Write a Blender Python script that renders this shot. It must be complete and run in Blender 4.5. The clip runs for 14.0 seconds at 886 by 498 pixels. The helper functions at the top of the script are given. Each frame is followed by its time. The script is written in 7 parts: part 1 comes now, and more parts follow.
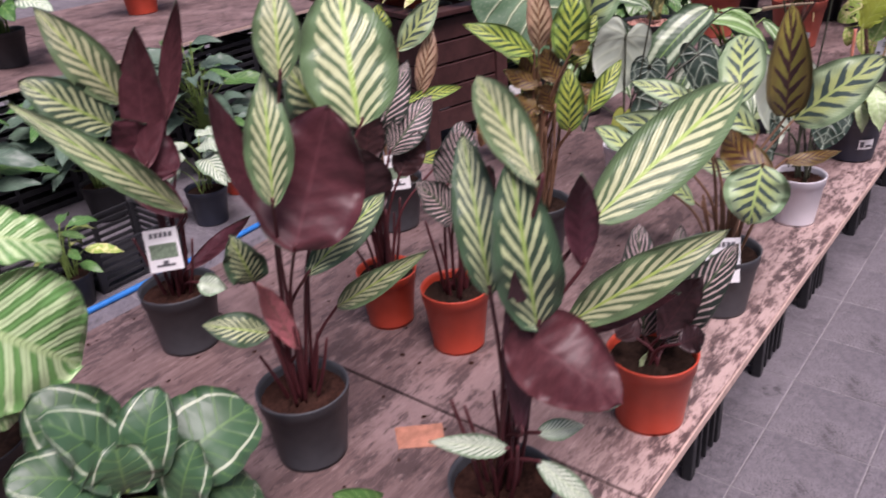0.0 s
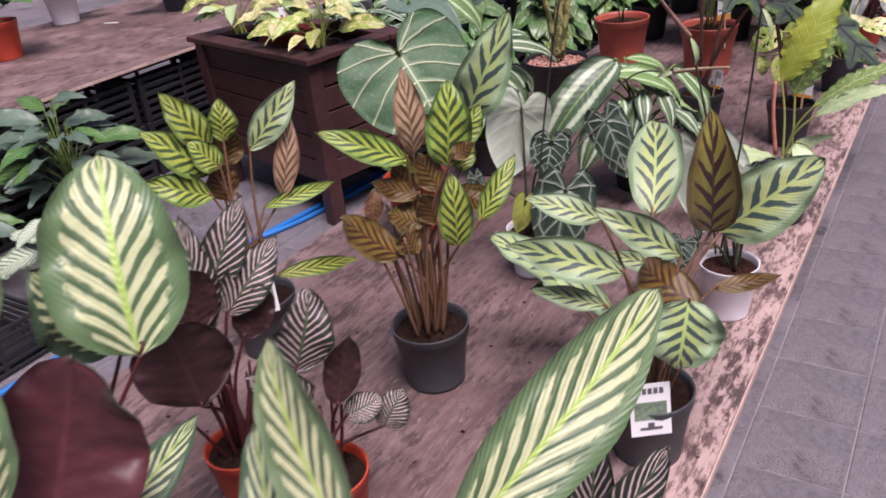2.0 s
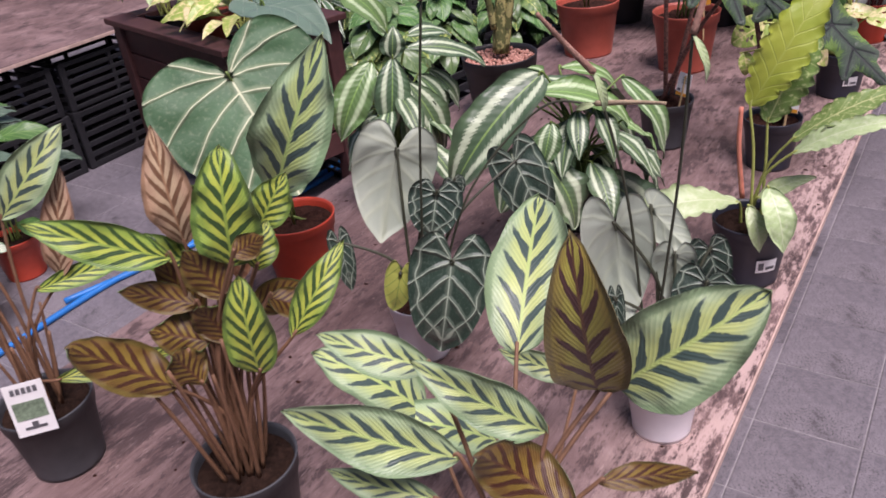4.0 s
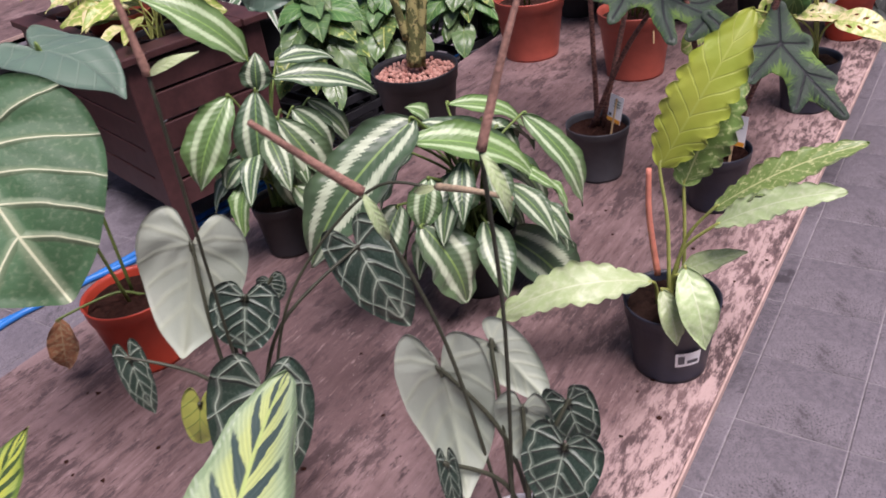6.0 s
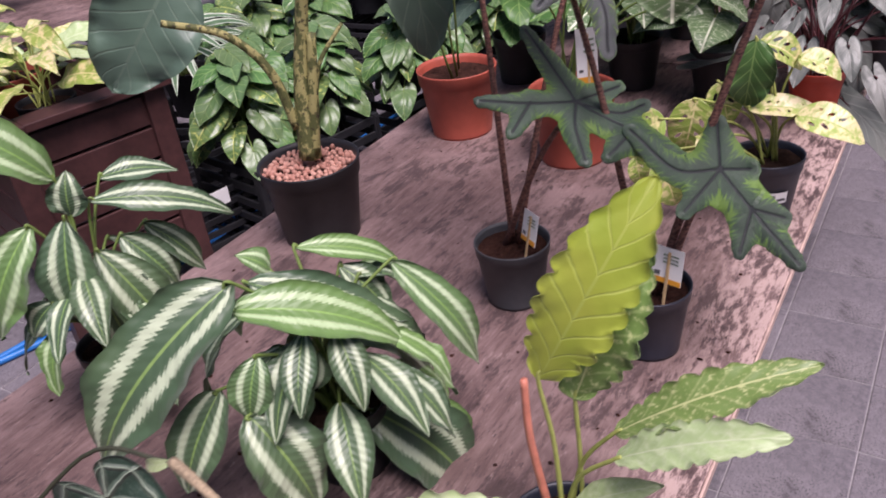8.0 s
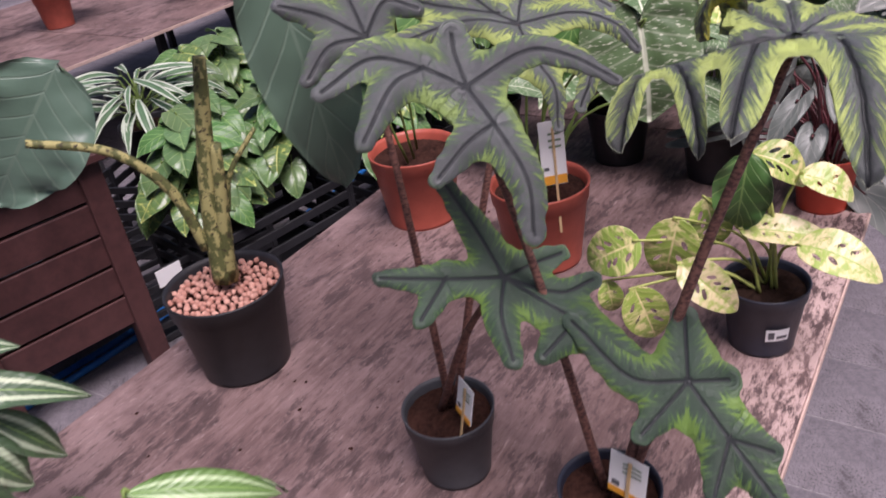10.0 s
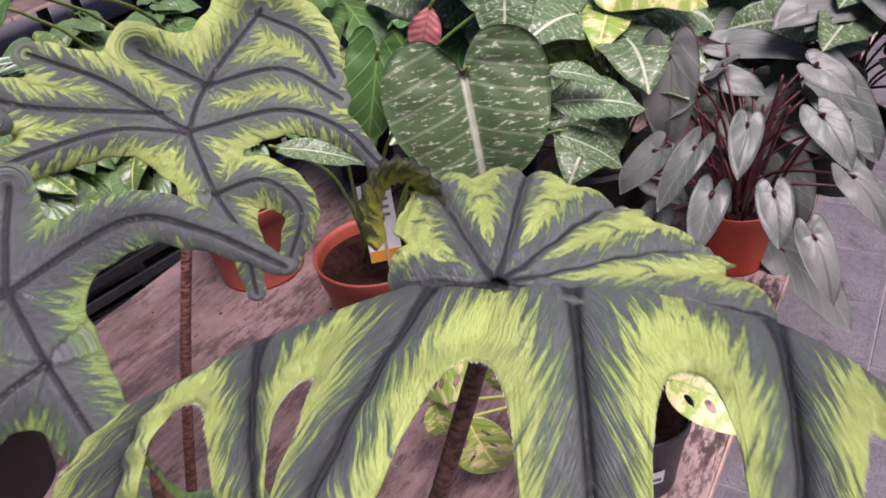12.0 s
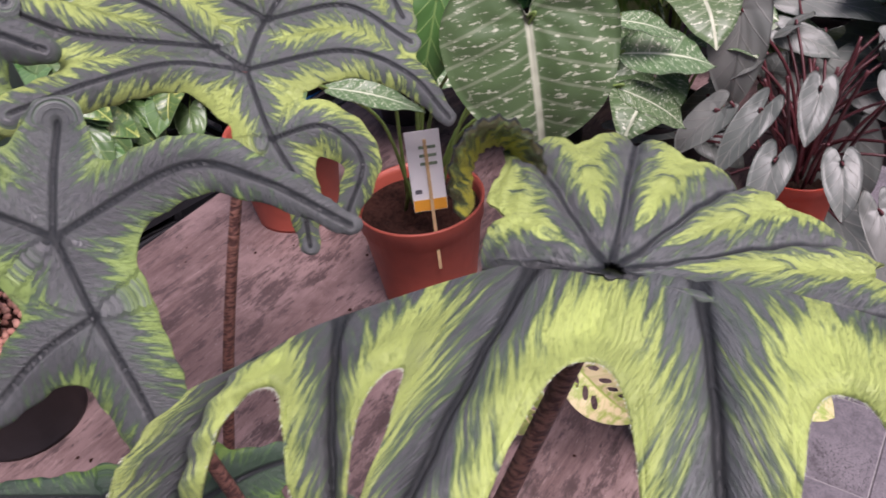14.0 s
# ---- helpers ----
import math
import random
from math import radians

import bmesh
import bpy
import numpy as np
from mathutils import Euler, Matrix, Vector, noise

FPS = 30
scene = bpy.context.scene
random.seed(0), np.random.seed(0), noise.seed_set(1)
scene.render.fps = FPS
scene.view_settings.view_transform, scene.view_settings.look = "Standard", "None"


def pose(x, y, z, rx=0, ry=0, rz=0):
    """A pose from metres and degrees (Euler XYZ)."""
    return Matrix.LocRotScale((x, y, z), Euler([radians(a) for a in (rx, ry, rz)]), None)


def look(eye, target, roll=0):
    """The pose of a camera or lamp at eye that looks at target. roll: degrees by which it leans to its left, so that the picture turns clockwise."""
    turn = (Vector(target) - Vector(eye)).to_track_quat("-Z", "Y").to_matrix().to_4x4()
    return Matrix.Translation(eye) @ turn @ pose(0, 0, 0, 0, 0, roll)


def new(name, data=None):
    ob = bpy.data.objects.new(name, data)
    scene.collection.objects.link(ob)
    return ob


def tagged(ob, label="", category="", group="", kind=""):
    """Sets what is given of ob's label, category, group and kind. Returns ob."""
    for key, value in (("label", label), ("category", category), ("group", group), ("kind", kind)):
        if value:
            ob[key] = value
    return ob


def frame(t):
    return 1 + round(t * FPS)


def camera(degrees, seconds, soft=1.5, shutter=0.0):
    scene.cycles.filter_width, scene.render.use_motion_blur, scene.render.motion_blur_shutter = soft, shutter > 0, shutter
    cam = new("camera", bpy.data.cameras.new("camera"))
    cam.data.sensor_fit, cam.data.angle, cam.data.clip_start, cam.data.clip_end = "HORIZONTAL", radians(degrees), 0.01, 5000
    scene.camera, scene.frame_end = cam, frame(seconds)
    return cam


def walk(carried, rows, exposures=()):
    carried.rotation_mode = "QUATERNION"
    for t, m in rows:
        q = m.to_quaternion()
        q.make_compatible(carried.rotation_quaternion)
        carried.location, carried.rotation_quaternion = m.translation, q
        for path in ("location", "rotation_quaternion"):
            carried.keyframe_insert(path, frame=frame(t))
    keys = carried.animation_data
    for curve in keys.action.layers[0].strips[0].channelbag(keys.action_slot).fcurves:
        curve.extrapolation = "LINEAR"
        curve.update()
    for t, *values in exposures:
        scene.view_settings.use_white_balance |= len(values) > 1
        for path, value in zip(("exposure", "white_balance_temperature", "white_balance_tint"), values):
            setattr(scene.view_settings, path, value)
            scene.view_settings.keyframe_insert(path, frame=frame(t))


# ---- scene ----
cam = camera(57.9, 14.0, soft=1.7, shutter=0.4)
PATH = [
    (0.0, (0.343, 1.751, 1.485), (-0.796, 3.118, 0.571), -4.6),
    (0.5, (0.370, 1.862, 1.545), (-0.732, 3.253, 0.622), -6.0),
    (1.0, (0.327, 1.950, 1.544), (-0.729, 3.379, 0.627), -6.0),
    (1.5, (0.239, 2.032, 1.559), (-0.779, 3.486, 0.638), -6.2),
    (2.0, (0.213, 2.126, 1.564), (-0.787, 3.586, 0.632), -6.4),
    (2.5, (0.233, 2.299, 1.542), (-0.771, 3.748, 0.596), -6.6),
    (2.7, (0.251, 2.370, 1.544), (-0.757, 3.801, 0.578), -6.6),
    (4.8, (0.158, 2.830, 1.503), (-0.837, 4.208, 0.449), -7.3),
    (5.0, (0.163, 2.888, 1.530), (-0.833, 4.255, 0.462), -8.6),
    (5.5, (0.188, 3.007, 1.517), (-0.808, 4.374, 0.450), -8.3),
    (6.0, (0.214, 3.085, 1.502), (-0.790, 4.445, 0.433), -8.3),
    (6.5, (0.178, 3.190, 1.496), (-0.822, 4.553, 0.428), -8.5),
    (7.0, (0.137, 3.317, 1.484), (-0.858, 4.690, 0.423), -8.6),
    (7.5, (0.154, 3.417, 1.490), (-0.832, 4.808, 0.444), -8.1),
    (8.0, (0.177, 3.506, 1.497), (-0.809, 4.914, 0.475), -7.5),
    (8.2, (0.191, 3.532, 1.504), (-0.798, 4.941, 0.487), -7.2),
    (10.3, (0.121, 3.982, 1.566), (-0.905, 5.365, 0.549), -8.8),
    (10.5, (0.137, 4.044, 1.569), (-0.885, 5.428, 0.549), -8.7),
    (11.0, (0.185, 4.180, 1.562), (-0.824, 5.567, 0.533), -8.7),
    (11.5, (0.194, 4.276, 1.553), (-0.789, 5.651, 0.485), -8.8),
    (12.0, (0.134, 4.378, 1.536), (-0.808, 5.738, 0.412), -8.6),
    (12.5, (0.119, 4.422, 1.520), (-0.808, 5.755, 0.352), -8.7),
    (13.0, (0.114, 4.434, 1.516), (-0.807, 5.735, 0.308), -8.4),
    (13.5, (0.101, 4.424, 1.518), (-0.834, 5.694, 0.289), -7.7),
    (14.0, (0.085, 4.396, 1.526), (-0.874, 5.648, 0.296), -6.9),
]
EXPOSURES = [(0.0, 0.17, 6450, 27.0), (14.0, 0.17, 6450, 27.0)]
walk(cam, [(t, look(eye, target, roll)) for t, eye, target, roll in PATH], EXPOSURES)

# ---- world and light ----
world = bpy.data.worlds.new("hall_sky")
scene.world = world
world.use_nodes = True
wt = world.node_tree
sky = wt.nodes.new("ShaderNodeTexSky")
sky.sky_type = "NISHITA"
sky.sun_disc = False
sky.sun_elevation, sky.sun_rotation = radians(62), radians(70)
sky.air_density, sky.dust_density, sky.ozone_density = 1.0, 4.0, 1.0
wt.links.new(sky.outputs["Color"], wt.nodes["Background"].inputs["Color"])
wt.nodes["Background"].inputs["Strength"].default_value = 0.074

sun = new("sun", bpy.data.lights.new("sun", "SUN"))
sun.data.energy, sun.data.angle, sun.data.color = 4.1, radians(28), (1.0, 0.95, 0.93)
sun.matrix_world = look((3, 1.5, 8), (0, 3.5, 0.6))

T = 0.62          # top of the bench


# ---- materials ----
class Nodes:
    """Short hand for a node material."""

    def __init__(self, name, rough=0.6, metal=0.0, spec=0.5):
        self.m = bpy.data.materials.new(name)
        self.m.use_nodes = True
        self.t = self.m.node_tree
        self.b = self.t.nodes["Principled BSDF"]
        self.b.inputs["Roughness"].default_value = rough
        self.b.inputs["Metallic"].default_value = metal
        self.b.inputs["Specular IOR Level"].default_value = spec

    def put(self, socket, v):
        if isinstance(v, bpy.types.NodeSocket):
            self.t.links.new(v, socket)
        else:
            socket.default_value = v

    def math(self, op, a, b=0.0, c=0.0):
        n = self.t.nodes.new("ShaderNodeMath")
        n.operation = op
        for s, v in zip(n.inputs, (a, b, c)):
            self.put(s, v)
        return n.outputs[0]

    def step(self, x, lo, hi):
        n = self.t.nodes.new("ShaderNodeMapRange")
        n.interpolation_type = "SMOOTHSTEP"
        self.put(n.inputs["Value"], x)
        n.inputs["From Min"].default_value, n.inputs["From Max"].default_value = lo, hi
        return n.outputs[0]

    def mix(self, f, a, b):
        n = self.t.nodes.new("ShaderNodeMix")
        n.data_type = "RGBA"
        self.put(n.inputs[0], f)
        for s, v in ((n.inputs[6], a), (n.inputs[7], b)):
            self.put(s, (*v, 1) if isinstance(v, tuple) else v)
        return n.outputs[2]

    def noise(self, scale, detail=4.0, rough=0.6, stretch=None, uv=False):
        n = self.t.nodes.new("ShaderNodeTexNoise")
        n.inputs["Scale"].default_value, n.inputs["Detail"].default_value, n.inputs["Roughness"].default_value = scale, detail, rough
        co = self.t.nodes.new("ShaderNodeTexCoord")
        src = co.outputs["UV"] if uv else co.outputs["Object"]
        if uv:
            sh = self.t.nodes.new("ShaderNodeVectorMath")
            sh.operation = "MULTIPLY_ADD"
            sh.inputs[1].default_value, sh.inputs[2].default_value = (1, 1, 1), (0, 0, 0)
            self.t.links.new(src, sh.inputs[0])
            off = self.t.nodes.new("ShaderNodeCombineXYZ")
            for k, amount in ((0, 13.0), (1, 31.0)):
                self.put(off.inputs[k], self.math("MULTIPLY", self.rand(), amount))
            self.t.links.new(off.outputs[0], sh.inputs[2])
            src = sh.outputs[0]
        if stretch:
            mp = self.t.nodes.new("ShaderNodeMapping")
            mp.inputs["Scale"].default_value = stretch
            self.t.links.new(src, mp.inputs["Vector"])
            src = mp.outputs["Vector"]
        self.t.links.new(src, n.inputs["Vector"])
        return n.outputs["Fac"]

    def uv(self):
        co = self.t.nodes.new("ShaderNodeTexCoord")
        s = self.t.nodes.new("ShaderNodeSeparateXYZ")
        self.t.links.new(co.outputs["UV"], s.inputs[0])
        return s.outputs[0], s.outputs[1]

    def rand(self):
        return self.t.nodes.new("ShaderNodeObjectInfo").outputs["Random"]

    def done(self, col, rough=None, bump=None, strength=0.3, dist=0.002):
        self.put(self.b.inputs["Base Color"], (*col, 1) if isinstance(col, tuple) else col)
        if rough is not None:
            self.put(self.b.inputs["Roughness"], rough)
        if bump is not None:
            n = self.t.nodes.new("ShaderNodeBump")
            n.inputs["Strength"].default_value, n.inputs["Distance"].default_value = strength, dist
            self.put(n.inputs["Height"], bump)
            self.t.links.new(n.outputs["Normal"], self.b.inputs["Normal"])
        return self.m


def vary(n, col, amount=0.25):
    """The colour a little lighter or darker from piece to piece."""
    h = n.t.nodes.new("ShaderNodeHueSaturation")
    n.put(h.inputs["Value"], n.math("MULTIPLY_ADD", n.rand(), amount, 1 - amount / 2))
    n.put(h.inputs["Hue"], n.math("MULTIPLY_ADD", n.rand(), 0.02, 0.49))
    n.put(h.inputs["Color"], (*col, 1) if isinstance(col, tuple) else col)
    return h.outputs[0]


def plain(name, col, rough=0.55, grain=60.0, depth=0.25, metal=0.0, bump=0.15):
    n = Nodes(name, rough, metal)
    g = n.noise(grain, 5)
    big = n.noise(grain / 9, 3)
    f = n.math("ADD", n.math("MULTIPLY", g, 0.5), n.math("MULTIPLY", big, 0.5))
    dark, light = tuple(c * (1 - depth) for c in col), tuple(min(1, c * (1 + depth)) for c in col)
    return n.done(n.mix(n.step(f, 0.3, 0.7), dark, light), n.math("MULTIPLY_ADD", big, 0.25, rough - 0.12), g, bump)


def leaf_base(name, rough=0.42):
    """Node hand, distance from the midrib (0 to 1), place along the leaf (0 to 1)."""
    n = Nodes(name, rough)
    x, v = n.uv()
    a = n.math("ABSOLUTE", n.math("MULTIPLY_ADD", x, 2.0, -1.0))
    n.b.inputs["Sheen Weight"].default_value = 0.08
    return n, a, v


def feather(n, a, v, count, slant, wob=0.5, seed=5.0):
    """Stripes that run slanting from the midrib to the margin, 0 to 1."""
    w = n.noise(seed, 4, 0.6, (1.5, 1.5, 1), True)
    ph = n.math("SUBTRACT", n.math("MULTIPLY", v, count), n.math("MULTIPLY", n.math("POWER", a, 0.8), slant))
    ph = n.math("ADD", ph, n.math("MULTIPLY", w, wob))
    return n.math("MULTIPLY_ADD", n.math("SINE", n.math("MULTIPLY", ph, 6.2832)), 0.5, 0.5)


def stripe_leaf(name, ground, stripe, rib, margin, count, slant, cut=0.5, edge=0.78, fade=None, rough=0.42):
    n, a, v = leaf_base(name, rough)
    s = feather(n, a, v, count, slant)
    thr = n.math("MULTIPLY_ADD", a, 0.18, cut - 0.1)
    f = n.step(n.math("SUBTRACT", s, thr), -0.20, 0.22)
    col = n.mix(f, ground, stripe)
    if fade:
        col = n.mix(n.math("MULTIPLY", n.step(n.noise(3.0, 3, 0.6, None, True), 0.4, 0.65), 0.7), col, fade)
    e = n.math("ADD", a, n.math("MULTIPLY_ADD", n.noise(22, 3, 0.6, None, True), 0.36, -0.18))
    col = n.mix(n.step(e, edge - 0.05, edge + 0.05), col, margin)
    col = n.mix(n.step(a, 0.09, 0.03), col, rib)
    fine = n.math("SINE", n.math("MULTIPLY", n.math("SUBTRACT", n.math("MULTIPLY", v, count * 3), n.math("MULTIPLY", a, slant * 3)), 6.2832))
    col = n.mix(n.math("MULTIPLY", n.noise(120, 2), 0.25), col, ground)
    return n.done(vary(n, col), None, n.math("ADD", n.math("MULTIPLY", fine, 0.4), n.noise(90, 3)), 0.35, 0.0015)


def vein_leaf(name, ground, vein, count, slant, width=0.1, rib=0.06, second=None, edge=None, rough=0.42):
    n, a, v = leaf_base(name, rough)
    s = feather(n, a, v, count, slant, 0.12)
    lines = n.step(s, 1 - width, 1.0)
    big = n.noise(5, 3)
    col = n.mix(n.step(big, 0.35, 0.7), ground, second or tuple(c * 1.35 for c in ground))
    col = n.mix(lines, col, vein)
    col = n.mix(n.step(a, rib, rib * 0.35), col, vein)
    if edge:
        ring = n.math("ABSOLUTE", n.math("SUBTRACT", a, 0.72))
        col = n.mix(n.math("MULTIPLY", n.step(ring, 0.05, 0.015), 0.7), col, edge)
    return n.done(vary(n, col), None, n.math("ADD", n.math("MULTIPLY", lines, -0.6), n.math("MULTIPLY", n.noise(60, 4), 0.5)), 0.5, 0.002)


def patch_leaf(name, ground, patch, lo, hi, scale, rough=0.42, stretch=(1, 3, 1)):
    n, a, v = leaf_base(name, rough)
    f = n.step(n.noise(scale, 5, 0.65, stretch, True), lo, hi)
    col = n.mix(f, ground, patch)
    s = feather(n, a, v, 8, 1.2, 0.1)
    col = n.mix(n.math("MULTIPLY", n.step(s, 0.9, 1.0), 0.25), col, patch)
    col = n.mix(n.step(a, 0.06, 0.02), col, patch)
    return n.done(vary(n, col), None, n.math("ADD", s, n.noise(80, 3)), 0.3, 0.0015)


def heart_mat(name, ground, vein, width, loop=None, rough=0.45, second=None, strength=1.0, relief=0.6):
    """Veins of a heart-shaped leaf: a midrib, curved side veins in pairs and, with loop, a vein that runs round inside the margin."""
    n, a, v = leaf_base(name, rough)
    y = n.math("MULTIPLY_ADD", v, 1.3, -0.3)
    wob = n.math("MULTIPLY_ADD", n.noise(5, 2, 0.5, None, True), 0.05, -0.025)
    y = n.math("ADD", y, wob)
    x = n.math("MULTIPLY", a, 0.5)
    best = n.math("MULTIPLY", x, 0.62)
    for y0, k1, k2 in ((0.0, -0.95, -0.6), (0.0, -0.45, 0.55), (0.02, 0.12, 0.75), (0.15, 0.42, 0.95), (0.34, 0.60, 1.1), (0.55, 0.75, 1.3)):
        curve = n.math("MULTIPLY_ADD", n.math("MULTIPLY_ADD", x, k2, k1), x, y0)
        d = n.math("MULTIPLY", n.math("ABSOLUTE", n.math("SUBTRACT", y, curve)), 1 / math.sqrt(1 + (k1 + 0.5 * k2) ** 2))
        d = n.math("MULTIPLY", d, n.math("MULTIPLY_ADD", x, 0.9, 0.85))
        best = n.math("MINIMUM", best, d)
    if loop:
        at = n.t.nodes.new("ShaderNodeAttribute")
        at.attribute_name = "edge"
        scal = n.math("MULTIPLY_ADD", n.math("SINE", n.math("MULTIPLY_ADD", y, 24.0, n.math("MULTIPLY", x, 10.0))), 0.035, loop)
        best = n.math("MINIMUM", best, n.math("MULTIPLY", n.math("ABSOLUTE", n.math("SUBTRACT", at.outputs["Fac"], scal)), 0.42))
    lines = n.step(best, width, width * 0.35)
    col = n.mix(n.step(n.noise(5, 4), 0.35, 0.7), ground, second or tuple(c * 1.45 for c in ground))
    col = n.mix(n.math("MULTIPLY", n.step(best, width * 6, width), 0.22), col, vein)
    fine = n.noise(40, 3, 0.6, None, True)
    col = n.mix(n.math("MULTIPLY", n.step(fine, 0.5, 0.7), 0.12), col, vein)
    col = n.mix(n.math("MULTIPLY", lines, strength), col, vein)
    b = n.math("ADD", n.math("MULTIPLY", n.step(best, width * 5, 0.0), -1.6), n.math("MULTIPLY", fine, 0.5))
    return n.done(vary(n, col, 0.15), None, b, relief, 0.003)


def peacock(name, pale, pale2, blade, rib, margin, count=6.0, slant=1.7, reach=0.95, rough=0.42):
    """Dark blades along the side veins, alternating on the two halves, on a pale feathered ground with a green margin."""
    n, a, v = leaf_base(name, rough)
    x, _ = n.uv()
    w = n.noise(6, 4, 0.6, (1.5, 1.5, 1), True)
    slope = n.math("MULTIPLY", n.math("POWER", a, 0.85), slant)
    ph = n.math("SUBTRACT", n.math("MULTIPLY", v, count), slope)
    ph = n.math("ADD", n.math("MULTIPLY_ADD", n.math("GREATER_THAN", x, 0.5), 0.5, ph), n.math("MULTIPLY", w, 0.35))
    sn = n.math("MULTIPLY_ADD", n.math("SINE", n.math("MULTIPLY", ph, 6.2832)), 0.5, 0.5)
    thr = n.math("MULTIPLY_ADD", a, reach, 0.30)
    f = n.step(n.math("SUBTRACT", sn, thr), -0.06, 0.08)
    rays = n.math("MULTIPLY_ADD", n.math("SINE", n.math("MULTIPLY", n.math("SUBTRACT", n.math("MULTIPLY", v, count * 5), n.math("MULTIPLY", slope, 5.0)), 6.2832)), 0.5, 0.5)
    ground = n.mix(n.step(n.math("ADD", a, n.math("MULTIPLY_ADD", w, 0.5, -0.25)), 0.25, 0.75), pale, pale2)
    ground = n.mix(n.math("MULTIPLY", n.step(rays, 0.55, 0.95), 0.30), ground, margin)
    col = n.mix(f, ground, blade)
    e = n.math("ADD", a, n.math("MULTIPLY_ADD", n.noise(26, 3, 0.7, (1, 2.2, 1), True), 0.24, -0.12))
    col = n.mix(n.math("MULTIPLY", n.step(e, 0.76, 0.86), 0.85), col, margin)
    col = n.mix(n.step(a, 0.07, 0.02), col, rib)
    return n.done(vary(n, col), None, n.math("ADD", n.math("MULTIPLY", rays, 0.5), n.noise(90, 3)), 0.35, 0.0015)


# leaf upper sides
M_VITT = stripe_leaf("striped_light_leaf", (0.070, 0.118, 0.050), (0.53, 0.56, 0.32), (0.38, 0.52, 0.12), (0.11, 0.18, 0.08), 8.5, 3.0, 0.45, 0.68)
M_VITT_D = stripe_leaf("striped_dark_leaf", (0.035, 0.070, 0.038), (0.50, 0.56, 0.30), (0.34, 0.48, 0.12), (0.05, 0.10, 0.05), 9, 3.0, 0.58, 0.68)
M_WHITE = stripe_leaf("whitish_leaf", (0.16, 0.25, 0.16), (0.66, 0.72, 0.58), (0.5, 0.6, 0.4), (0.22, 0.32, 0.2), 10, 3.0, 0.4)
M_PIN = stripe_leaf("pin_striped_leaf", (0.018, 0.026, 0.020), (0.62, 0.46, 0.44), (0.07, 0.10, 0.05), (0.02, 0.035, 0.022), 11, 3.4, 0.80, 0.92)
M_MAK = peacock("peacock_leaf", (0.46, 0.56, 0.20), (0.34, 0.46, 0.26), (0.050, 0.085, 0.075), (0.42, 0.56, 0.18), (0.17, 0.27, 0.14))
M_MAK_R = peacock("brownish_peacock_leaf", (0.42, 0.40, 0.07), (0.30, 0.24, 0.05), (0.075, 0.030, 0.026), (0.13, 0.06, 0.03), (0.13, 0.10, 0.03))
M_LIETZ = peacock("yellow_banded_leaf", (0.44, 0.50, 0.07), (0.26, 0.36, 0.06), (0.035, 0.075, 0.020), (0.26, 0.36, 0.06), (0.09, 0.16, 0.03), 7.0, 2.0, 0.62)
M_LIETZ_P = peacock("rusty_banded_leaf", (0.50, 0.38, 0.24), (0.40, 0.26, 0.17), (0.15, 0.075, 0.04), (0.32, 0.18, 0.10), (0.26, 0.15, 0.09), 7.0, 2.0, 0.7)
M_GLOR = heart_mat("velvet_heart_leaf", (0.038, 0.100, 0.042), (0.55, 0.60, 0.40), 0.0052, None, 0.6)
M_GREEN = vein_leaf("green_leaf", (0.05, 0.13, 0.03), (0.16, 0.28, 0.08), 6, 2.0, 0.06, 0.05)
M_GREYG = vein_leaf("grey_green_leaf", (0.075, 0.125, 0.088), (0.12, 0.18, 0.13), 7, 1.6, 0.05, 0.05)
M_CLAR = heart_mat("dark_veined_leaf", (0.016, 0.036, 0.025), (0.36, 0.44, 0.34), 0.0068, 0.80)
M_DUSK = vein_leaf("dusky_leaf", (0.120, 0.140, 0.125), (0.22, 0.225, 0.205), 6, 1.8, 0.03, 0.03, (0.200, 0.208, 0.190), None, 0.42)
M_LIME = vein_leaf("lime_leaf", (0.27, 0.37, 0.035), (0.36, 0.44, 0.08), 9, 1.4, 0.05, 0.05, (0.37, 0.41, 0.06))
M_YELL = vein_leaf("yellowing_leaf", (0.34, 0.38, 0.08), (0.22, 0.30, 0.06), 5, 1.5, 0.08, 0.05)
M_VARG = patch_leaf("flecked_leaf", (0.15, 0.24, 0.06), (0.48, 0.52, 0.24), 0.52, 0.66, 9)
M_PALE = patch_leaf("pale_flecked_leaf", (0.34, 0.45, 0.21), (0.47, 0.54, 0.33), 0.40, 0.75, 5)
M_CREAM = patch_leaf("cream_leaf", (0.66, 0.58, 0.32), (0.30, 0.40, 0.09), 0.44, 0.60, 2.6)
M_CREAM_G = patch_leaf("half_cream_leaf", (0.24, 0.34, 0.06), (0.64, 0.57, 0.27), 0.48, 0.62, 2.4)
M_SPECK = patch_leaf("speckled_leaf", (0.085, 0.15, 0.06), (0.52, 0.56, 0.42), 0.55, 0.64, 12)
M_PINK = patch_leaf("pink_leaf", (0.45, 0.14, 0.16), (0.22, 0.10, 0.08), 0.5, 0.7, 6)
M_DRY = patch_leaf("dry_leaf", (0.34, 0.15, 0.07), (0.42, 0.30, 0.16), 0.45, 0.65, 6, 0.7)


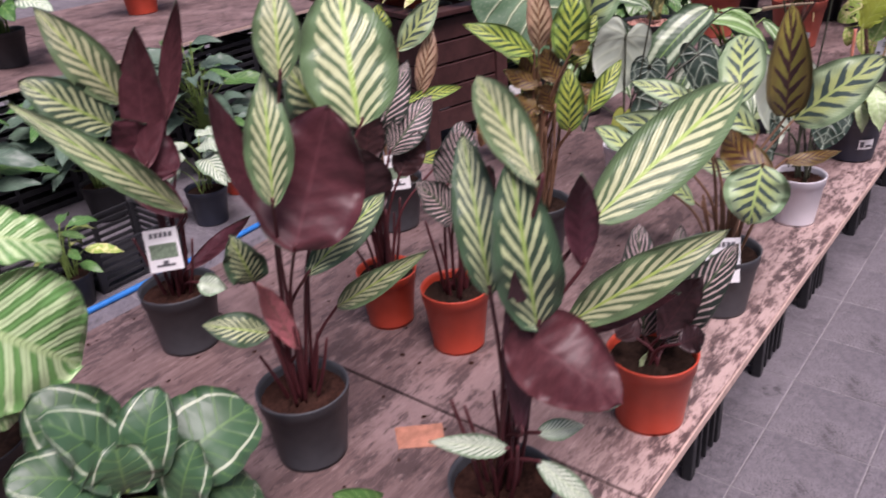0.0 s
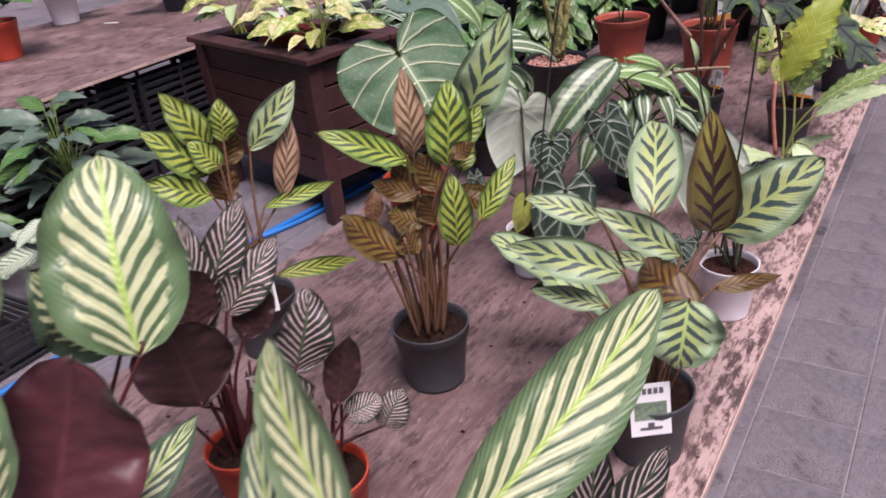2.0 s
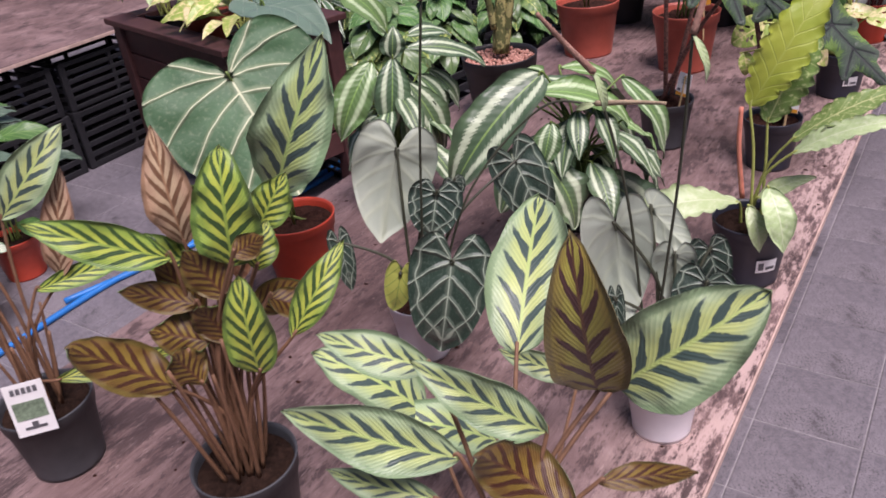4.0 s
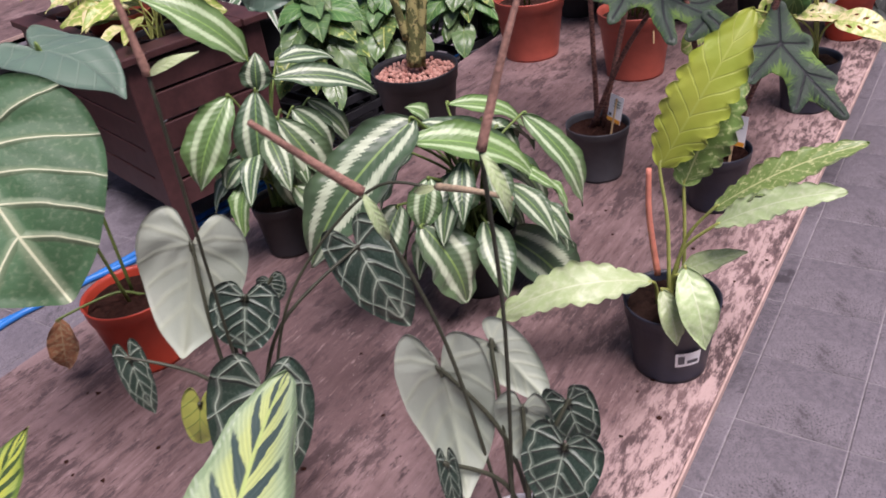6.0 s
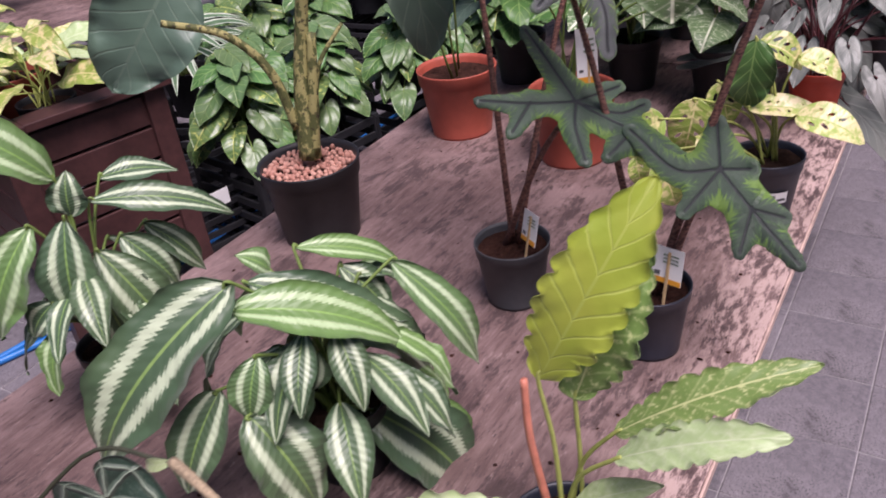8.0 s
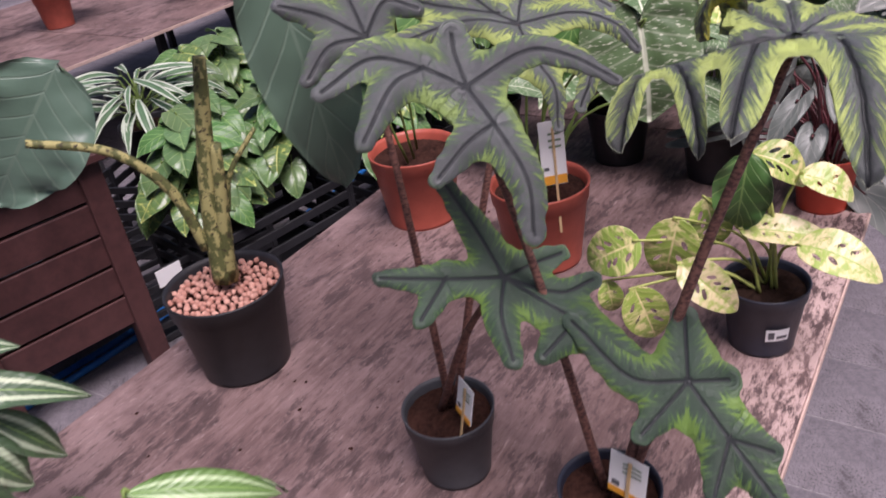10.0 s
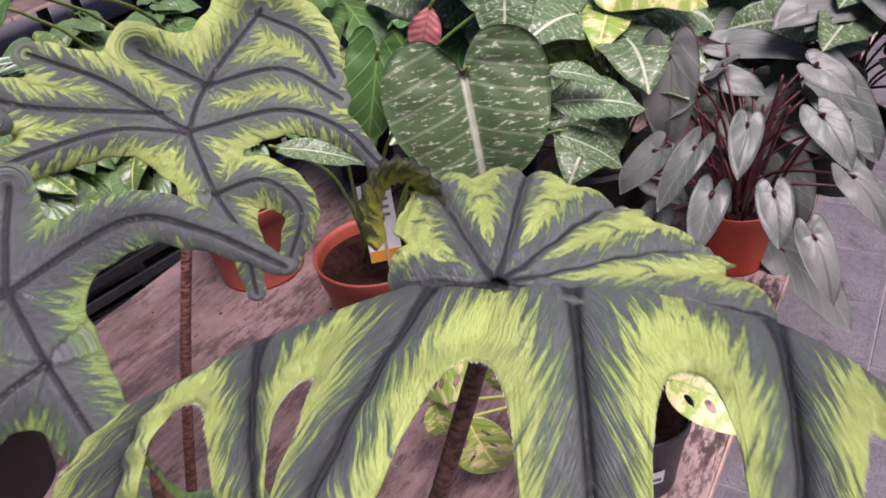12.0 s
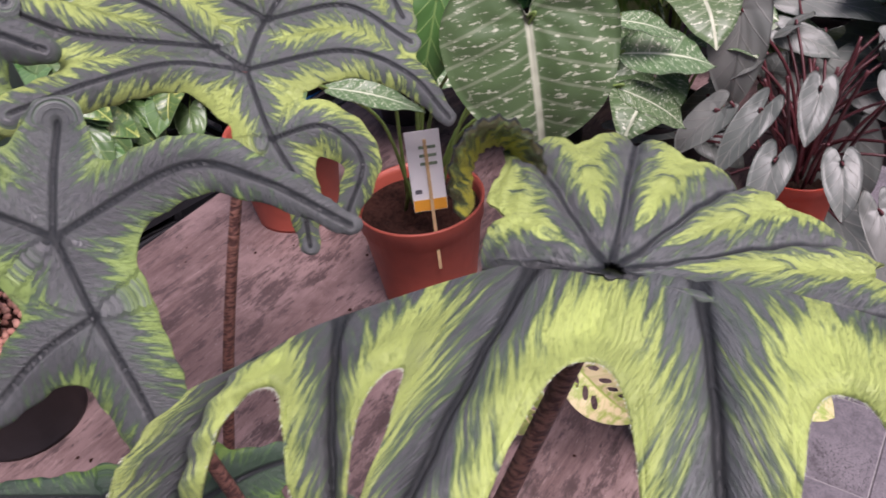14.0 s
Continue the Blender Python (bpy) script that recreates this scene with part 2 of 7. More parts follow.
def band_leaf(name):
    """Silver bands halfway between midrib and margin, with a ragged edge."""
    n, a, v = leaf_base(name)
    slanted = n.math("SUBTRACT", n.math("MULTIPLY", v, 30.0), n.math("MULTIPLY", a, 9.0))
    teeth = n.math("SINE", n.math("MULTIPLY_ADD", n.noise(7, 3, 0.6, None, True), 5.0, n.math("MULTIPLY", slanted, 6.2832)))
    rag = n.math("MULTIPLY_ADD", n.noise(16, 4, 0.75, (0.35, 6, 1), True), 0.34, -0.17)
    rag = n.math("MULTIPLY_ADD", teeth, 0.035, rag)
    d = n.math("ABSOLUTE", n.math("ADD", n.math("SUBTRACT", a, 0.47), rag))
    dark = n.mix(n.step(n.noise(4, 3), 0.35, 0.7), (0.060, 0.115, 0.060), (0.095, 0.165, 0.075))
    col = n.mix(n.step(d, 0.175, 0.085), dark, (0.50, 0.60, 0.42))
    col = n.mix(n.step(a, 0.05, 0.02), col, (0.20, 0.34, 0.10))
    col = n.mix(n.math("MULTIPLY", n.step(n.rand(), 0.6, 1.0), 0.45), col, (0.20, 0.34, 0.06))
    s = feather(n, a, v, 14, 2.2, 0.1)
    return n.done(vary(n, col), None, n.math("ADD", s, n.noise(70, 3)), 0.3, 0.0015)


M_SILV = band_leaf("silver_banded_leaf")
M_ROSE = vein_leaf("cream_ringed_leaf", (0.036, 0.088, 0.040), (0.09, 0.18, 0.06), 7, 1.6, 0.06, 0.05, None, (0.58, 0.64, 0.48))
M_ORBI = stripe_leaf("broad_striped_leaf", (0.12, 0.26, 0.075), (0.46, 0.58, 0.32), (0.40, 0.52, 0.25), (0.16, 0.30, 0.10), 8, 2.0, 0.5, 0.95)
M_POTHOS = vein_leaf("glossy_pothos_leaf", (0.075, 0.155, 0.055), (0.16, 0.25, 0.09), 5, 1.2, 0.04, 0.05, (0.12, 0.20, 0.08), None, 0.32)
M_POTHOS_V = patch_leaf("flecked_pothos_leaf", (0.085, 0.165, 0.05), (0.40, 0.46, 0.13), 0.55, 0.66, 3, 0.32)
M_DRAC = stripe_leaf("white_edged_strap_leaf", (0.05, 0.11, 0.05), (0.06, 0.13, 0.06), (0.12, 0.2, 0.1), (0.46, 0.52, 0.42), 3, 0.2, 0.5, 0.55)


def lobe_leaf(name, dark, lime, amount):
    """Dark along the veins, lime in feathered tongues between them. u: away from the vein, v: along it."""
    n = Nodes(name, 0.44)
    u, v = n.uv()
    slant = n.math("SUBTRACT", v, n.math("MULTIPLY", u, 0.22))
    c = n.t.nodes.new("ShaderNodeCombineXYZ")
    n.put(c.inputs[0], n.math("MULTIPLY", u, 0.9))
    n.put(c.inputs[1], n.math("MULTIPLY", slant, 11.0))

    def streak(scale, detail=5, rough=0.7):
        t = n.t.nodes.new("ShaderNodeTexNoise")
        t.inputs["Scale"].default_value, t.inputs["Detail"].default_value, t.inputs["Roughness"].default_value = scale, detail, rough
        n.t.links.new(c.outputs[0], t.inputs["Vector"])
        return t.outputs["Fac"]

    side = n.math("SINE", n.math("MULTIPLY", n.math("SUBTRACT", n.math("MULTIPLY", v, 7.0), n.math("MULTIPLY", u, 2.2)), 6.2832))
    fe, hair = streak(1.7, 5, 0.65), streak(4.6, 4, 0.6)
    f = n.math("ADD", n.math("ADD", u, n.math("MULTIPLY", side, 0.13)), n.math("MULTIPLY_ADD", fe, 2.4, -1.2))
    big = n.step(n.noise(6, 3), 0.3, 0.7)
    col = n.mix(big, dark, (dark[0] * 1.6, dark[1] * 1.7, dark[2] * 1.6))
    col = n.mix(n.math("MULTIPLY", n.step(f, 0.22 - amount, 0.58 - amount), 0.75), col, (0.062, 0.125, 0.058))
    patchy = n.mix(n.step(n.noise(14, 4), 0.35, 0.65), lime, tuple(k * 0.72 for k in lime))
    col = n.mix(n.math("MULTIPLY", n.step(f, 0.42 - amount, 0.80 - amount), 0.97), col, patchy)
    lines = n.step(n.math("ABSOLUTE", n.math("SUBTRACT", hair, 0.5)), 0.016, 0.003)
    col = n.mix(n.math("MULTIPLY", lines, 0.5), col, (0.034, 0.066, 0.034))
    col = n.mix(n.step(u, 0.10, 0.045), col, (0.030, 0.034, 0.036))
    b = n.math("MULTIPLY_ADD", n.step(u, 0.12, 0.0), -1.5, n.math("MULTIPLY_ADD", hair, 1.6, n.math("MULTIPLY", lines, -0.7)))
    b = n.math("ADD", b, n.math("MULTIPLY", n.noise(150, 3), 0.35))
    return n.done(col, None, b, 0.6, 0.0025)


M_ALO = lobe_leaf("lime_lobed_leaf", (0.086, 0.089, 0.095), (0.47, 0.58, 0.17), 0.07)
M_ALO_D = lobe_leaf("dusky_lobed_leaf", (0.072, 0.074, 0.079), (0.28, 0.40, 0.12), -0.10)
M_ALO_G = lobe_leaf("deep_green_lobed_leaf", (0.036, 0.055, 0.040), (0.17, 0.30, 0.06), -0.06)

# leaf undersides
B_MAROON = patch_leaf("maroon_underside", (0.066, 0.014, 0.020), (0.098, 0.025, 0.033), 0.4, 0.7, 5, 0.5)
B_DARKRED = patch_leaf("dark_red_underside", (0.030, 0.010, 0.012), (0.06, 0.02, 0.022), 0.4, 0.7, 5, 0.5)
B_BROWN = peacock("brown_underside", (0.20, 0.13, 0.022), (0.14, 0.075, 0.018), (0.060, 0.020, 0.010), (0.11, 0.045, 0.018), (0.12, 0.085, 0.02), 7.0, 2.0, 0.7)
B_PALE = heart_mat("pale_underside", (0.33, 0.39, 0.31), (0.46, 0.52, 0.36), 0.008, None, 0.6, (0.40, 0.45, 0.37), 0.16, 0.15)
B_GREEN = vein_leaf("green_underside", (0.10, 0.17, 0.07), (0.2, 0.28, 0.13), 6, 2.0, 0.05, 0.05)
B_LOBE = lobe_leaf("lobed_underside", (0.05, 0.045, 0.015), (0.44, 0.42, 0.05), 0.05)
UNDER = {M_VITT: B_MAROON, M_VITT_D: B_MAROON, M_PIN: B_DARKRED, M_LIETZ: B_BROWN, M_LIETZ_P: B_BROWN, M_MAK: B_BROWN,
         M_MAK_R: B_BROWN, M_CLAR: B_PALE, M_WHITE: B_MAROON, M_PINK: M_PINK, M_ALO: B_LOBE, M_ALO_D: B_LOBE, M_ALO_G: B_LOBE,
         M_CREAM: M_CREAM, M_CREAM_G: M_CREAM_G, M_PALE: M_PALE, M_LIME: M_LIME, M_DRY: M_DRY, M_YELL: M_YELL}

# stems, soil, pots
M_STEM_RED = plain("maroon_stem", (0.085, 0.020, 0.024), 0.45, 90)
M_STEM_BR = plain("brown_stem", (0.20, 0.105, 0.060), 0.6, 90)
M_STEM_DK = plain("dark_olive_stem", (0.050, 0.055, 0.034), 0.5, 90)
M_SPIKE = plain("dusty_pink_spike", (0.30, 0.165, 0.125), 0.85, 260, 0.35, 0, 1.0)
M_SPIKE_T = plain("tan_spike", (0.42, 0.32, 0.21), 0.85, 260, 0.35, 0, 1.0)
M_STEM_GR = plain("green_stem", (0.16, 0.24, 0.06), 0.5, 90)
M_STEM_YL = plain("yellow_green_stem", (0.34, 0.38, 0.10), 0.5, 90)
M_BRISTLE = plain("pale_leaf_hair", (0.50, 0.55, 0.42), 0.6, 60)
M_SALMON = plain("salmon_stake", (0.62, 0.22, 0.15), 0.5, 60)
M_SOIL = plain("potting_soil", (0.020, 0.011, 0.008), 0.95, 160, 0.7, 0, 1.0)
M_SOIL_R = plain("reddish_soil", (0.034, 0.015, 0.011), 0.95, 160, 0.75, 0, 1.0)
for m in (M_SOIL, M_SOIL_R):
    m.node_tree.nodes["Principled BSDF"].inputs["Specular IOR Level"].default_value = 0.1
M_GREYPOT = plain("dark_grey_pot_plastic", (0.055, 0.058, 0.066), 0.5, 40, 0.2, 0, 0.05)
M_NAVY = plain("blue_black_pot_plastic", (0.022, 0.026, 0.042), 0.42, 40, 0.25, 0, 0.05)
M_BLACK = plain("black_plastic", (0.016, 0.016, 0.019), 0.5, 40, 0.3, 0, 0.08)
M_ORANGE = plain("orange_red_pot_plastic", (0.52, 0.062, 0.030), 0.42, 30, 0.12, 0, 0.05)
M_TERRA = plain("terracotta_pot", (0.40, 0.085, 0.055), 0.5, 30, 0.15, 0, 0.08)
M_CHIP = plain("dusty_orange_chip", (0.46, 0.20, 0.13), 0.8, 60, 0.35, 0, 0.3)
M_WHITEPOT = plain("white_pot_plastic", (0.74, 0.72, 0.76), 0.42, 30, 0.06, 0, 0.03)
M_CARD = plain("white_card", (0.78, 0.78, 0.78), 0.5, 20, 0.04, 0, 0.02)
M_INK = plain("grey_print", (0.10, 0.10, 0.11), 0.6, 200, 0.3)
M_PRINTG = plain("green_print", (0.16, 0.22, 0.15), 0.6, 200, 0.5)
M_AMBER = plain("amber_print", (0.72, 0.32, 0.03), 0.5, 40, 0.1)
M_BAMBOO = plain("bamboo_stick", (0.55, 0.38, 0.20), 0.6, 60)


def pebbles():
    n = Nodes("pink_clay_pebble", 0.8)
    isl = n.t.nodes.new("ShaderNodeNewGeometry").outputs["Random Per Island"]
    col = n.mix(isl, (0.36, 0.15, 0.11), (0.58, 0.32, 0.25))
    g = n.noise(300, 3)
    return n.done(n.mix(n.math("MULTIPLY", g, 0.4), col, (0.5, 0.28, 0.22)), None, g, 0.5)


M_PEBBLE = pebbles()


def spotted():
    n = Nodes("spotted_bark", 0.7)
    f = n.noise(60, 3, 0.6, (1, 1, 0.6))
    col = n.mix(n.step(f, 0.46, 0.52), (0.10, 0.11, 0.035), (0.36, 0.33, 0.13))
    col = n.mix(n.step(n.noise(110, 2), 0.6, 0.66), col, (0.05, 0.04, 0.02))
    return n.done(col, None, f, 0.8, 0.004)


M_SPOT = spotted()


def scaly():
    n = Nodes("scaly_brown_petiole", 0.65)
    f = n.noise(150, 3, 0.6, (1, 1, 2.5))
    col = n.mix(n.step(f, 0.4, 0.6), (0.085, 0.035, 0.030), (0.26, 0.12, 0.09))
    return n.done(col, None, f, 0.8, 0.002)


M_SCALY = scaly()


def plywood():
    """Worn plywood, mauve-brown, with bleached rubs, dark smears that run with the grain and small pits."""
    n = Nodes("worn_plywood", 0.72)
    grain = n.noise(9, 7, 0.72, (9, 0.9, 1))
    blot = n.noise(3.2, 5, 0.65)
    wet = n.noise(6.5, 6, 0.7, (1.2, 0.8, 1))
    fine = n.noise(60, 5, 0.8, (1.6, 0.5, 1))
    smear = n.noise(26, 6, 0.78, (1.5, 0.42, 1))
    col = n.mix(n.step(grain, 0.3, 0.7), (0.115, 0.068, 0.064), (0.228, 0.150, 0.143))
    col = n.mix(n.math("MULTIPLY", n.step(blot, 0.45, 0.66), 0.75), col, (0.295, 0.202, 0.195))
    col = n.mix(n.math("MULTIPLY", n.step(n.noise(2.1, 6, 0.7), 0.48, 0.62), 0.7), col, (0.105, 0.062, 0.060))
    dirt = n.math("ADD", n.math("MULTIPLY", wet, 0.45), n.math("ADD", n.math("MULTIPLY", smear, 0.35), n.math("MULTIPLY", fine, 0.20)))
    col = n.mix(n.math("MULTIPLY", n.step(dirt, 0.49, 0.56), 0.85), col, (0.060, 0.036, 0.036))
    col = n.mix(n.math("MULTIPLY", n.step(fine, 0.57, 0.66), 0.7), col, (0.038, 0.024, 0.024))
    col = n.mix(n.math("MULTIPLY", n.step(n.noise(34, 6, 0.8, (3.0, 0.6, 1)), 0.57, 0.68), 0.6), col, (0.42, 0.31, 0.29))
    x, y = n.t.nodes.new("ShaderNodeTexCoord"), n.t.nodes.new("ShaderNodeSeparateXYZ")
    n.t.links.new(x.outputs["Object"], y.inputs[0])
    rub = n.math("MULTIPLY", n.step(n.math("ADD", y.outputs[0], n.math("MULTIPLY", blot, 0.30)), -0.04, 0.14), n.step(n.math("ADD", n.math("MULTIPLY", fine, 0.5), n.math("MULTIPLY", smear, 0.5)), 0.54, 0.46))
    col = n.mix(n.math("MULTIPLY", rub, 0.85), col, (0.54, 0.395, 0.36))
    col = n.mix(n.math("MULTIPLY", n.step(n.noise(420, 2, 0.5), 0.74, 0.77), 0.8), col, (0.62, 0.58, 0.56))
    return n.done(col, n.math("MULTIPLY_ADD", wet, 0.3, 0.5), n.math("ADD", grain, n.math("MULTIPLY", fine, 1.5)), 0.6, 0.003)


def floor_mat():
    n = Nodes("grey_floor_tile", 0.62)
    f, s, b = n.noise(40, 6, 0.75), n.noise(170, 4, 0.8), n.noise(1.7, 5, 0.65)
    worn = n.step(n.noise(3.1, 5, 0.7), 0.42, 0.62)
    col = n.mix(n.step(f, 0.3, 0.7), (0.105, 0.097, 0.112), (0.195, 0.178, 0.200))
    col = n.mix(n.math("MULTIPLY", n.step(b, 0.42, 0.62), 0.55), col, (0.25, 0.228, 0.252))
    col = n.mix(n.math("MULTIPLY", n.step(n.noise(6, 5, 0.7), 0.58, 0.68), 0.8), col, (0.045, 0.040, 0.047))
    col = n.mix(n.math("MULTIPLY", n.step(n.noise(2.6, 6, 0.72), 0.52, 0.66), 0.55), col, (0.062, 0.056, 0.064))
    col = n.mix(n.math("MULTIPLY", n.step(s, 0.52, 0.60), n.math("MULTIPLY_ADD", worn, 0.55, 0.35)), col, (0.040, 0.036, 0.042))
    col = n.mix(n.math("MULTIPLY", n.step(n.noise(115, 5, 0.85), 0.58, 0.66), n.math("MULTIPLY_ADD", worn, 0.65, 0.2)), col, (0.36, 0.335, 0.365))
    return n.done(col, n.math("MULTIPLY_ADD", b, 0.3, 0.42), n.math("ADD", f, s), 0.4, 0.003)


M_PLY, M_FLOOR = plywood(), floor_mat()
# board edge: the light its rim catches is put into this pale colour
M_PLYEDGE = plain("lit_raw_board_edge", (0.50, 0.36, 0.31), 0.75, 40, 0.25)
M_GROUT = plain("pale_joint", (0.27, 0.255, 0.265), 0.8, 90, 0.25)
M_PLANTER = plain("dark_brown_stained_wood", (0.060, 0.023, 0.022), 0.5, 30, 0.35)
M_HOSE = plain("blue_hose_rubber", (0.015, 0.17, 0.52), 0.4, 30, 0.15)


# ---- building blocks ----
def mesh(name, verts, faces, mat, parent=None, label="", uvs=None, smooth=True, slots=None):
    me = bpy.data.meshes.new(name)
    me.from_pydata([tuple(v) for v in verts], [], faces)
    for m in (mat if isinstance(mat, (list, tuple)) else [mat]):
        me.materials.append(m)
    if uvs is not None:
        lay = me.uv_layers.new(name="UVMap")
        for lo in me.loops:
            lay.data[lo.index].uv = uvs[lo.vertex_index]
    if smooth:
        me.polygons.foreach_set("use_smooth", [True] * len(me.polygons))
    if slots:
        me.polygons.foreach_set("material_index", slots)
    me.update()
    ob = new(name, me)
    if parent:
        ob.parent = parent
        ob.matrix_parent_inverse = Matrix.Identity(4)
    if label:
        ob["label"] = label
    return ob


def part(name, bm, mat, parent, label=""):
    me = bpy.data.meshes.new(name)
    bm.to_mesh(me)
    bm.free()
    me.materials.append(mat)
    ob = new(name, me)
    if parent:
        ob.parent = parent
    if label:
        ob["label"] = label
    return ob


def box(name, size, at, mat, parent=None, label="", bevel=0.004, turn=0.0):
    bm = bmesh.new()
    bmesh.ops.create_cube(bm, size=1)
    bmesh.ops.scale(bm, vec=size, verts=bm.verts)
    if bevel:
        bmesh.ops.bevel(bm, geom=bm.edges[:], offset=bevel, segments=2, affect="EDGES", profile=0.5)
    bmesh.ops.transform(bm, matrix=pose(*at, 0, 0, turn), verts=bm.verts)
    return part(name, bm, mat, parent, label)


def halved(faces):
    """Four-sided faces cut along one diagonal, so that both sides of a thin blade bend alike."""
    out = []
    for f in faces:
        out += [f] if len(f) == 3 else [(f[0], f[1], f[2]), (f[0], f[2], f[3])]
    return out


def lathe(name, prof, mat, parent, label="", n=40, at=(0, 0, 0)):
    verts, faces = [], []
    for r, z in prof:
        for k in range(n):
            a = 2 * math.pi * k / n
            verts.append((at[0] + r * math.cos(a), at[1] + r * math.sin(a), at[2] + z))
    for i in range(len(prof) - 1):
        for k in range(n):
            faces.append((i * n + k, i * n + (k + 1) % n, (i + 1) * n + (k + 1) % n, (i + 1) * n + k))
    return mesh(name, verts, faces, mat, parent, label)


def tube(name, pts, r0, r1, mat, parent, label="", n=7, steps=7):
    """A tapered round stem along a smooth line through the points (world places; the parent stands unturned)."""
    o = parent.location if parent else Vector()
    P = [Vector(p) - o for p in pts]
    P = [2 * P[0] - P[1]] + P + [2 * P[-1] - P[-2]]
    line = []
    for i in range(1, len(P) - 2):
        for k in range(steps + (i == len(P) - 3)):
            t = k / steps
            a, b, c, d = P[i - 1:i + 3]
            line.append(0.5 * (2 * b + (c - a) * t + (2 * a - 5 * b + 4 * c - d) * t * t + (3 * b - a - 3 * c + d) * t ** 3))
    verts, faces = [], []
    for i, p in enumerate(line):
        q = (line[min(i + 1, len(line) - 1)] - line[max(i - 1, 0)]).normalized()
        s = q.cross(Vector((0.3, 1, 0.2))).normalized()
        u = q.cross(s)
        r = r0 + (r1 - r0) * i / (len(line) - 1)
        for k in range(n):
            a = 2 * math.pi * k / n
            verts.append(p + (s * math.cos(a) + u * math.sin(a)) * r)
    for i in range(len(line) - 1):
        for k in range(n):
            faces.append((i * n + k, i * n + (k + 1) % n, (i + 1) * n + (k + 1) % n, (i + 1) * n + k))
    faces.append(tuple(range(n - 1, -1, -1)))
    faces.append(tuple(len(verts) - n + k for k in range(n)))
    return mesh(name, verts, faces, mat, parent, label)


STEMS = {}


def potted(label, x, y, D, H, potmat, soil, stem, z=T, category="potted plant", group=""):
    """A plant's pot with rim, foot and soil; leaves are added to it later."""
    e = new("potted_plant")
    e.location = (x, y, z)
    tagged(e, label, category, group)
    R = D / 2
    r = R * 0.76
    lathe("pot", [(0.001, 0.004), (r * 0.94, 0.004), (r, 0.0), (r, 0.006), (R * 0.93, H * 0.80), (R * 0.94, H * 0.805), (R * 0.965, H * 0.81), (R * 0.99, H * 0.97),
                  (R, H * 0.985), (R, H), (R * 0.965, H), (R * 0.93, H * 0.95), (R * 0.90, H * 0.86)], potmat, e)
    if soil is M_PEBBLE:
        pebble_bed(e, R * 0.92, H * 0.90)
    elif soil:
        soil_bed(e, R * 0.92, H * 0.87, soil)
    STEMS[e] = (stem, Vector((x, y, z + H * 0.86)), R)
    return e


def soil_bed(e, R, z, mat):
    verts, faces = [(0, 0, z + 0.004)], []
    rings, n = 9, 44
    for i in range(1, rings + 1):
        for k in range(n):
            a = 2 * math.pi * k / n
            r = R * i / rings
            verts.append((r * math.cos(a), r * math.sin(a), z + random.choice((-0.004, -0.001, 0.002, 0.006)) * random.uniform(0.5, 1.2) * (i < rings)))
    for k in range(n):
        faces.append((0, 1 + k, 1 + (k + 1) % n))
        for i in range(rings - 1):
            faces.append((1 + i * n + k, 1 + (i + 1) * n + k, 1 + (i + 1) * n + (k + 1) % n, 1 + i * n + (k + 1) % n))
    mesh("soil", verts, faces, mat, e)


def pebble_bed(e, R, z):
    """A bed of round clay pebbles, many small ones in one piece."""
    soil_bed(e, R, z - 0.008, M_SOIL_R)
    verts, faces = [], []
    bm = bmesh.new()
    bmesh.ops.create_icosphere(bm, subdivisions=1, radius=1)
    base = [v.co.copy() for v in bm.verts]
    tris = [tuple(v.index for v in f.verts) for f in bm.faces]
    bm.free()
    done = []
    for _ in range(2600):
        a, r = random.uniform(0, 6.283), R * math.sqrt(random.random()) * 0.97
        p = Vector((r * math.cos(a), r * math.sin(a)))
        if any((p - q).length < 0.0098 for q in done):
            continue
        done.append(p)
        o = len(verts)
        s = random.uniform(0.0058, 0.0078)
        rot = Euler((random.random() * 6, random.random() * 6, 0)).to_matrix()
        zz = z + random.uniform(-0.003, 0.004)
        for b in base:
            q = rot @ Vector((b.x * s * 1.15, b.y * s, b.z * s * 0.85))
            verts.append((p.x + q.x, p.y + q.y, zz + q.z))
        faces += [tuple(o + i for i in t) for t in tris]
    tagged(mesh("pebbles", verts, faces, M_PEBBLE, e, "pink clay pebbles"), kind="stuff")


def width_at(shape, t):
    if shape == "lance":
        return max(0.0, math.sin(math.pi * t ** 0.85)) ** 0.85
    if shape == "saw":
        return max(0.0, math.sin(math.pi * t ** 0.9)) ** 0.6
    if shape == "round":
        return max(0.0, math.sin(math.pi * t ** 0.9)) ** 0.45
    return max(0.0, math.sin(math.pi * t ** 0.8)) ** 0.62


HEART = [(0.0, -0.015), (0.045, -0.12), (0.15, -0.25), (0.29, -0.27), (0.42, -0.18), (0.495, 0.0), (0.50, 0.20), (0.465, 0.40), (0.38, 0.61), (0.24, 0.81), (0.085, 0.945), (0.0, 1.0)]


def rounded(pts, steps):
    """A smooth open line through flat points."""
    P = [Vector((-pts[1][0], pts[1][1]))] + [Vector(p) for p in pts] + [Vector((-pts[-2][0], pts[-2][1]))]
    out = []
    for i in range(1, len(P) - 2):
        a, b, c, d = P[i - 1:i + 3]
        for k in range(steps):
            t = k / steps
            out.append(0.5 * (2 * b + (c - a) * t + (2 * a - 5 * b + 4 * c - d) * t * t + (3 * b - a - 3 * c + d) * t ** 3))
    return out + [P[-2]]


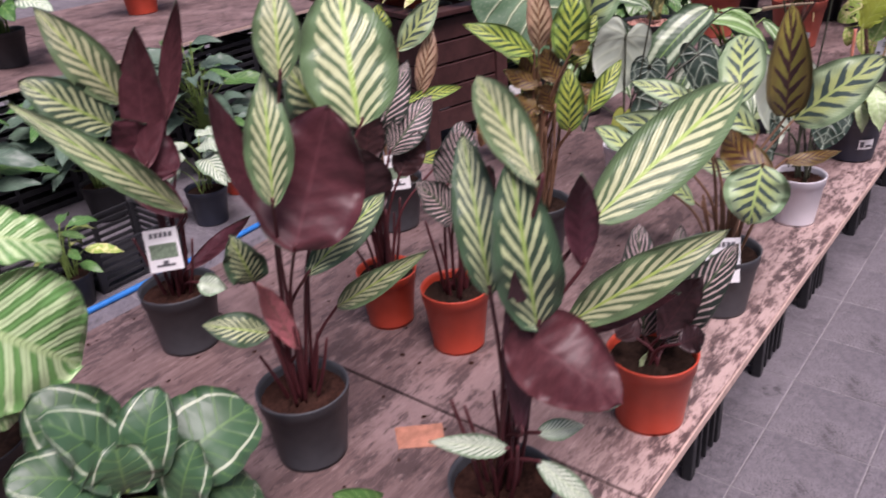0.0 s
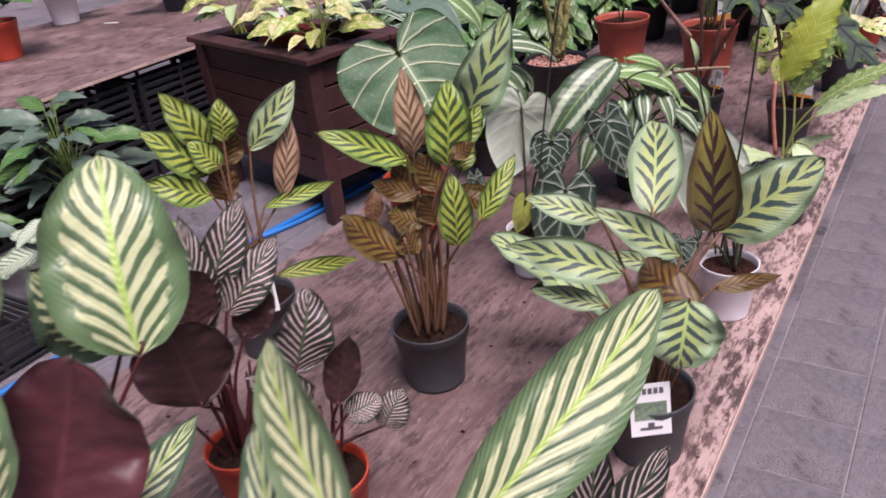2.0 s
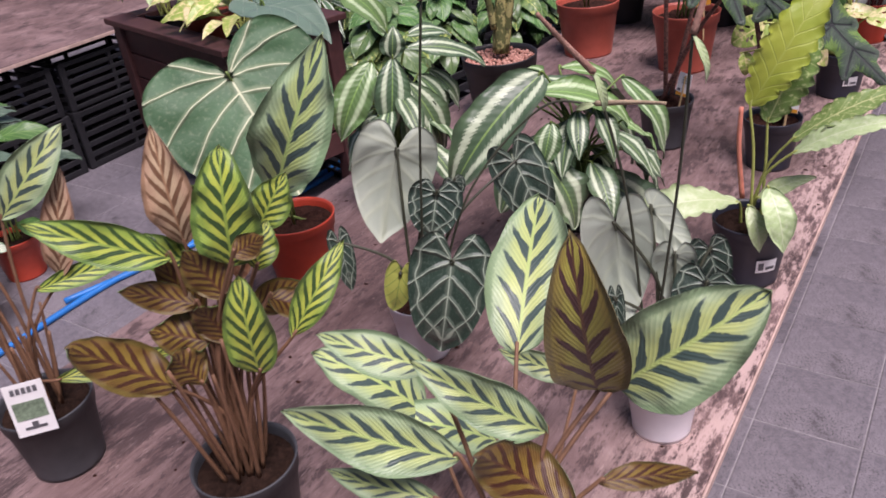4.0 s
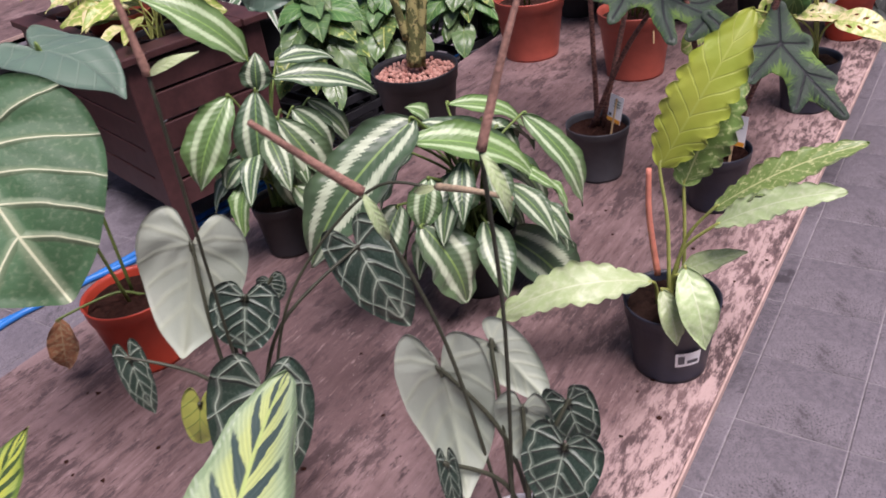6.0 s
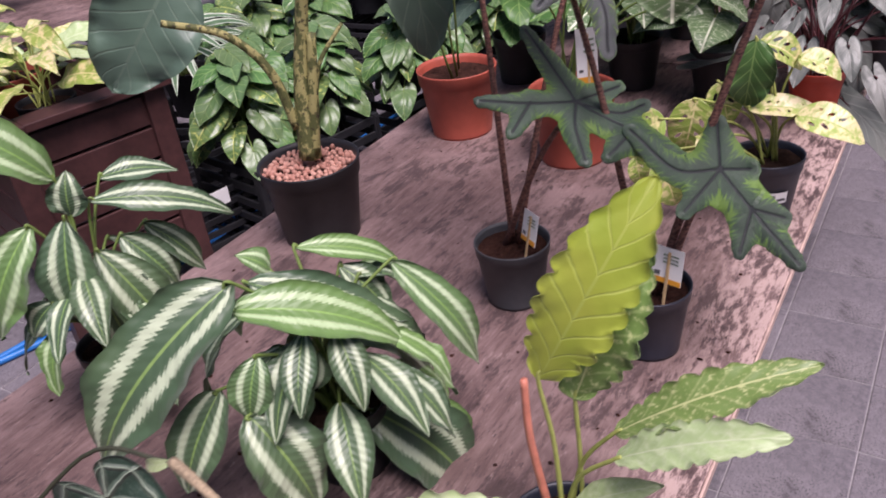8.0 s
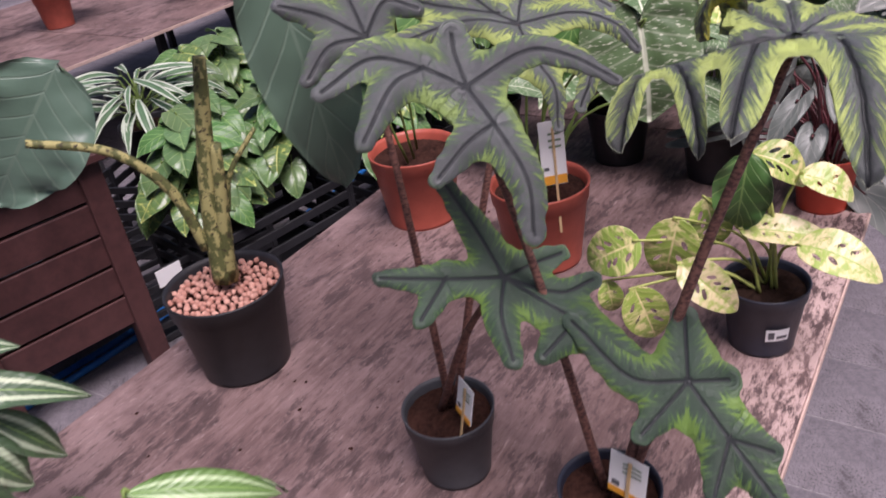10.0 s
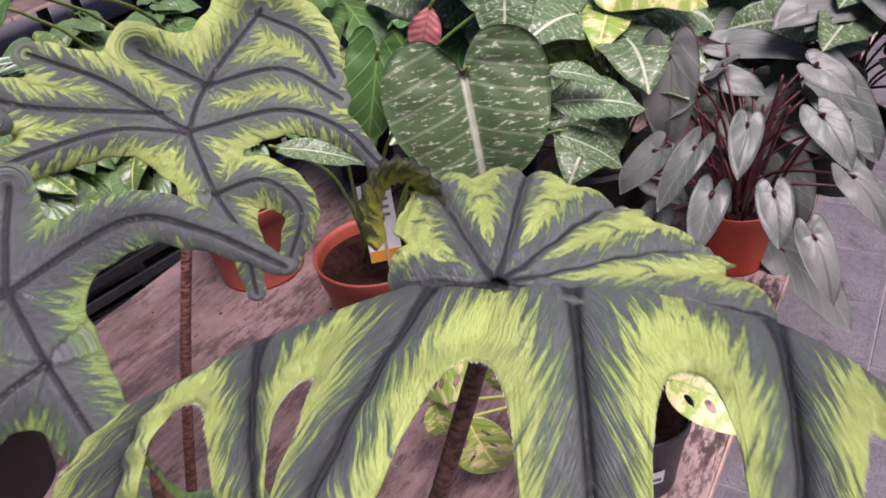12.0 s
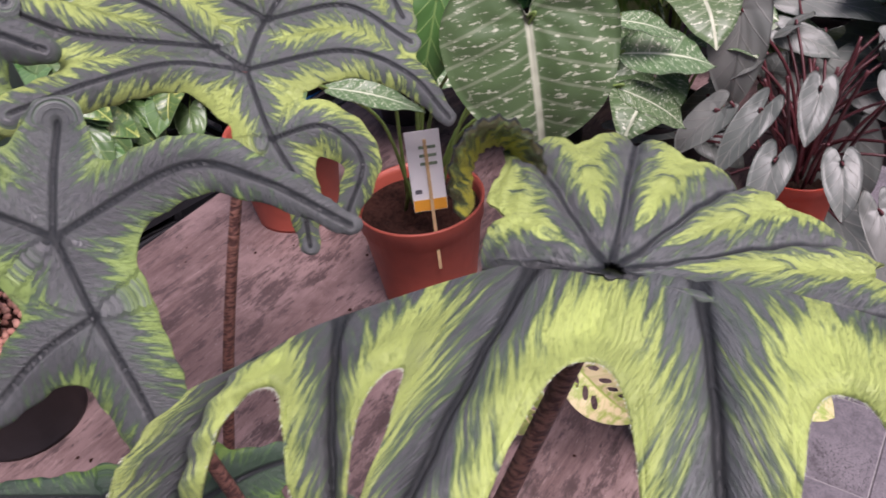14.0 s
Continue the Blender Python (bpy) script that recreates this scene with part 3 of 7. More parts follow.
def heart(plant, B, ax, side, nrm, L, wide, arch, mats):
    """A heart-shaped blade round its stem's joint, with deep back lobes, sunken veins and a rolling margin."""
    steps = 5 if L > 0.10 else 3
    half = rounded(HEART, steps)
    line = half + [Vector((-p.x, p.y)) for p in reversed(half[1:-1])]
    N, NR = len(line), 12 if L > 0.10 else 5
    ph = random.uniform(0, 6.28)
    cup = random.uniform(0.05, 0.16)
    verts, uvs, edge, faces = [], [], [], []
    for i in range(NR + 1):
        rho = i / NR
        for k, p in enumerate(line):
            x, y = p.x * rho, p.y * rho
            up = arch * L * (1 - (2 * max(0.0, y) - 1) ** 2) + cup * wide * abs(x) * 2 - 0.10 * L * max(0.0, y) ** 3
            up -= 0.10 * wide * (x * 2) ** 2
            up += 0.030 * wide * rho ** 2 * math.sin(k * 6.2832 * 5 / N + ph) + 0.012 * wide * math.sin(rho * 9 + k * 6.2832 * 9 / N + ph) * rho
            verts.append(B + ax * (y * L) + side * (x * wide) + nrm * up)
            uvs.append((0.5 + x, (y + 0.3) / 1.3))
            edge.append(rho)
    for i in range(NR):
        for k in range(N):
            q = (i * N + k, i * N + (k + 1) % N, (i + 1) * N + (k + 1) % N, (i + 1) * N + k)
            faces.append(q)
    faces = halved(faces)
    n, m = len(faces), len(verts)
    faces += [tuple(m + a for a in reversed(f)) for f in faces]
    for k in range(N):
        a, b = NR * N + k, NR * N + (k + 1) % N
        faces.append((a, a + m, b + m, b))
    slots = [0] * n + [1] * n + [0] * N
    ob = mesh("leaf", verts + [q - nrm * 0.0008 for q in verts], faces, mats, plant, "", uvs * 2, True, slots)
    at = ob.data.attributes.new("edge", "FLOAT", "POINT")
    at.data.foreach_set("value", edge * 2)
    return ob


def leaf(plant, base, tip, wide, mat, shape="lance", face=(0, 0, 1), arch=0.06, stem=True, under=None):
    """One leaf blade, of real thickness, with its midrib fold, arch and wavy margin; stem: joins it to the pot."""
    o = plant.location
    B, E = Vector(base) - o, Vector(tip) - o
    ax = E - B
    L = ax.length
    ax.normalize()
    nrm = Vector(face)
    nrm = nrm - ax * nrm.dot(ax)
    nrm = nrm.normalized() if nrm.length > 0.05 else ax.orthogonal()
    side = ax.cross(nrm)
    if shape == "heart":
        ob = heart(plant, B, ax, side, nrm, L, wide, arch, [mat, under or UNDER.get(mat, B_GREEN)])
        if stem:
            petiole(plant, base, ax * L)
        return ob
    n, m = (60 if shape == "saw" else 22), 9
    ph, wav = random.uniform(0, 6.28), random.uniform(0.6, 1.4)
    fold = random.uniform(0.10, 0.26)
    twist = random.uniform(-0.4, 0.4)
    top, uvs = [], []
    for i in range(n + 1):
        t = i / n
        hw = wide / 2 * width_at(shape, t)
        for j in range(m):
            s = 2 * j / (m - 1) - 1
            w = hw
            if shape == "saw":
                tooth = abs(math.sin(math.pi * (9.5 * t - 0.9 * abs(s)))) ** 0.7
                w *= 1.0 + 0.34 * (tooth - 0.72) * max(0.0, (abs(s) - 0.45) / 0.55) * (0.75 + 0.25 * math.sin(i * 0.9 + ph))
            y = t * L
            up = arch * L * 4 * t * (1 - t) + fold * abs(s) * w * 0.9 + wide * wav * abs(s) ** 2 * (0.070 * math.sin(t * 11 + ph + s) + 0.028 * math.sin(t * 27 + 2 * ph - 2 * s)) + 0.010 * wide * math.sin(t * 52 - 14 * abs(s)) * abs(s)
            up -= 0.10 * L * t ** 3
            ang = twist * t
            q = B + ax * y + (side * math.cos(ang) + nrm * math.sin(ang)) * (s * w) + nrm * up
            top.append(q)
            uvs.append((s * 0.5 + 0.5, t))
    faces, slots = [], []
    for i in range(n):
        for j in range(m - 1):
            faces.append((i * m + j, i * m + j + 1, (i + 1) * m + j + 1, (i + 1) * m + j))
            slots.append(0)
    faces = halved(faces)
    slots = [0] * len(faces)
    k = len(top)
    low = []
    for i in range(n + 1):
        for j in range(m):
            a = top[min(i + 1, n) * m + j] - top[max(i - 1, 0) * m + j]
            b = top[i * m + min(j + 1, m - 1)] - top[i * m + max(j - 1, 0)]
            c = b.cross(a)
            c = c.normalized() if c.length > 1e-9 else nrm
            low.append(top[i * m + j] - c * 0.0009)
    faces += [tuple(k + a for a in reversed(f)) for f in faces]
    slots += [1] * (len(faces) - len(slots))
    rim = [i * m for i in range(n + 1)] + [n * m + j for j in range(1, m)] + [i * m + m - 1 for i in range(n - 1, -1, -1)] + [j for j in range(m - 2, 0, -1)]
    for a, b in zip(rim, rim[1:] + rim[:1]):
        faces.append((b, a, a + k, b + k))
        slots.append(0)
    ob = mesh("leaf", top + low, faces, [mat, under or UNDER.get(mat, B_GREEN)], plant, "", uvs * 2, True, slots)
    if stem:
        petiole(plant, base, ax * L)
    return ob


def petiole(plant, base, along):
    """The stem that joins a blade to its pot."""
    sm, root, R = STEMS[plant]
    a = random.uniform(0, 6.28)
    foot = root + Vector((math.cos(a), math.sin(a), 0)) * R * random.uniform(0.05, 0.35)
    Bw = Vector(base)
    mid = foot.lerp(Bw, 0.5)
    mid.z += 0.12 * (Bw - foot).length
    mid = mid.lerp(Vector((foot.x, foot.y, mid.z)), 0.35)
    tube("stem", [foot, mid, Bw, Bw + along * 0.06], 0.0032, 0.0018, sm, plant)


def stalk(plant, name, pts, r0, r1, mat):
    return tube(name, pts, r0, r1, mat, plant)


def flower(plant, stem, spike, r, mat, flag):
    """An anthurium's flower: a thin stalk, a tapering rough spike and a small withered bract at its foot."""
    tube("flower_stalk", stem, 0.0022, 0.0019, M_STEM_DK, plant)
    tube("flower_spike", spike, r, r * 0.5, mat, plant, "rough pinkish brown flower spike", 9, 9)
    b = Vector(stem[-1])
    leaf(plant, b, b + Vector(flag), 0.011, M_PALE, "lance", (0.6, -0.6, 0.5), 0.15, False)


def lobed(plant, c, up, tips, mat, foot=None, web=0.42, fat=0.14, cut=None):
    """A deeply lobed leaf: fingers from the stem's joint to the given tips, with a web and rounded bays between them."""
    o = plant.location
    C = Vector(c) - o
    u = Vector(up).normalized()
    f = u.orthogonal().normalized()
    s = u.cross(f)
    lobes = []
    for q in tips:
        d = Vector(q) - Vector(c)
        x, y, z = d.dot(f), d.dot(s), d.dot(u)
        lobes.append((math.degrees(math.atan2(y, x)), math.hypot(x, y), z))
    R = sum(l for _, l, _ in lobes) / len(lobes)
    NA, NR = 300, 16
    verts, uvs, faces, slots = [], [], [], []
    ph = random.uniform(0, 6)
    rims = []
    for k in range(NA):
        th = -180 + 360 * k / NA
        near = sorted((abs((th - a + 180) % 360 - 180), l, z) for a, l, z in lobes)
        (d1, l1, z1), (d2, l2, z2) = near[0], near[1]
        w = d2 / max(d1 + d2, 1e-6)
        finger = fat * R / max(math.sin(math.radians(min(d1, 90))), 0.02)
        tip = l1 * (1 - 0.10 * min(1.0, d1 / 9.0) ** 2)
        bay = web * min(l1, R * 1.15) * (0.94 + 0.06 * w)
        rims.append([max(min(tip, finger), bay), d1, d1 + d2, z1 * w + z2 * (1 - w), l1 * w + l2 * (1 - w)])
    for _ in range(3):
        e = [r[0] for r in rims]
        for k in range(NA):
            if rims[k][1] > 4:
                rims[k][0] = (e[k - 1] + 2 * e[k] + e[(k + 1) % NA]) / 4
    if cut:
        for k in range(NA):
            a = math.radians(-180 + 360 * k / NA)
            if (f * math.cos(a) + s * math.sin(a)).dot(Vector(cut)) > 0.05:
                rims[k][0] = min(rims[k][0], 0.0015)
    for i in range(NR + 1):
        rho = i / NR
        for k in range(NA):
            th = -180 + 360 * k / NA
            edge, d1, span, drop, ln = rims[k]
            edge *= 1 + 0.018 * math.sin(th * 1.3 + ph) * (d1 > 3)
            r = edge * rho
            a = math.radians(th)
            away = r * math.sin(math.radians(min(d1, 60)))
            q = min(1.0, r / ln)
            z = drop * q ** 2.4 + 0.035 * R * (r / R) * math.sin(math.pi * min(1.0, 2 * d1 / max(span, 1)))
            z -= 0.004 * math.exp(-(away / 0.0025) ** 2) * min(1.0, 8 * rho)
            z += 0.010 * R * math.sin(r / R * 30 + away / R * 40 + ph)
            reach = ln * (1 - (1 - q) ** 1.6) + max(0.0, r - ln)
            verts.append(C + (f * math.cos(a) + s * math.sin(a)) * reach + u * z)
            gap = 2 * d1 / max(span, 1.0) * min(1.0, max(0.0, (r / R - 0.10) / 0.16))
            uvs.append((max(away / (fat * R), gap) * 0.9, r / R))
    for i in range(NR):
        for k in range(NA):
            k2 = (k + 1) % NA
            faces.append((i * NA + k, i * NA + k2, (i + 1) * NA + k2, (i + 1) * NA + k))
            slots.append(0)
    faces = halved(faces)
    slots = [0] * len(faces)
    n = len(verts)
    low = [q - u * 0.0012 for q in verts]
    faces += [tuple(n + a for a in reversed(q)) for q in faces]
    slots += [1] * (len(faces) - len(slots))
    for k in range(NA):
        a, b = NR * NA + k, NR * NA + (k + 1) % NA
        faces.append((a, a + n, b + n, b))
        slots.append(0)
    mesh("leaf", verts + low, faces, [mat, UNDER[mat]], plant, "", uvs * 2, True, slots)
    if foot:
        F, W = Vector(foot), Vector(c)
        tube("stem", [F, F.lerp(W, 0.5) + Vector((0.0, 0.0, 0.03)), W - u * 0.008], 0.0075, 0.0045, M_SCALY, plant, "", 9)


def sheet(plant, o, f, s, u, field, shape, lo, hi, h, mats, thick=0.0011):
    """A thin blade over the plane (f, s): where field > 0, its rim drawn onto the outline; shape gives height and texture place."""
    nx, ny = int((hi[0] - lo[0]) / h) + 2, int((hi[1] - lo[1]) / h) + 2
    X, Y = np.meshgrid(lo[0] + h * np.arange(nx), lo[1] + h * np.arange(ny), indexing="ij")
    F = field(X, Y)
    inside = F > 0
    cell = inside[:-1, :-1] | inside[1:, :-1] | inside[:-1, 1:] | inside[1:, 1:]
    near = F > -1.6 * h
    cell &= near[:-1, :-1] & near[1:, :-1] & near[:-1, 1:] & near[1:, 1:]
    for _ in range(2):
        e = h * 0.05
        gx, gy = (field(X + e, Y) - F) / e, (field(X, Y + e) - F) / e
        g = np.maximum(gx * gx + gy * gy, 0.3)
        move = np.where(inside, 0.0, -F / g)
        X, Y = X + gx * move, Y + gy * move
        F = field(X, Y)
    Z, U, V = shape(X, Y, F)
    ids, verts, uvs, faces = {}, [], [], []

    def vid(i, j):
        if (i, j) not in ids:
            ids[i, j] = len(verts)
            verts.append(o + f * float(X[i, j]) + s * float(Y[i, j]) + u * float(Z[i, j]))
            uvs.append((float(U[i, j]), float(V[i, j])))
        return ids[i, j]

    for i, j in zip(*np.nonzero(cell)):
        faces.append((vid(i, j), vid(i + 1, j), vid(i + 1, j + 1), vid(i, j + 1)))
    once = {}
    for q in faces:
        for a, b in zip(q, q[1:] + q[:1]):
            if (b, a) in once:
                del once[b, a]
            else:
                once[a, b] = True
    faces = halved(faces)
    n, m = len(faces), len(verts)
    faces += [tuple(m + a for a in reversed(q)) for q in faces]
    faces += [(b, a, a + m, b + m) for a, b in once]
    slots = [0] * n + [1] * n + [0] * len(once)
    return mesh("leaf", verts + [q - u * thick for q in verts], faces, mats, plant, "", uvs * 2, True, slots)


def webbed(plant, nodes, veins, up, mat, foot=None, fold=0.26, full=1.22, lime=0.028):
    """A lobed blade spun round a tree of veins: veins are (node chain, half width at start, at end); nodes lie in the world."""
    o = plant.location
    C = Vector(nodes[0])
    u = Vector(up).normalized()
    f = u.orthogonal().normalized()
    s = u.cross(f)
    veins = [(chain, r0 * full, r1 * full) for chain, r0, r1 in veins]
    flat = [((Vector(p) - C).dot(f), (Vector(p) - C).dot(s), (Vector(p) - C).dot(u)) for p in nodes]
    lines = []
    for chain, r0, r1 in veins:
        P = [np.array(flat[k]) for k in chain]
        P = [2 * P[0] - P[1]] + P + [2 * P[-1] - P[-2]]
        pts = []
        for i in range(1, len(P) - 2):
            for k in range(9):
                t = k / 9
                a, b, c, d = P[i - 1:i + 3]
                pts.append(0.5 * (2 * b + (c - a) * t + (2 * a - 5 * b + 4 * c - d) * t * t + (3 * b - a - 3 * c + d) * t ** 3))
        pts = np.array(pts + [P[-2]])
        q = np.linspace(0, 1, len(pts))
        run = np.concatenate([[0], np.cumsum(np.linalg.norm(np.diff(pts, axis=0), axis=1))])
        lines.append((pts, r0 + (r1 - r0) * q ** 1.3, run))
    ph = random.uniform(0, 6)

    def dist(X, Y, pts):
        """Distance from each place to each short piece of a vein, and how far along that piece."""
        tan = np.gradient(pts[:, :2], axis=0)
        step = np.linalg.norm(tan, axis=1)
        tan = tan / step[:, None]
        dx, dy = X[..., None] - pts[:, 0], Y[..., None] - pts[:, 1]
        on = np.clip(dx * tan[:, 0] + dy * tan[:, 1], -0.5 * step, 0.5 * step)
        return np.sqrt((dx - on * tan[:, 0]) ** 2 + (dy - on * tan[:, 1]) ** 2), on

    def field(X, Y):
        k = 0.0045
        acc = 0.0
        for pts, r, run in lines:
            acc = acc + np.exp(np.clip((r - dist(X, Y, pts)[0]).max(axis=-1) / k, -60, 40))
        return k * np.log(acc) + 0.0012 * np.sin(X * 260 + ph) * np.sin(Y * 230)

    def shape(X, Y, F):
        num = den = 0.0
        best = np.full(X.shape, 9.0)
        along = np.zeros(X.shape)
        for pts, r, run in lines:
            d, on = dist(X, Y, pts)
            w = 1 / (d * d + 0.00003) ** 1.3
            num, den = num + (w * pts[:, 2]).sum(axis=-1), den + w.sum(axis=-1)
            k = d.argmin(axis=-1)
            dm = d.min(axis=-1)
            here = run[k] + np.take_along_axis(on, k[..., None], axis=-1)[..., 0]
            along = np.where(dm < best, here, along)
            best = np.minimum(best, dm)
        U = best / np.maximum(best + np.maximum(F, 0.0), 1e-5)
        Z = num / den + 0.12 * best - fold * U ** 2 * (best + 0.004)
        Z = Z + 0.0005 * np.sin(along * 240 + ph) * U
        return Z, np.minimum(1.0, best / lime), along / 0.10

    pad = max(max(a, b) for _, a, b in veins) + 0.008
    al = np.concatenate([p for p, _, _ in lines])
    sheet(plant, C - o, f, s, u, field, shape, al[:, :2].min(axis=0) - pad, al[:, :2].max(axis=0) + pad, 0.0021, [mat, UNDER[mat]])
    if foot:
        F, W = Vector(foot), Vector(nodes[0])
        tube("stem", [F, F.lerp(W, 0.5) + Vector((0.0, 0.0, 0.03)), W - u * 0.004], 0.0062, 0.0042, M_SCALY, plant, "", 9)


def holed(plant, base, tip, wide, mat, face, holes, seed):
    """A climber's blade with long holes between its side veins, one side of it fuller."""
    rnd = random.Random(seed)
    B, E = Vector(base), Vector(tip)
    f = (E - B).normalized()
    L = (E - B).length
    u = Vector(face)
    u = (u - f * u.dot(f)).normalized()
    s = u.cross(f)
    cut = []
    for k in range(holes):
        sg = -1 if k % 2 else 1
        t = 0.22 + 0.52 * (k // 2 + rnd.uniform(0.1, 0.5)) / max(1, (holes + 1) // 2)
        cut.append((t * L, sg * wide * rnd.uniform(0.17, 0.22), sg * rnd.uniform(0.5, 0.8), wide * rnd.uniform(0.10, 0.15), wide * rnd.uniform(0.035, 0.055)))

    def field(X, Y):
        t = np.clip(X / L, 0.0, 1.0)
        hw = wide / 2 * np.sin(np.pi * t ** 0.75) ** 0.62
        F = np.minimum((hw - np.abs(Y)) * 0.8, np.minimum(X, L - X) * 0.9 + 0.001)
        for cx, cy, a, ra, rb in cut:
            dx, dy = X - cx, Y - cy
            p, q = dx * math.cos(a) + dy * math.sin(a), -dx * math.sin(a) + dy * math.cos(a)
            F = np.minimum(F, (np.sqrt((p / ra) ** 2 + (q / rb) ** 2) - 1) * rb)
        return F

    arch, cup, ph = rnd.uniform(0.05, 0.14), rnd.uniform(0.1, 0.3), rnd.uniform(0, 6)

    def shape(X, Y, F):
        t = np.clip(X / L, 0.0, 1.0)
        hw = wide / 2 * np.maximum(np.sin(np.pi * t ** 0.75), 0.02) ** 0.62
        Z = arch * L * 4 * t * (1 - t) + cup * np.abs(Y) - 0.15 * L * t ** 3 + 0.02 * wide * np.sin(X / L * 14 + ph) * np.abs(Y) / wide
        return Z, 0.5 + 0.5 * np.clip(Y / hw, -1, 1), t

    sheet(plant, B - plant.location, f, s, u, field, shape, (-0.004, -wide / 2 - 0.004), (L + 0.004, wide / 2 + 0.004), max(0.0022, wide / 34), [mat, UNDER.get(mat, B_GREEN)], 0.0008)
    petiole(plant, base, E - B)


def curled(plant, c, right, high, half, mat):
    """A lobe rolled over at its tip: an arch of two fingers that shows its underside, joined to the blade behind it."""
    o = plant.location
    C, r = Vector(c) - o, Vector(right).normalized()
    b = Vector((-r.y, r.x, 0))
    verts, uvs, faces, slots = [], [], [], []
    cross = ((0.62, 0.045, 0.30), (0.86, 0.026, 0.22), (1.0, 0.010, 0.12), (1.04, 0.002, 0.0), (0.98, -0.001, 0.0), (0.82, 0.002, 0.0), (0.64, 0.005, 0.0), (0.50, 0.009, 0.0))
    N, M = 40, len(cross)
    for i in range(N + 1):
        a = math.radians(-22 + 224 * i / N)
        for k, (q, back, drop) in enumerate(cross):
            w = 1 + 0.05 * math.sin(i * 1.9 + k)
            low = max(0.0, -math.sin(a))
            inner = q * w + (1 - q) * low * 0.5 * (q < 0.97) * (k > 3)
            verts.append(C + r * (half * math.cos(a) * inner * (1 - 0.25 * low)) + Vector((0, 0, high * (math.sin(a) * inner if a > 0 and a < math.pi else math.sin(a) * 1.1) - high * drop)) + b * back)
            uvs.append((abs(k - 3) / 4.2, i / N * 1.2))
    for i in range(N):
        for k in range(M - 1):
            faces.append((i * M + k, (i + 1) * M + k, (i + 1) * M + k + 1, i * M + k + 1))
            slots.append(0 if k < 3 else 1)
    ob = mesh("leaf", verts, faces, [mat, UNDER[mat]], plant, "", uvs, True, slots)
    return ob


def fringe(plant, c, roots, tips, mat, web=0.31, half=0.28):
    """The hanging front of a lobed leaf: from an arching spine (roots) fingers fall to the given tips, webbed above rounded bays."""
    o = plant.location
    c = Vector(c)
    roots, tips = [Vector(q) for q in roots], [Vector(q) for q in tips]

    def curve(pts, x):
        i = max(0, min(len(pts) - 2, int(x)))
        p0, p1, p2, p3 = pts[max(i - 1, 0)], pts[i], pts[i + 1], pts[min(i + 2, len(pts) - 1)]
        k = x - i
        return 0.5 * (2 * p1 + (p2 - p0) * k + (2 * p0 - 5 * p1 + 4 * p2 - p3) * k * k + (3 * p1 - p0 - 3 * p2 + p3) * k ** 3)

    n = len(roots)
    NS, NR = 48 * (n - 1) + 28, 18
    verts, low, uvs, faces, slots = [], [], [], [], []
    for j in range(NS + 1):
        x = -0.30 + (n - 1 + 0.60) * j / NS
        xc = min(max(x, 0.0), n - 1.0)
        d = abs(x - round(xc))
        side = x - xc
        R, T = curve(roots, xc), curve(tips, xc)
        along = (curve(roots, min(xc + 0.05, n - 1)) - curve(roots, max(xc - 0.05, 0))).normalized()
        w = half * (1 + 0.06 * math.sin(9 * x))
        if d < w:
            g = 1 - 0.42 * (1 - math.sqrt(max(0.0, 1 - (d / w) ** 2))) + 0.006 * math.sin(d * 40 + 3 * x)
        else:
            g = web + (0.58 - web) * max(0.0, 1 - (d - w) / (0.5 - w)) ** 3
        flat = Vector((T.x - R.x, T.y - R.y, 0))
        mid = R + flat * 0.72 + Vector((0, 0, 0.012))
        out = flat.normalized() + Vector((0, 0, 1))
        for i in range(NR + 1):
            q = g * i / NR
            p = R * (1 - q) ** 2 + mid * 2 * q * (1 - q) + T * q * q
            p = p + along * side * (0.10 * q ** 0.5)
            puff = 0.004 * math.sin(math.pi * min(1.0, d / 0.5)) - 0.0035 * math.exp(-(d / 0.045) ** 2)
            puff += 0.0011 * math.sin(q * 34 + 9 * d + 2.1 * x)
            p = p + out * puff * min(1.0, 5 * q)
            verts.append(p - o)
            low.append(p - out * 0.0009 - o)
            un = d / (half * 1.3)
            uvs.append((un * 1.02 * min(1.0, 0.26 + 3.0 * q), 0.15 + q - 0.22 * un))
    for j in range(NS):
        for i in range(NR):
            a = j * (NR + 1) + i
            faces.append((a, a + 1, a + NR + 2, a + NR + 1))
            slots.append(0)
    faces = halved(faces)
    slots = [0] * len(faces)
    m = len(verts)
    faces += [tuple(m + a for a in reversed(q)) for q in faces]
    slots += [1] * (len(faces) - len(slots))
    for j in range(NS):
        a, b = j * (NR + 1) + NR, (j + 1) * (NR + 1) + NR
        faces.append((a, a + m, b + m, b))
        slots.append(0)
    mesh("leaf", verts + low, faces, [mat, UNDER[mat]], plant, "", uvs * 2, True, slots)
    hv, hf = [], []
    rim = [verts[j * (NR + 1) + NR] for j in range(NS + 1)]
    spine = [verts[j * (NR + 1) + NR - 1] for j in range(NS + 1)]
    for j in range(NS):
        for k in range(3):
            q = random.random()
            p = rim[j].lerp(rim[j + 1], q)
            d = (p - spine[j].lerp(spine[j + 1], q)).normalized()
            d = (d + Vector((random.uniform(-0.5, 0.5), random.uniform(-0.5, 0.5), random.uniform(-0.3, 0.6)))).normalized()
            w = d.orthogonal().normalized() * 0.00022
            i = len(hv)
            hv += [p + w, p - w * 0.5 + d.cross(w), p - w * 0.5 - d.cross(w), p + d * random.uniform(0.0008, 0.0018)]
            hf += [(i, i + 1, i + 3), (i + 1, i + 2, i + 3), (i + 2, i, i + 3)]
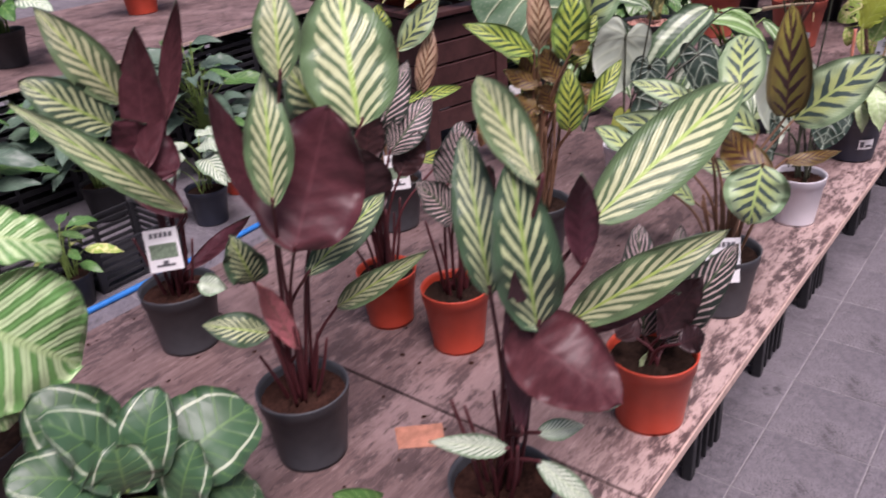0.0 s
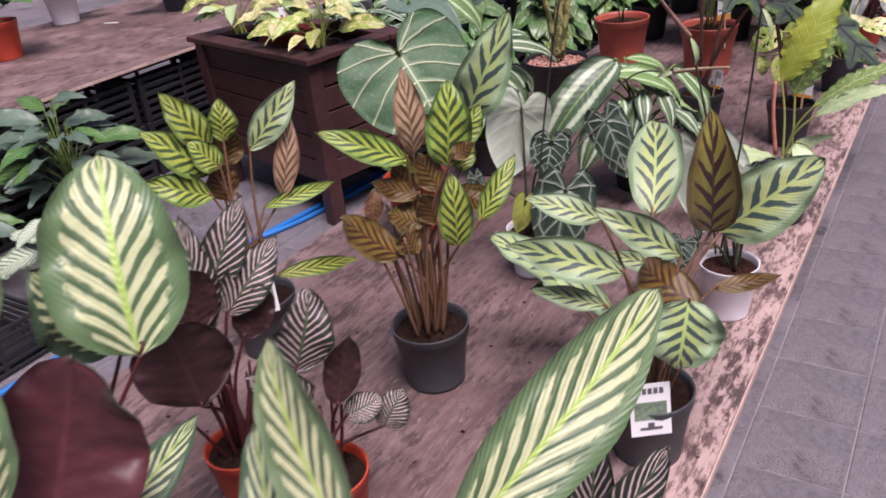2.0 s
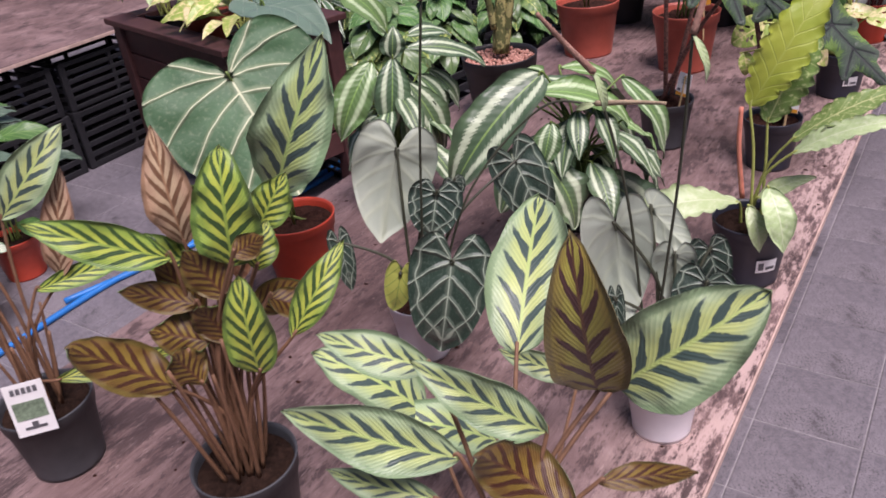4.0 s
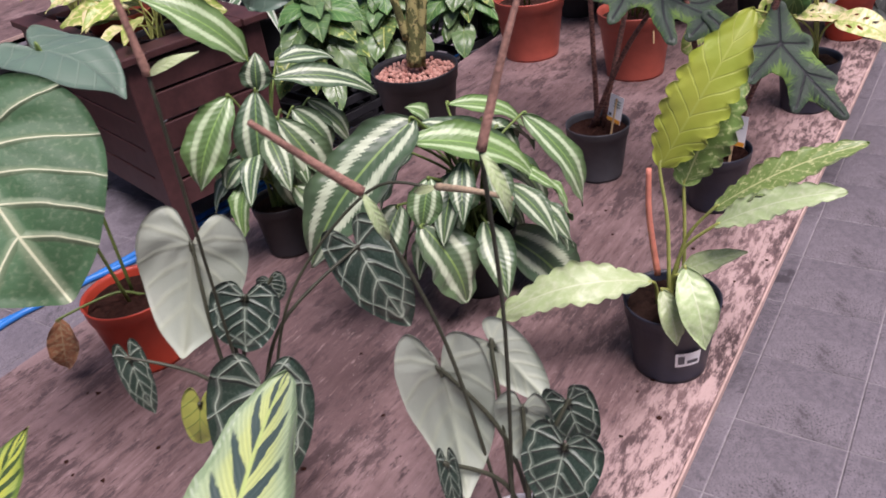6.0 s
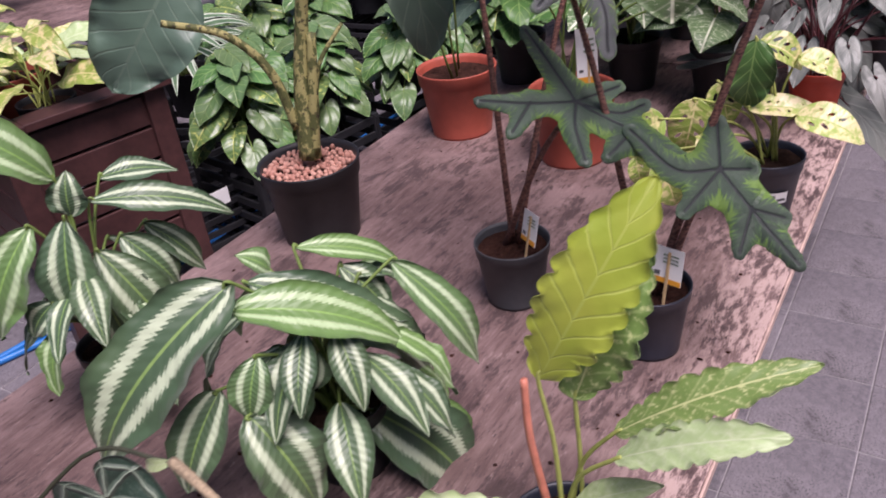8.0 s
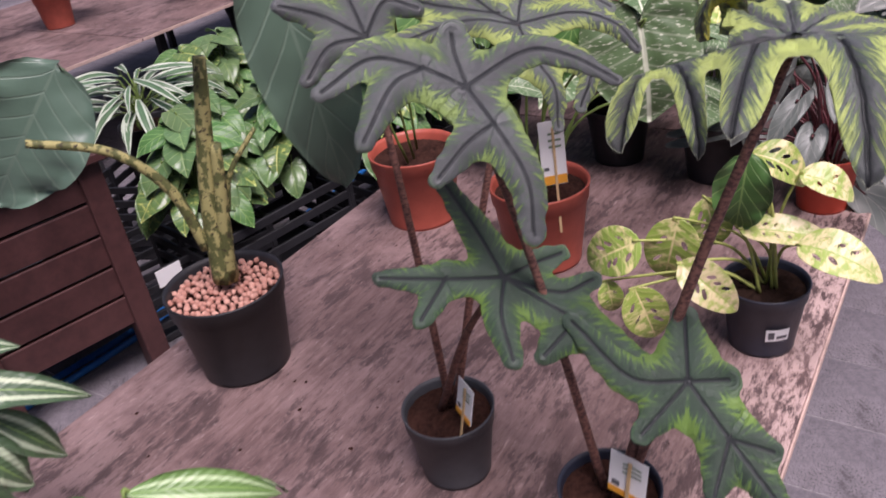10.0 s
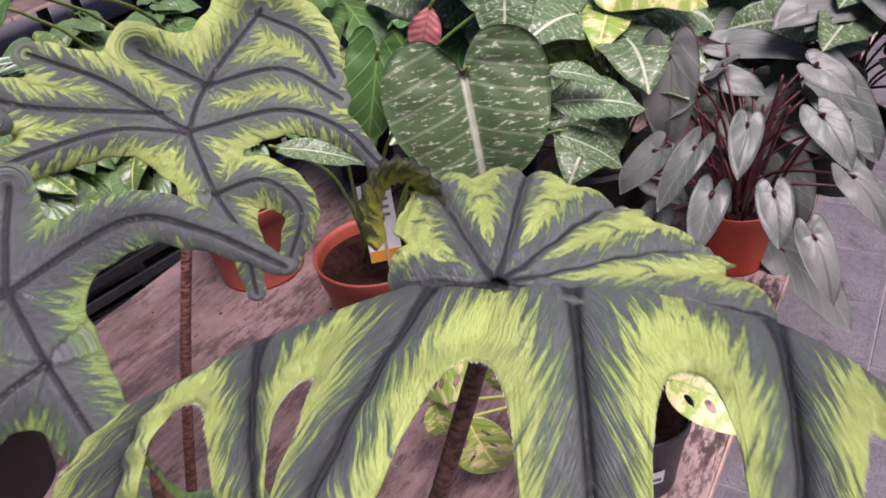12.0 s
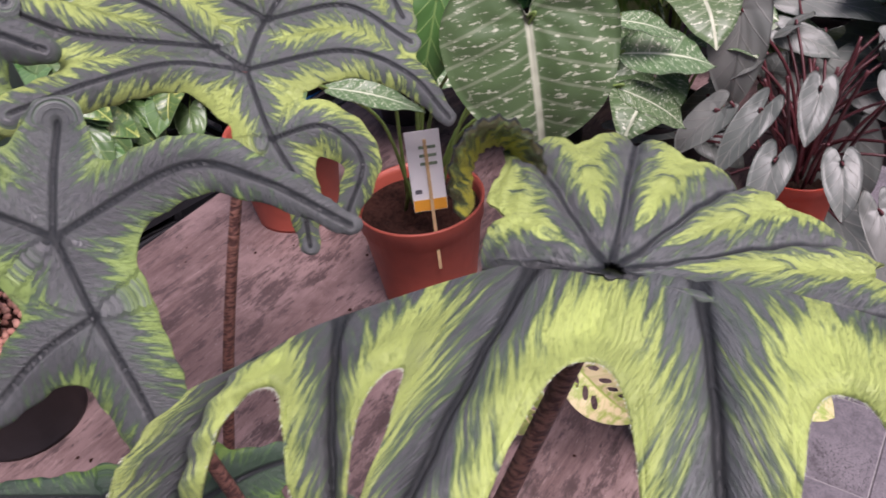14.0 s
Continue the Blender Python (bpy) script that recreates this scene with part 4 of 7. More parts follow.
    tagged(mesh("bristles", hv, hf, M_BRISTLE, plant, "fine pale hairs along the leaf margin", None, False), kind="stuff")


def label_card(plant, at, w, h, turn, lean, mat=M_CARD, stick=True, picture=False):
    """A printed plant label on a stick."""
    card = box("plant_label", (w, 0.0012, h), (0, 0, 0), mat, plant, "white printed plant label", 0)
    m = Matrix.Translation(Vector(at) - plant.location) @ pose(0, 0, 0, lean, 0, turn)
    card.matrix_basis = m
    if picture:
        box("picture", (w * 0.80, 0.0006, h * 0.34), (0, -0.0012, -0.02 * h), M_PRINTG, card, "green plant picture", 0)
        box("print", (w * 0.55, 0.0006, h * 0.05), (0, -0.0012, -h * 0.36), M_INK, card, "", 0)
        box("print", (w * 0.16, 0.0006, h * 0.10), (0, -0.0012, -h * 0.30), M_INK, card, "", 0)
        for i in range(5):
            box("print", (w * 0.10, 0.0006, h * 0.11), (w * (-0.28 + 0.14 * i), -0.0012, h * 0.36), M_INK, card, "", 0)
    else:
        box("print", (w * 0.2, 0.0006, w * 0.13), (-w * 0.30, -0.0012, -h * 0.24), M_INK, card, "", 0)
        box("stripe", (w * 0.98, 0.0006, h * 0.14), (0, -0.0012, -h * 0.42), M_AMBER, card, "amber stripe", 0)
        for i in range(3):
            box("print", (w * 0.5, 0.0006, h * 0.035), (w * 0.1, -0.0012, h * (0.3 - 0.1 * i)), M_PRINTG, card, "", 0)
    if stick:
        st = box("stick", (0.005, 0.002, h * 1.7), (w * 0.05, -0.0026, -h * 0.45), M_BAMBOO, card, "bamboo stick", 0.0005)


def sticker(plant, ang, z, R, w, h):
    """A bar-code label bent round the pot wall. ang: degrees round the pot."""
    verts, faces = [], []
    for i in range(7):
        a = math.radians(ang) + (i / 6 - 0.5) * w / R
        for zz in (z - h / 2, z + h / 2):
            r = R * (0.76 + 0.17 * zz / 0.10) + 0.002
            verts.append((r * math.cos(a), r * math.sin(a), zz))
    for i in range(6):
        faces.append((2 * i, 2 * i + 2, 2 * i + 3, 2 * i + 1))
    st = mesh("price_sticker", verts, faces, M_CARD, plant, "white price sticker")
    for j, (lo, hi) in enumerate(((0.1, 0.35), (0.45, 0.9))):
        vs = []
        for q in (lo, hi):
            a = math.radians(ang) + (q - 0.5) * w / R
            for zz in (z - h * 0.3, z + h * (0.3 - 0.35 * j)):
                r = R * (0.76 + 0.17 * zz / 0.10) + 0.0028
                vs.append((r * math.cos(a), r * math.sin(a), zz))
        mesh("print", vs, [(0, 2, 3, 1)], M_INK, st)


# ---- the hall: floor, benches ----
bm = bmesh.new()
bmesh.ops.create_grid(bm, x_segments=1, y_segments=1, size=60)
bmesh.ops.translate(bm, vec=(0, 0, -0.0030), verts=bm.verts)
ground = part("ground", bm, M_GROUT, None)
tagged(ground, "pale grey joint bed under dark floor tiles", "ground", kind="structure")



def bench(x0, x1, seams, label, z=T, posts=True):
    """A plywood bench top in boards on a dark frame."""
    e = new("bench")
    e.location = (0, 0, 0)
    tagged(e, label, "bench")
    for a, b in zip(seams, seams[1:]):
        box("board", (x1 - x0 - 0.004, b - a - 0.006, 0.018), ((x0 + x1) / 2, (a + b) / 2, z - 0.009), M_PLY, e, "", 0.002)
        # thin strip in the pale colour that stands for the lit rim
        box("edge_strip", (0.004, b - a - 0.008, 0.016), (x1 + 0.0005, (a + b) / 2, z - 0.010), M_PLYEDGE, e, "raw board edge with its lit rim painted pale", 0.001)
    for x in (x0 + 0.08, x1 - 0.40):
        box("rail", (0.04, seams[-1] - seams[0] - 0.1, 0.06), (x, (seams[0] + seams[-1]) / 2, z - 0.05), M_BLACK, e, "", 0.003)
    y = seams[0] + 0.3
    while posts and y < seams[-1]:
        for x in (x0 + 0.08, x1 - 0.40):
            box("post", (0.045, 0.045, z - 0.08), (x, y, (z - 0.08) / 2), M_BLACK, e, "", 0.004)
        y += 1.1
    return e


bench(-1.16, 0.0, (0.13, 2.57, 5.95, 8.4), "low bench of worn plywood boards on black frame")
bench(-5.2, -3.38, (1.0, 4.0, 6.4, 9.0), "second worn plywood bench across the gap")


def crate(x, y, z, sx, sy, sz, turn=0, label="black plastic crate with slatted sides"):
    e = new("crate")
    e.location, e.rotation_euler = (x, y, z), (0, 0, radians(turn))
    tagged(e, label, "crate", "black crates")
    for k in range(6):
        h = sz * (0.06 + 0.176 * k)
        for sgn in (-1, 1):
            box("slat", (sx, 0.012, sz * 0.085), (0, sgn * sy / 2, h), M_BLACK, e, "", 0.002)
            box("slat", (0.012, sy - 0.014, sz * 0.085), (sgn * sx / 2, 0, h), M_BLACK, e, "", 0.002)
    for a in (-1, 1):
        for b in (-1, 1):
            box("corner_post", (0.03, 0.03, sz), (a * (sx / 2 - 0.008), b * (sy / 2 - 0.008), sz / 2), M_BLACK, e, "", 0.003)
        for b in (-0.5, 0, 0.5):
            box("rib", (0.018, 0.02, sz * 0.95), (a * (sx / 2 - 0.004), b * sy, sz / 2), M_BLACK, e, "", 0.002)
    box("base", (sx - 0.02, sy - 0.02, 0.01), (0, 0, 0.012), M_BLACK, e, "", 0.002)
    return e


def crate_stack(y):
    """The slatted end of a stack of black crates that carries the bench edge."""
    e = new("crate_stack")
    e.location = (-0.335, y, 0)
    tagged(e, "black plastic crate stack with slatted end under the bench edge", "crate", "crates under the bench")
    for z0 in (0.0, 0.29):
        for k in range(5):
            box("slat", (0.30, 0.012, 0.030), (0, -0.085, z0 + 0.045 + 0.055 * k), M_BLACK, e, "", 0.002)
            box("slat", (0.30, 0.012, 0.030), (0, 0.085, z0 + 0.045 + 0.055 * k), M_BLACK, e, "", 0.002)
            box("slat", (0.012, 0.15, 0.020), (0.140, 0, z0 + 0.045 + 0.055 * k), M_BLACK, e, "", 0.002)
        for a in (-1, 1):
            for b in (-1, 1):
                box("corner_post", (0.026, 0.026, 0.285), (a * 0.145, b * 0.085, z0 + 0.145), M_BLACK, e, "", 0.003)
        for b in (-0.045, 0.0, 0.045):
            box("rib", (0.014, 0.012, 0.27), (0.150, b, z0 + 0.145), M_BLACK, e, "", 0.002)
    return e


for y in (1.86, 2.36, 2.86, 3.37, 3.88, 4.33, 4.95, 5.5):
    crate_stack(y)
for i in range(5):
    crate(-3.62, 3.2 + 0.62 * i, 0, 0.40, 0.58, 0.30)
    crate(-3.62, 3.2 + 0.62 * i, 0.302, 0.38, 0.56, 0.24)

# blue hose on the floor of the gap
hose = new("hose")
hose.location = (-2.2, 4.5, 0.0)
tagged(hose, "blue rubber garden hose lying on the floor", "hose")
tube("hose_run", [(-2.35, 2.2, 0.012), (-2.34, 3.3, 0.012), (-2.36, 4.1, 0.012), (-2.22, 4.6, 0.012), (-2.15, 5.3, 0.012), (-2.17, 6.3, 0.012), (-2.2, 7.6, 0.012)], 0.012, 0.012, M_HOSE, hose, "", 10, 10)
tube("hose_run", [(-2.42, 3.9, 0.012), (-2.32, 4.25, 0.012), (-2.25, 4.75, 0.012), (-2.20, 5.2, 0.012), (-2.22, 5.7, 0.012)], 0.012, 0.012, M_HOSE, hose, "", 10, 10)

# wooden planter in the gap
PX, PY, PTURN = -2.04, 4.58, -14.0
planter = new("planter_box")
planter.location, planter.rotation_euler = (PX, PY, 0), (0, 0, radians(PTURN))
tagged(planter, "square dark brown planked wooden planter on feet", "planter")
S, SY = 0.95, 0.52
for k in range(5):
    h = 0.20 + 0.108 * k
    for at, size in (((-S / 2, 0.03, h + 0.05), (S - 0.08, 0.025, 0.101)), ((-S / 2, SY - 0.03, h + 0.05), (S - 0.08, 0.025, 0.101)),
                     ((-0.03, SY / 2, h + 0.05), (0.025, SY - 0.08, 0.098)), ((-S + 0.03, SY / 2, h + 0.05), (0.025, SY - 0.08, 0.098))):
        box("plank", size, at, M_PLANTER, planter, "", 0.004)
for x in (-0.035, -S + 0.035):
    for y in (0.035, SY - 0.035):
        box("corner_post", (0.07, 0.07, 0.75), (x, y, 0.375), M_PLANTER, planter, "", 0.005)
for at, size in (((-S / 2, 0.03, 0.762), (S + 0.06, 0.10, 0.026)), ((-S / 2, SY - 0.03, 0.762), (S + 0.06, 0.10, 0.026)), ((-0.03, SY / 2, 0.762), (0.10, SY - 0.16, 0.026)), ((-S + 0.03, SY / 2, 0.762), (0.10, SY - 0.16, 0.026))):
    box("cap", size, at, M_PLANTER, planter, "", 0.004)
box("inner_floor", (S - 0.1, SY - 0.1, 0.02), (-S / 2, SY / 2, 0.60), M_SOIL, planter, "dark soil", 0)


# ---- plants on the bench ----
medallion = potted("medallion plant with striped leaves, maroon undersides, grey pot", -0.486, 2.38, 0.145, 0.128, M_GREYPOT, M_SOIL_R, M_STEM_RED)
vittata = potted("large pale striped-leaf plant in dark pot, maroon backs", -0.115, 2.383, 0.143, 0.128, M_GREYPOT, M_SOIL_R, M_STEM_RED)
maroon_plant = potted("maroon-stemmed plant with long striped leaves in grey pot", -0.933, 2.471, 0.15, 0.13, M_GREYPOT, M_SOIL_R, M_STEM_RED)
pinstripe_rear = potted("dark pin-striped plant in red plastic pot", -0.639, 2.749, 0.12, 0.115, M_ORANGE, M_SOIL, M_STEM_RED)
pinstripe_front = potted("dark pin-striped plant in orange-red plastic pot", -0.47, 2.753, 0.13, 0.125, M_ORANGE, M_SOIL, M_STEM_RED)
pinstripe_orange = potted("nearly black pin-striped plant in orange-red pot", -0.076, 2.746, 0.143, 0.128, M_ORANGE, M_SOIL, M_STEM_RED)
peacock_label = potted("peacock plant with picture label in grey pot", -0.109, 3.128, 0.145, 0.128, M_GREYPOT, M_SOIL, M_STEM_BR)
brown_stemmed = potted("brown-stemmed plant with yellow banded leaves, grey pot", -0.535, 3.148, 0.147, 0.128, M_GREYPOT, M_SOIL, M_STEM_BR)
yellow_green = potted("yellow-green banded-leaf plant with label, grey pot", -0.923, 3.098, 0.147, 0.128, M_GREYPOT, M_SOIL, M_STEM_BR)
heart_leaved = potted("plant with huge heart-shaped velvet leaf, red pot", -0.937, 3.713, 0.17, 0.14, M_ORANGE, M_SOIL_R, M_STEM_GR)
anthurium = potted("dark white-veined anthurium in white plastic pot", -0.54, 3.592, 0.117, 0.115, M_WHITEPOT, M_SOIL_R, M_STEM_DK)
anthurium_pale = potted("white-veined anthurium with pale leaf backs, white pot", -0.098, 3.584, 0.117, 0.118, M_WHITEPOT, M_SOIL_R, M_STEM_DK)
silver_stripe = potted("bushy plant with silver-banded leaves in black pot", -0.48, 4.138, 0.15, 0.13, M_BLACK, M_SOIL, M_STEM_GR)
silver_stripe_small = potted("smaller silver-banded plant in black pot by bench edge", -0.931, 4.095, 0.125, 0.12, M_BLACK, M_SOIL, M_STEM_GR)
saw_leaf = potted("saw-edged lime philodendron in blue-black pot with sticker", -0.09, 4.06, 0.147, 0.128, M_NAVY, M_SOIL, M_STEM_YL)
spotted_stem = potted("spotted thick-stemmed plant in black pot of pink pebbles", -0.97, 4.68, 0.225, 0.185, M_BLACK, M_PEBBLE, M_SPOT)
alocasia_a = potted("lobed-leaf alocasia with scaly stems in dark grey pot", -0.445, 4.617, 0.142, 0.125, M_GREYPOT, M_SOIL_R, M_SCALY)
alocasia_b = potted("tall lime-marked lobed alocasia in dark pot, label", -0.17, 4.573, 0.135, 0.125, M_NAVY, M_SOIL_R, M_SCALY)
holed_climber = potted("cream and green holed-leaf climber in black pot, sticker", -0.103, 5.107, 0.146, 0.128, M_NAVY, M_SOIL, M_STEM_YL)
speckled_monstera = potted("speckled cream monstera in terracotta pot", -0.588, 5.228, 0.212, 0.185, M_TERRA, M_SOIL_R, M_STEM_GR)
terra_plant = potted("tall green plant in large terracotta-red pot", -0.957, 5.30, 0.22, 0.185, M_TERRA, M_SOIL_R, M_STEM_GR)
dusky_philodendron = potted("dusky purple-grey philodendron in small red pot", -0.10, 5.64, 0.14, 0.13, M_ORANGE, M_SOIL, M_STEM_RED)
rosette = potted("low rosette plant with cream-ringed round leaves", -0.53, 2.07, 0.13, 0.11, M_BLACK, M_SOIL, M_STEM_GR)
orbifolia = potted("round-leaved plant with broad silvery stripes", -0.80, 2.02, 0.15, 0.13, M_BLACK, M_SOIL, M_STEM_GR)

# medallion plant, grey pot
leaf(medallion, (-0.407, 2.494, 1.139), (-0.480, 2.559, 1.320), 0.132, M_VITT, 'ovate', (0.69, -0.68, 0.23), 0.06)
leaf(medallion, (-0.399, 2.321, 1.093), (-0.412, 2.352, 1.255), 0.060, M_VITT, 'lance', (0.75, -0.59, 0.31), 0.06)
leaf(medallion, (-0.392, 2.358, 1.241), (-0.419, 2.395, 1.351), 0.056, M_VITT, 'lance', (0.75, -0.63, 0.19), 0.06)
leaf(medallion, (-0.496, 2.531, 1.103), (-0.513, 2.474, 1.221), 0.091, M_VITT_D, 'lance', (0.72, -0.64, 0.27), 0.06)
leaf(medallion, (-0.401, 2.342, 1.019), (-0.390, 2.428, 1.194), 0.147, M_VITT_D, 'ovate', (-0.71, 0.61, -0.36), 0.06)
leaf(medallion, (-0.487, 2.379, 1.022), (-0.516, 2.340, 1.226), 0.047, M_VITT_D, 'lance', (-0.77, 0.55, -0.33), 0.06)
leaf(medallion, (-0.416, 2.367, 0.968), (-0.413, 2.544, 1.031), 0.055, M_VITT_D, 'lance', (0.66, -0.62, 0.42), 0.06)
leaf(medallion, (-0.446, 2.438, 0.871), (-0.293, 2.466, 0.987), 0.039, M_VITT, 'lance', (0.62, -0.61, 0.49), 0.06)
leaf(medallion, (-0.463, 2.327, 0.881), (-0.517, 2.257, 0.916), 0.050, M_VITT_D, 'lance', (0.72, -0.47, 0.51), 0.06)
leaf(medallion, (-0.451, 2.360, 0.836), (-0.443, 2.304, 0.990), 0.034, M_PINK, 'lance', (-0.70, 0.51, -0.50), 0.06)
leaf(medallion, (-0.510, 2.349, 0.940), (-0.504, 2.323, 1.020), 0.058, M_VITT_D, 'ovate', (0.74, -0.51, 0.44), 0.06)

# large-leaved plant in the near dark pot
leaf(vittata, (-0.038, 2.464, 1.096), (0.048, 2.693, 1.214), 0.079, M_VITT, 'ovate', (0.35, -0.87, 0.35), 0.06)
leaf(vittata, (-0.050, 2.430, 0.978), (0.098, 2.513, 1.099), 0.056, M_VITT, 'lance', (0.35, -0.80, 0.49), 0.06)
leaf(vittata, (-0.049, 2.369, 1.008), (-0.067, 2.356, 1.198), 0.073, M_VITT_D, 'ovate', (0.49, -0.74, 0.46), 0.06)
leaf(vittata, (-0.039, 2.365, 1.175), (-0.174, 2.444, 1.262), 0.050, M_VITT, 'lance', (0.54, -0.78, 0.32), 0.06)
leaf(vittata, (-0.100, 2.357, 1.038), (-0.171, 2.417, 1.197), 0.053, M_VITT_D, 'ovate', (0.55, -0.73, 0.42), 0.06)
leaf(vittata, (-0.071, 2.353, 1.013), (0.047, 2.377, 0.941), 0.102, M_VITT_D, 'ovate', (-0.41, 0.70, -0.58), 0.15)
leaf(vittata, (-0.066, 2.357, 0.861), (-0.060, 2.348, 1.101), 0.036, M_VITT_D, 'lance', (-0.46, 0.68, -0.57), 0.06)
leaf(vittata, (-0.035, 2.441, 1.051), (-0.036, 2.441, 1.169), 0.038, M_VITT_D, 'lance', (-0.43, 0.79, -0.43), 0.06)
leaf(vittata, (-0.079, 2.348, 0.840), (-0.130, 2.273, 0.881), 0.028, M_WHITE, 'lance', (0.47, -0.59, 0.66), 0.06)
leaf(vittata, (-0.051, 2.367, 0.864), (-0.007, 2.399, 0.872), 0.026, M_WHITE, 'lance', (0.39, -0.66, 0.64), 0.06)
leaf(vittata, (-0.047, 2.358, 0.830), (0.022, 2.383, 0.772), 0.031, M_WHITE, 'lance', (0.36, -0.63, 0.69), 0.06)
leaf(vittata, (-0.058, 2.424, 0.967), (0.044, 2.523, 1.000), 0.033, M_VITT_D, 'lance', (-0.37, 0.76, -0.53), 0.06)

# maroon-stemmed plant in the grey pot by the aisle gap
leaf(maroon_plant, (-0.867, 2.487, 0.915), (-0.931, 2.272, 1.169), 0.058, M_VITT, 'lance', (0.85, -0.43, 0.30), 0.12)
leaf(maroon_plant, (-0.937, 2.463, 1.113), (-0.985, 2.379, 1.289), 0.079, M_VITT, 'lance', (0.87, -0.45, 0.19), 0.06)
leaf(maroon_plant, (-0.952, 2.438, 1.078), (-0.992, 2.325, 1.183), 0.085, M_VITT_D, 'ovate', (0.88, -0.42, 0.24), 0.06)
leaf(maroon_plant, (-0.907, 2.457, 1.000), (-0.890, 2.487, 1.249), 0.075, M_VITT_D, 'lance', (-0.84, 0.49, -0.24), 0.06)
leaf(maroon_plant, (-0.894, 2.499, 0.977), (-0.934, 2.429, 1.093), 0.091, M_VITT_D, 'ovate', (-0.83, 0.47, -0.30), 0.06)
leaf(maroon_plant, (-0.876, 2.490, 0.900), (-0.926, 2.402, 1.037), 0.064, M_VITT_D, 'lance', (-0.82, 0.46, -0.34), 0.06)
leaf(maroon_plant, (-0.927, 2.523, 1.061), (-0.894, 2.581, 1.274), 0.039, M_VITT_D, 'lance', (-0.82, 0.53, -0.21), 0.06)
leaf(maroon_plant, (-0.896, 2.475, 0.789), (-0.828, 2.597, 0.873), 0.033, M_VITT_D, 'lance', (-0.76, 0.50, -0.41), 0.06)
leaf(maroon_plant, (-0.872, 2.478, 0.770), (-0.823, 2.504, 0.759), 0.044, M_WHITE, 'lance', (0.76, -0.47, 0.46), 0.06)

# pin-striped plants
leaf(pinstripe_rear, (-0.639, 2.749, 0.949), (-0.639, 2.750, 1.127), 0.062, M_PIN, 'lance', (0.72, -0.53, 0.45), 0.06)
leaf(pinstripe_rear, (-0.633, 2.757, 1.004), (-0.603, 2.832, 1.133), 0.062, M_PIN, 'lance', (0.71, -0.57, 0.42), 0.06)
leaf(pinstripe_rear, (-0.607, 2.759, 0.976), (-0.567, 2.847, 1.069), 0.067, M_PIN, 'lance', (0.68, -0.57, 0.46), 0.06)
leaf(pinstripe_rear, (-0.627, 2.715, 0.969), (-0.614, 2.732, 1.072), 0.066, M_PIN, 'ovate', (-0.72, 0.51, -0.47), 0.06)
leaf(pinstripe_rear, (-0.612, 2.684, 0.866), (-0.622, 2.671, 1.021), 0.141, M_PIN, 'ovate', (-0.71, 0.47, -0.53), 0.06)
leaf(pinstripe_rear, (-0.666, 2.712, 1.027), (-0.666, 2.763, 1.117), 0.037, M_LIETZ, 'lance', (0.75, -0.52, 0.42), 0.06)
leaf(pinstripe_rear, (-0.650, 2.700, 1.001), (-0.661, 2.685, 1.043), 0.050, M_PIN, 'ovate', (0.74, -0.48, 0.46), 0.06)
leaf(pinstripe_rear, (-0.567, 2.848, 0.933), (-0.520, 2.844, 0.854), 0.039, M_PIN, 'lance', (0.61, -0.58, 0.54), 0.06)
leaf(pinstripe_rear, (-0.598, 2.771, 0.932), (-0.569, 2.811, 1.012), 0.059, M_PIN, 'ovate', (-0.67, 0.56, -0.50), 0.06)
leaf(pinstripe_front, (-0.436, 2.710, 0.964), (-0.417, 2.746, 1.069), 0.076, M_PIN, 'ovate', (0.73, -0.38, 0.57), 0.06)
leaf(pinstripe_front, (-0.415, 2.749, 0.886), (-0.398, 2.781, 0.989), 0.050, M_PIN, 'ovate', (-0.67, 0.40, -0.62), 0.06)
leaf(pinstripe_front, (-0.426, 2.708, 0.906), (-0.438, 2.642, 0.998), 0.061, M_PIN, 'ovate', (0.72, -0.32, 0.62), 0.06)
leaf(pinstripe_front, (-0.408, 2.826, 0.793), (-0.389, 2.862, 0.842), 0.054, M_PIN, 'ovate', (0.60, -0.44, 0.67), 0.06)
leaf(pinstripe_front, (-0.426, 2.772, 0.846), (-0.398, 2.824, 0.853), 0.045, M_PIN, 'ovate', (0.63, -0.41, 0.66), 0.06)
leaf(pinstripe_orange, (-0.061, 2.752, 0.765), (0.022, 2.787, 0.935), 0.064, M_PIN, 'ovate', (0.29, -0.81, 0.51), 0.06)
leaf(pinstripe_orange, (-0.062, 2.730, 0.782), (-0.009, 2.752, 0.903), 0.054, M_PIN, 'lance', (-0.31, 0.80, -0.52), 0.06)
leaf(pinstripe_orange, (-0.089, 2.719, 0.779), (-0.121, 2.705, 0.817), 0.045, M_PIN, 'lance', (-0.35, 0.76, -0.54), 0.06)
leaf(pinstripe_orange, (-0.109, 2.786, 0.739), (-0.137, 2.807, 0.923), 0.074, M_PIN, 'ovate', (0.35, -0.79, 0.50), 0.06)
leaf(pinstripe_orange, (-0.065, 2.783, 0.751), (-0.067, 2.804, 0.937), 0.055, M_PIN, 'ovate', (0.32, -0.81, 0.50), 0.06)
leaf(pinstripe_orange, (-0.027, 2.723, 0.789), (0.011, 2.728, 0.819), 0.044, M_PIN, 'lance', (-0.28, 0.79, -0.55), 0.06)
leaf(pinstripe_orange, (-0.080, 2.723, 0.722), (-0.078, 2.723, 0.758), 0.018, M_PALE, 'ovate', (0.00, 0.00, 1.00), 0.05, stem=None)

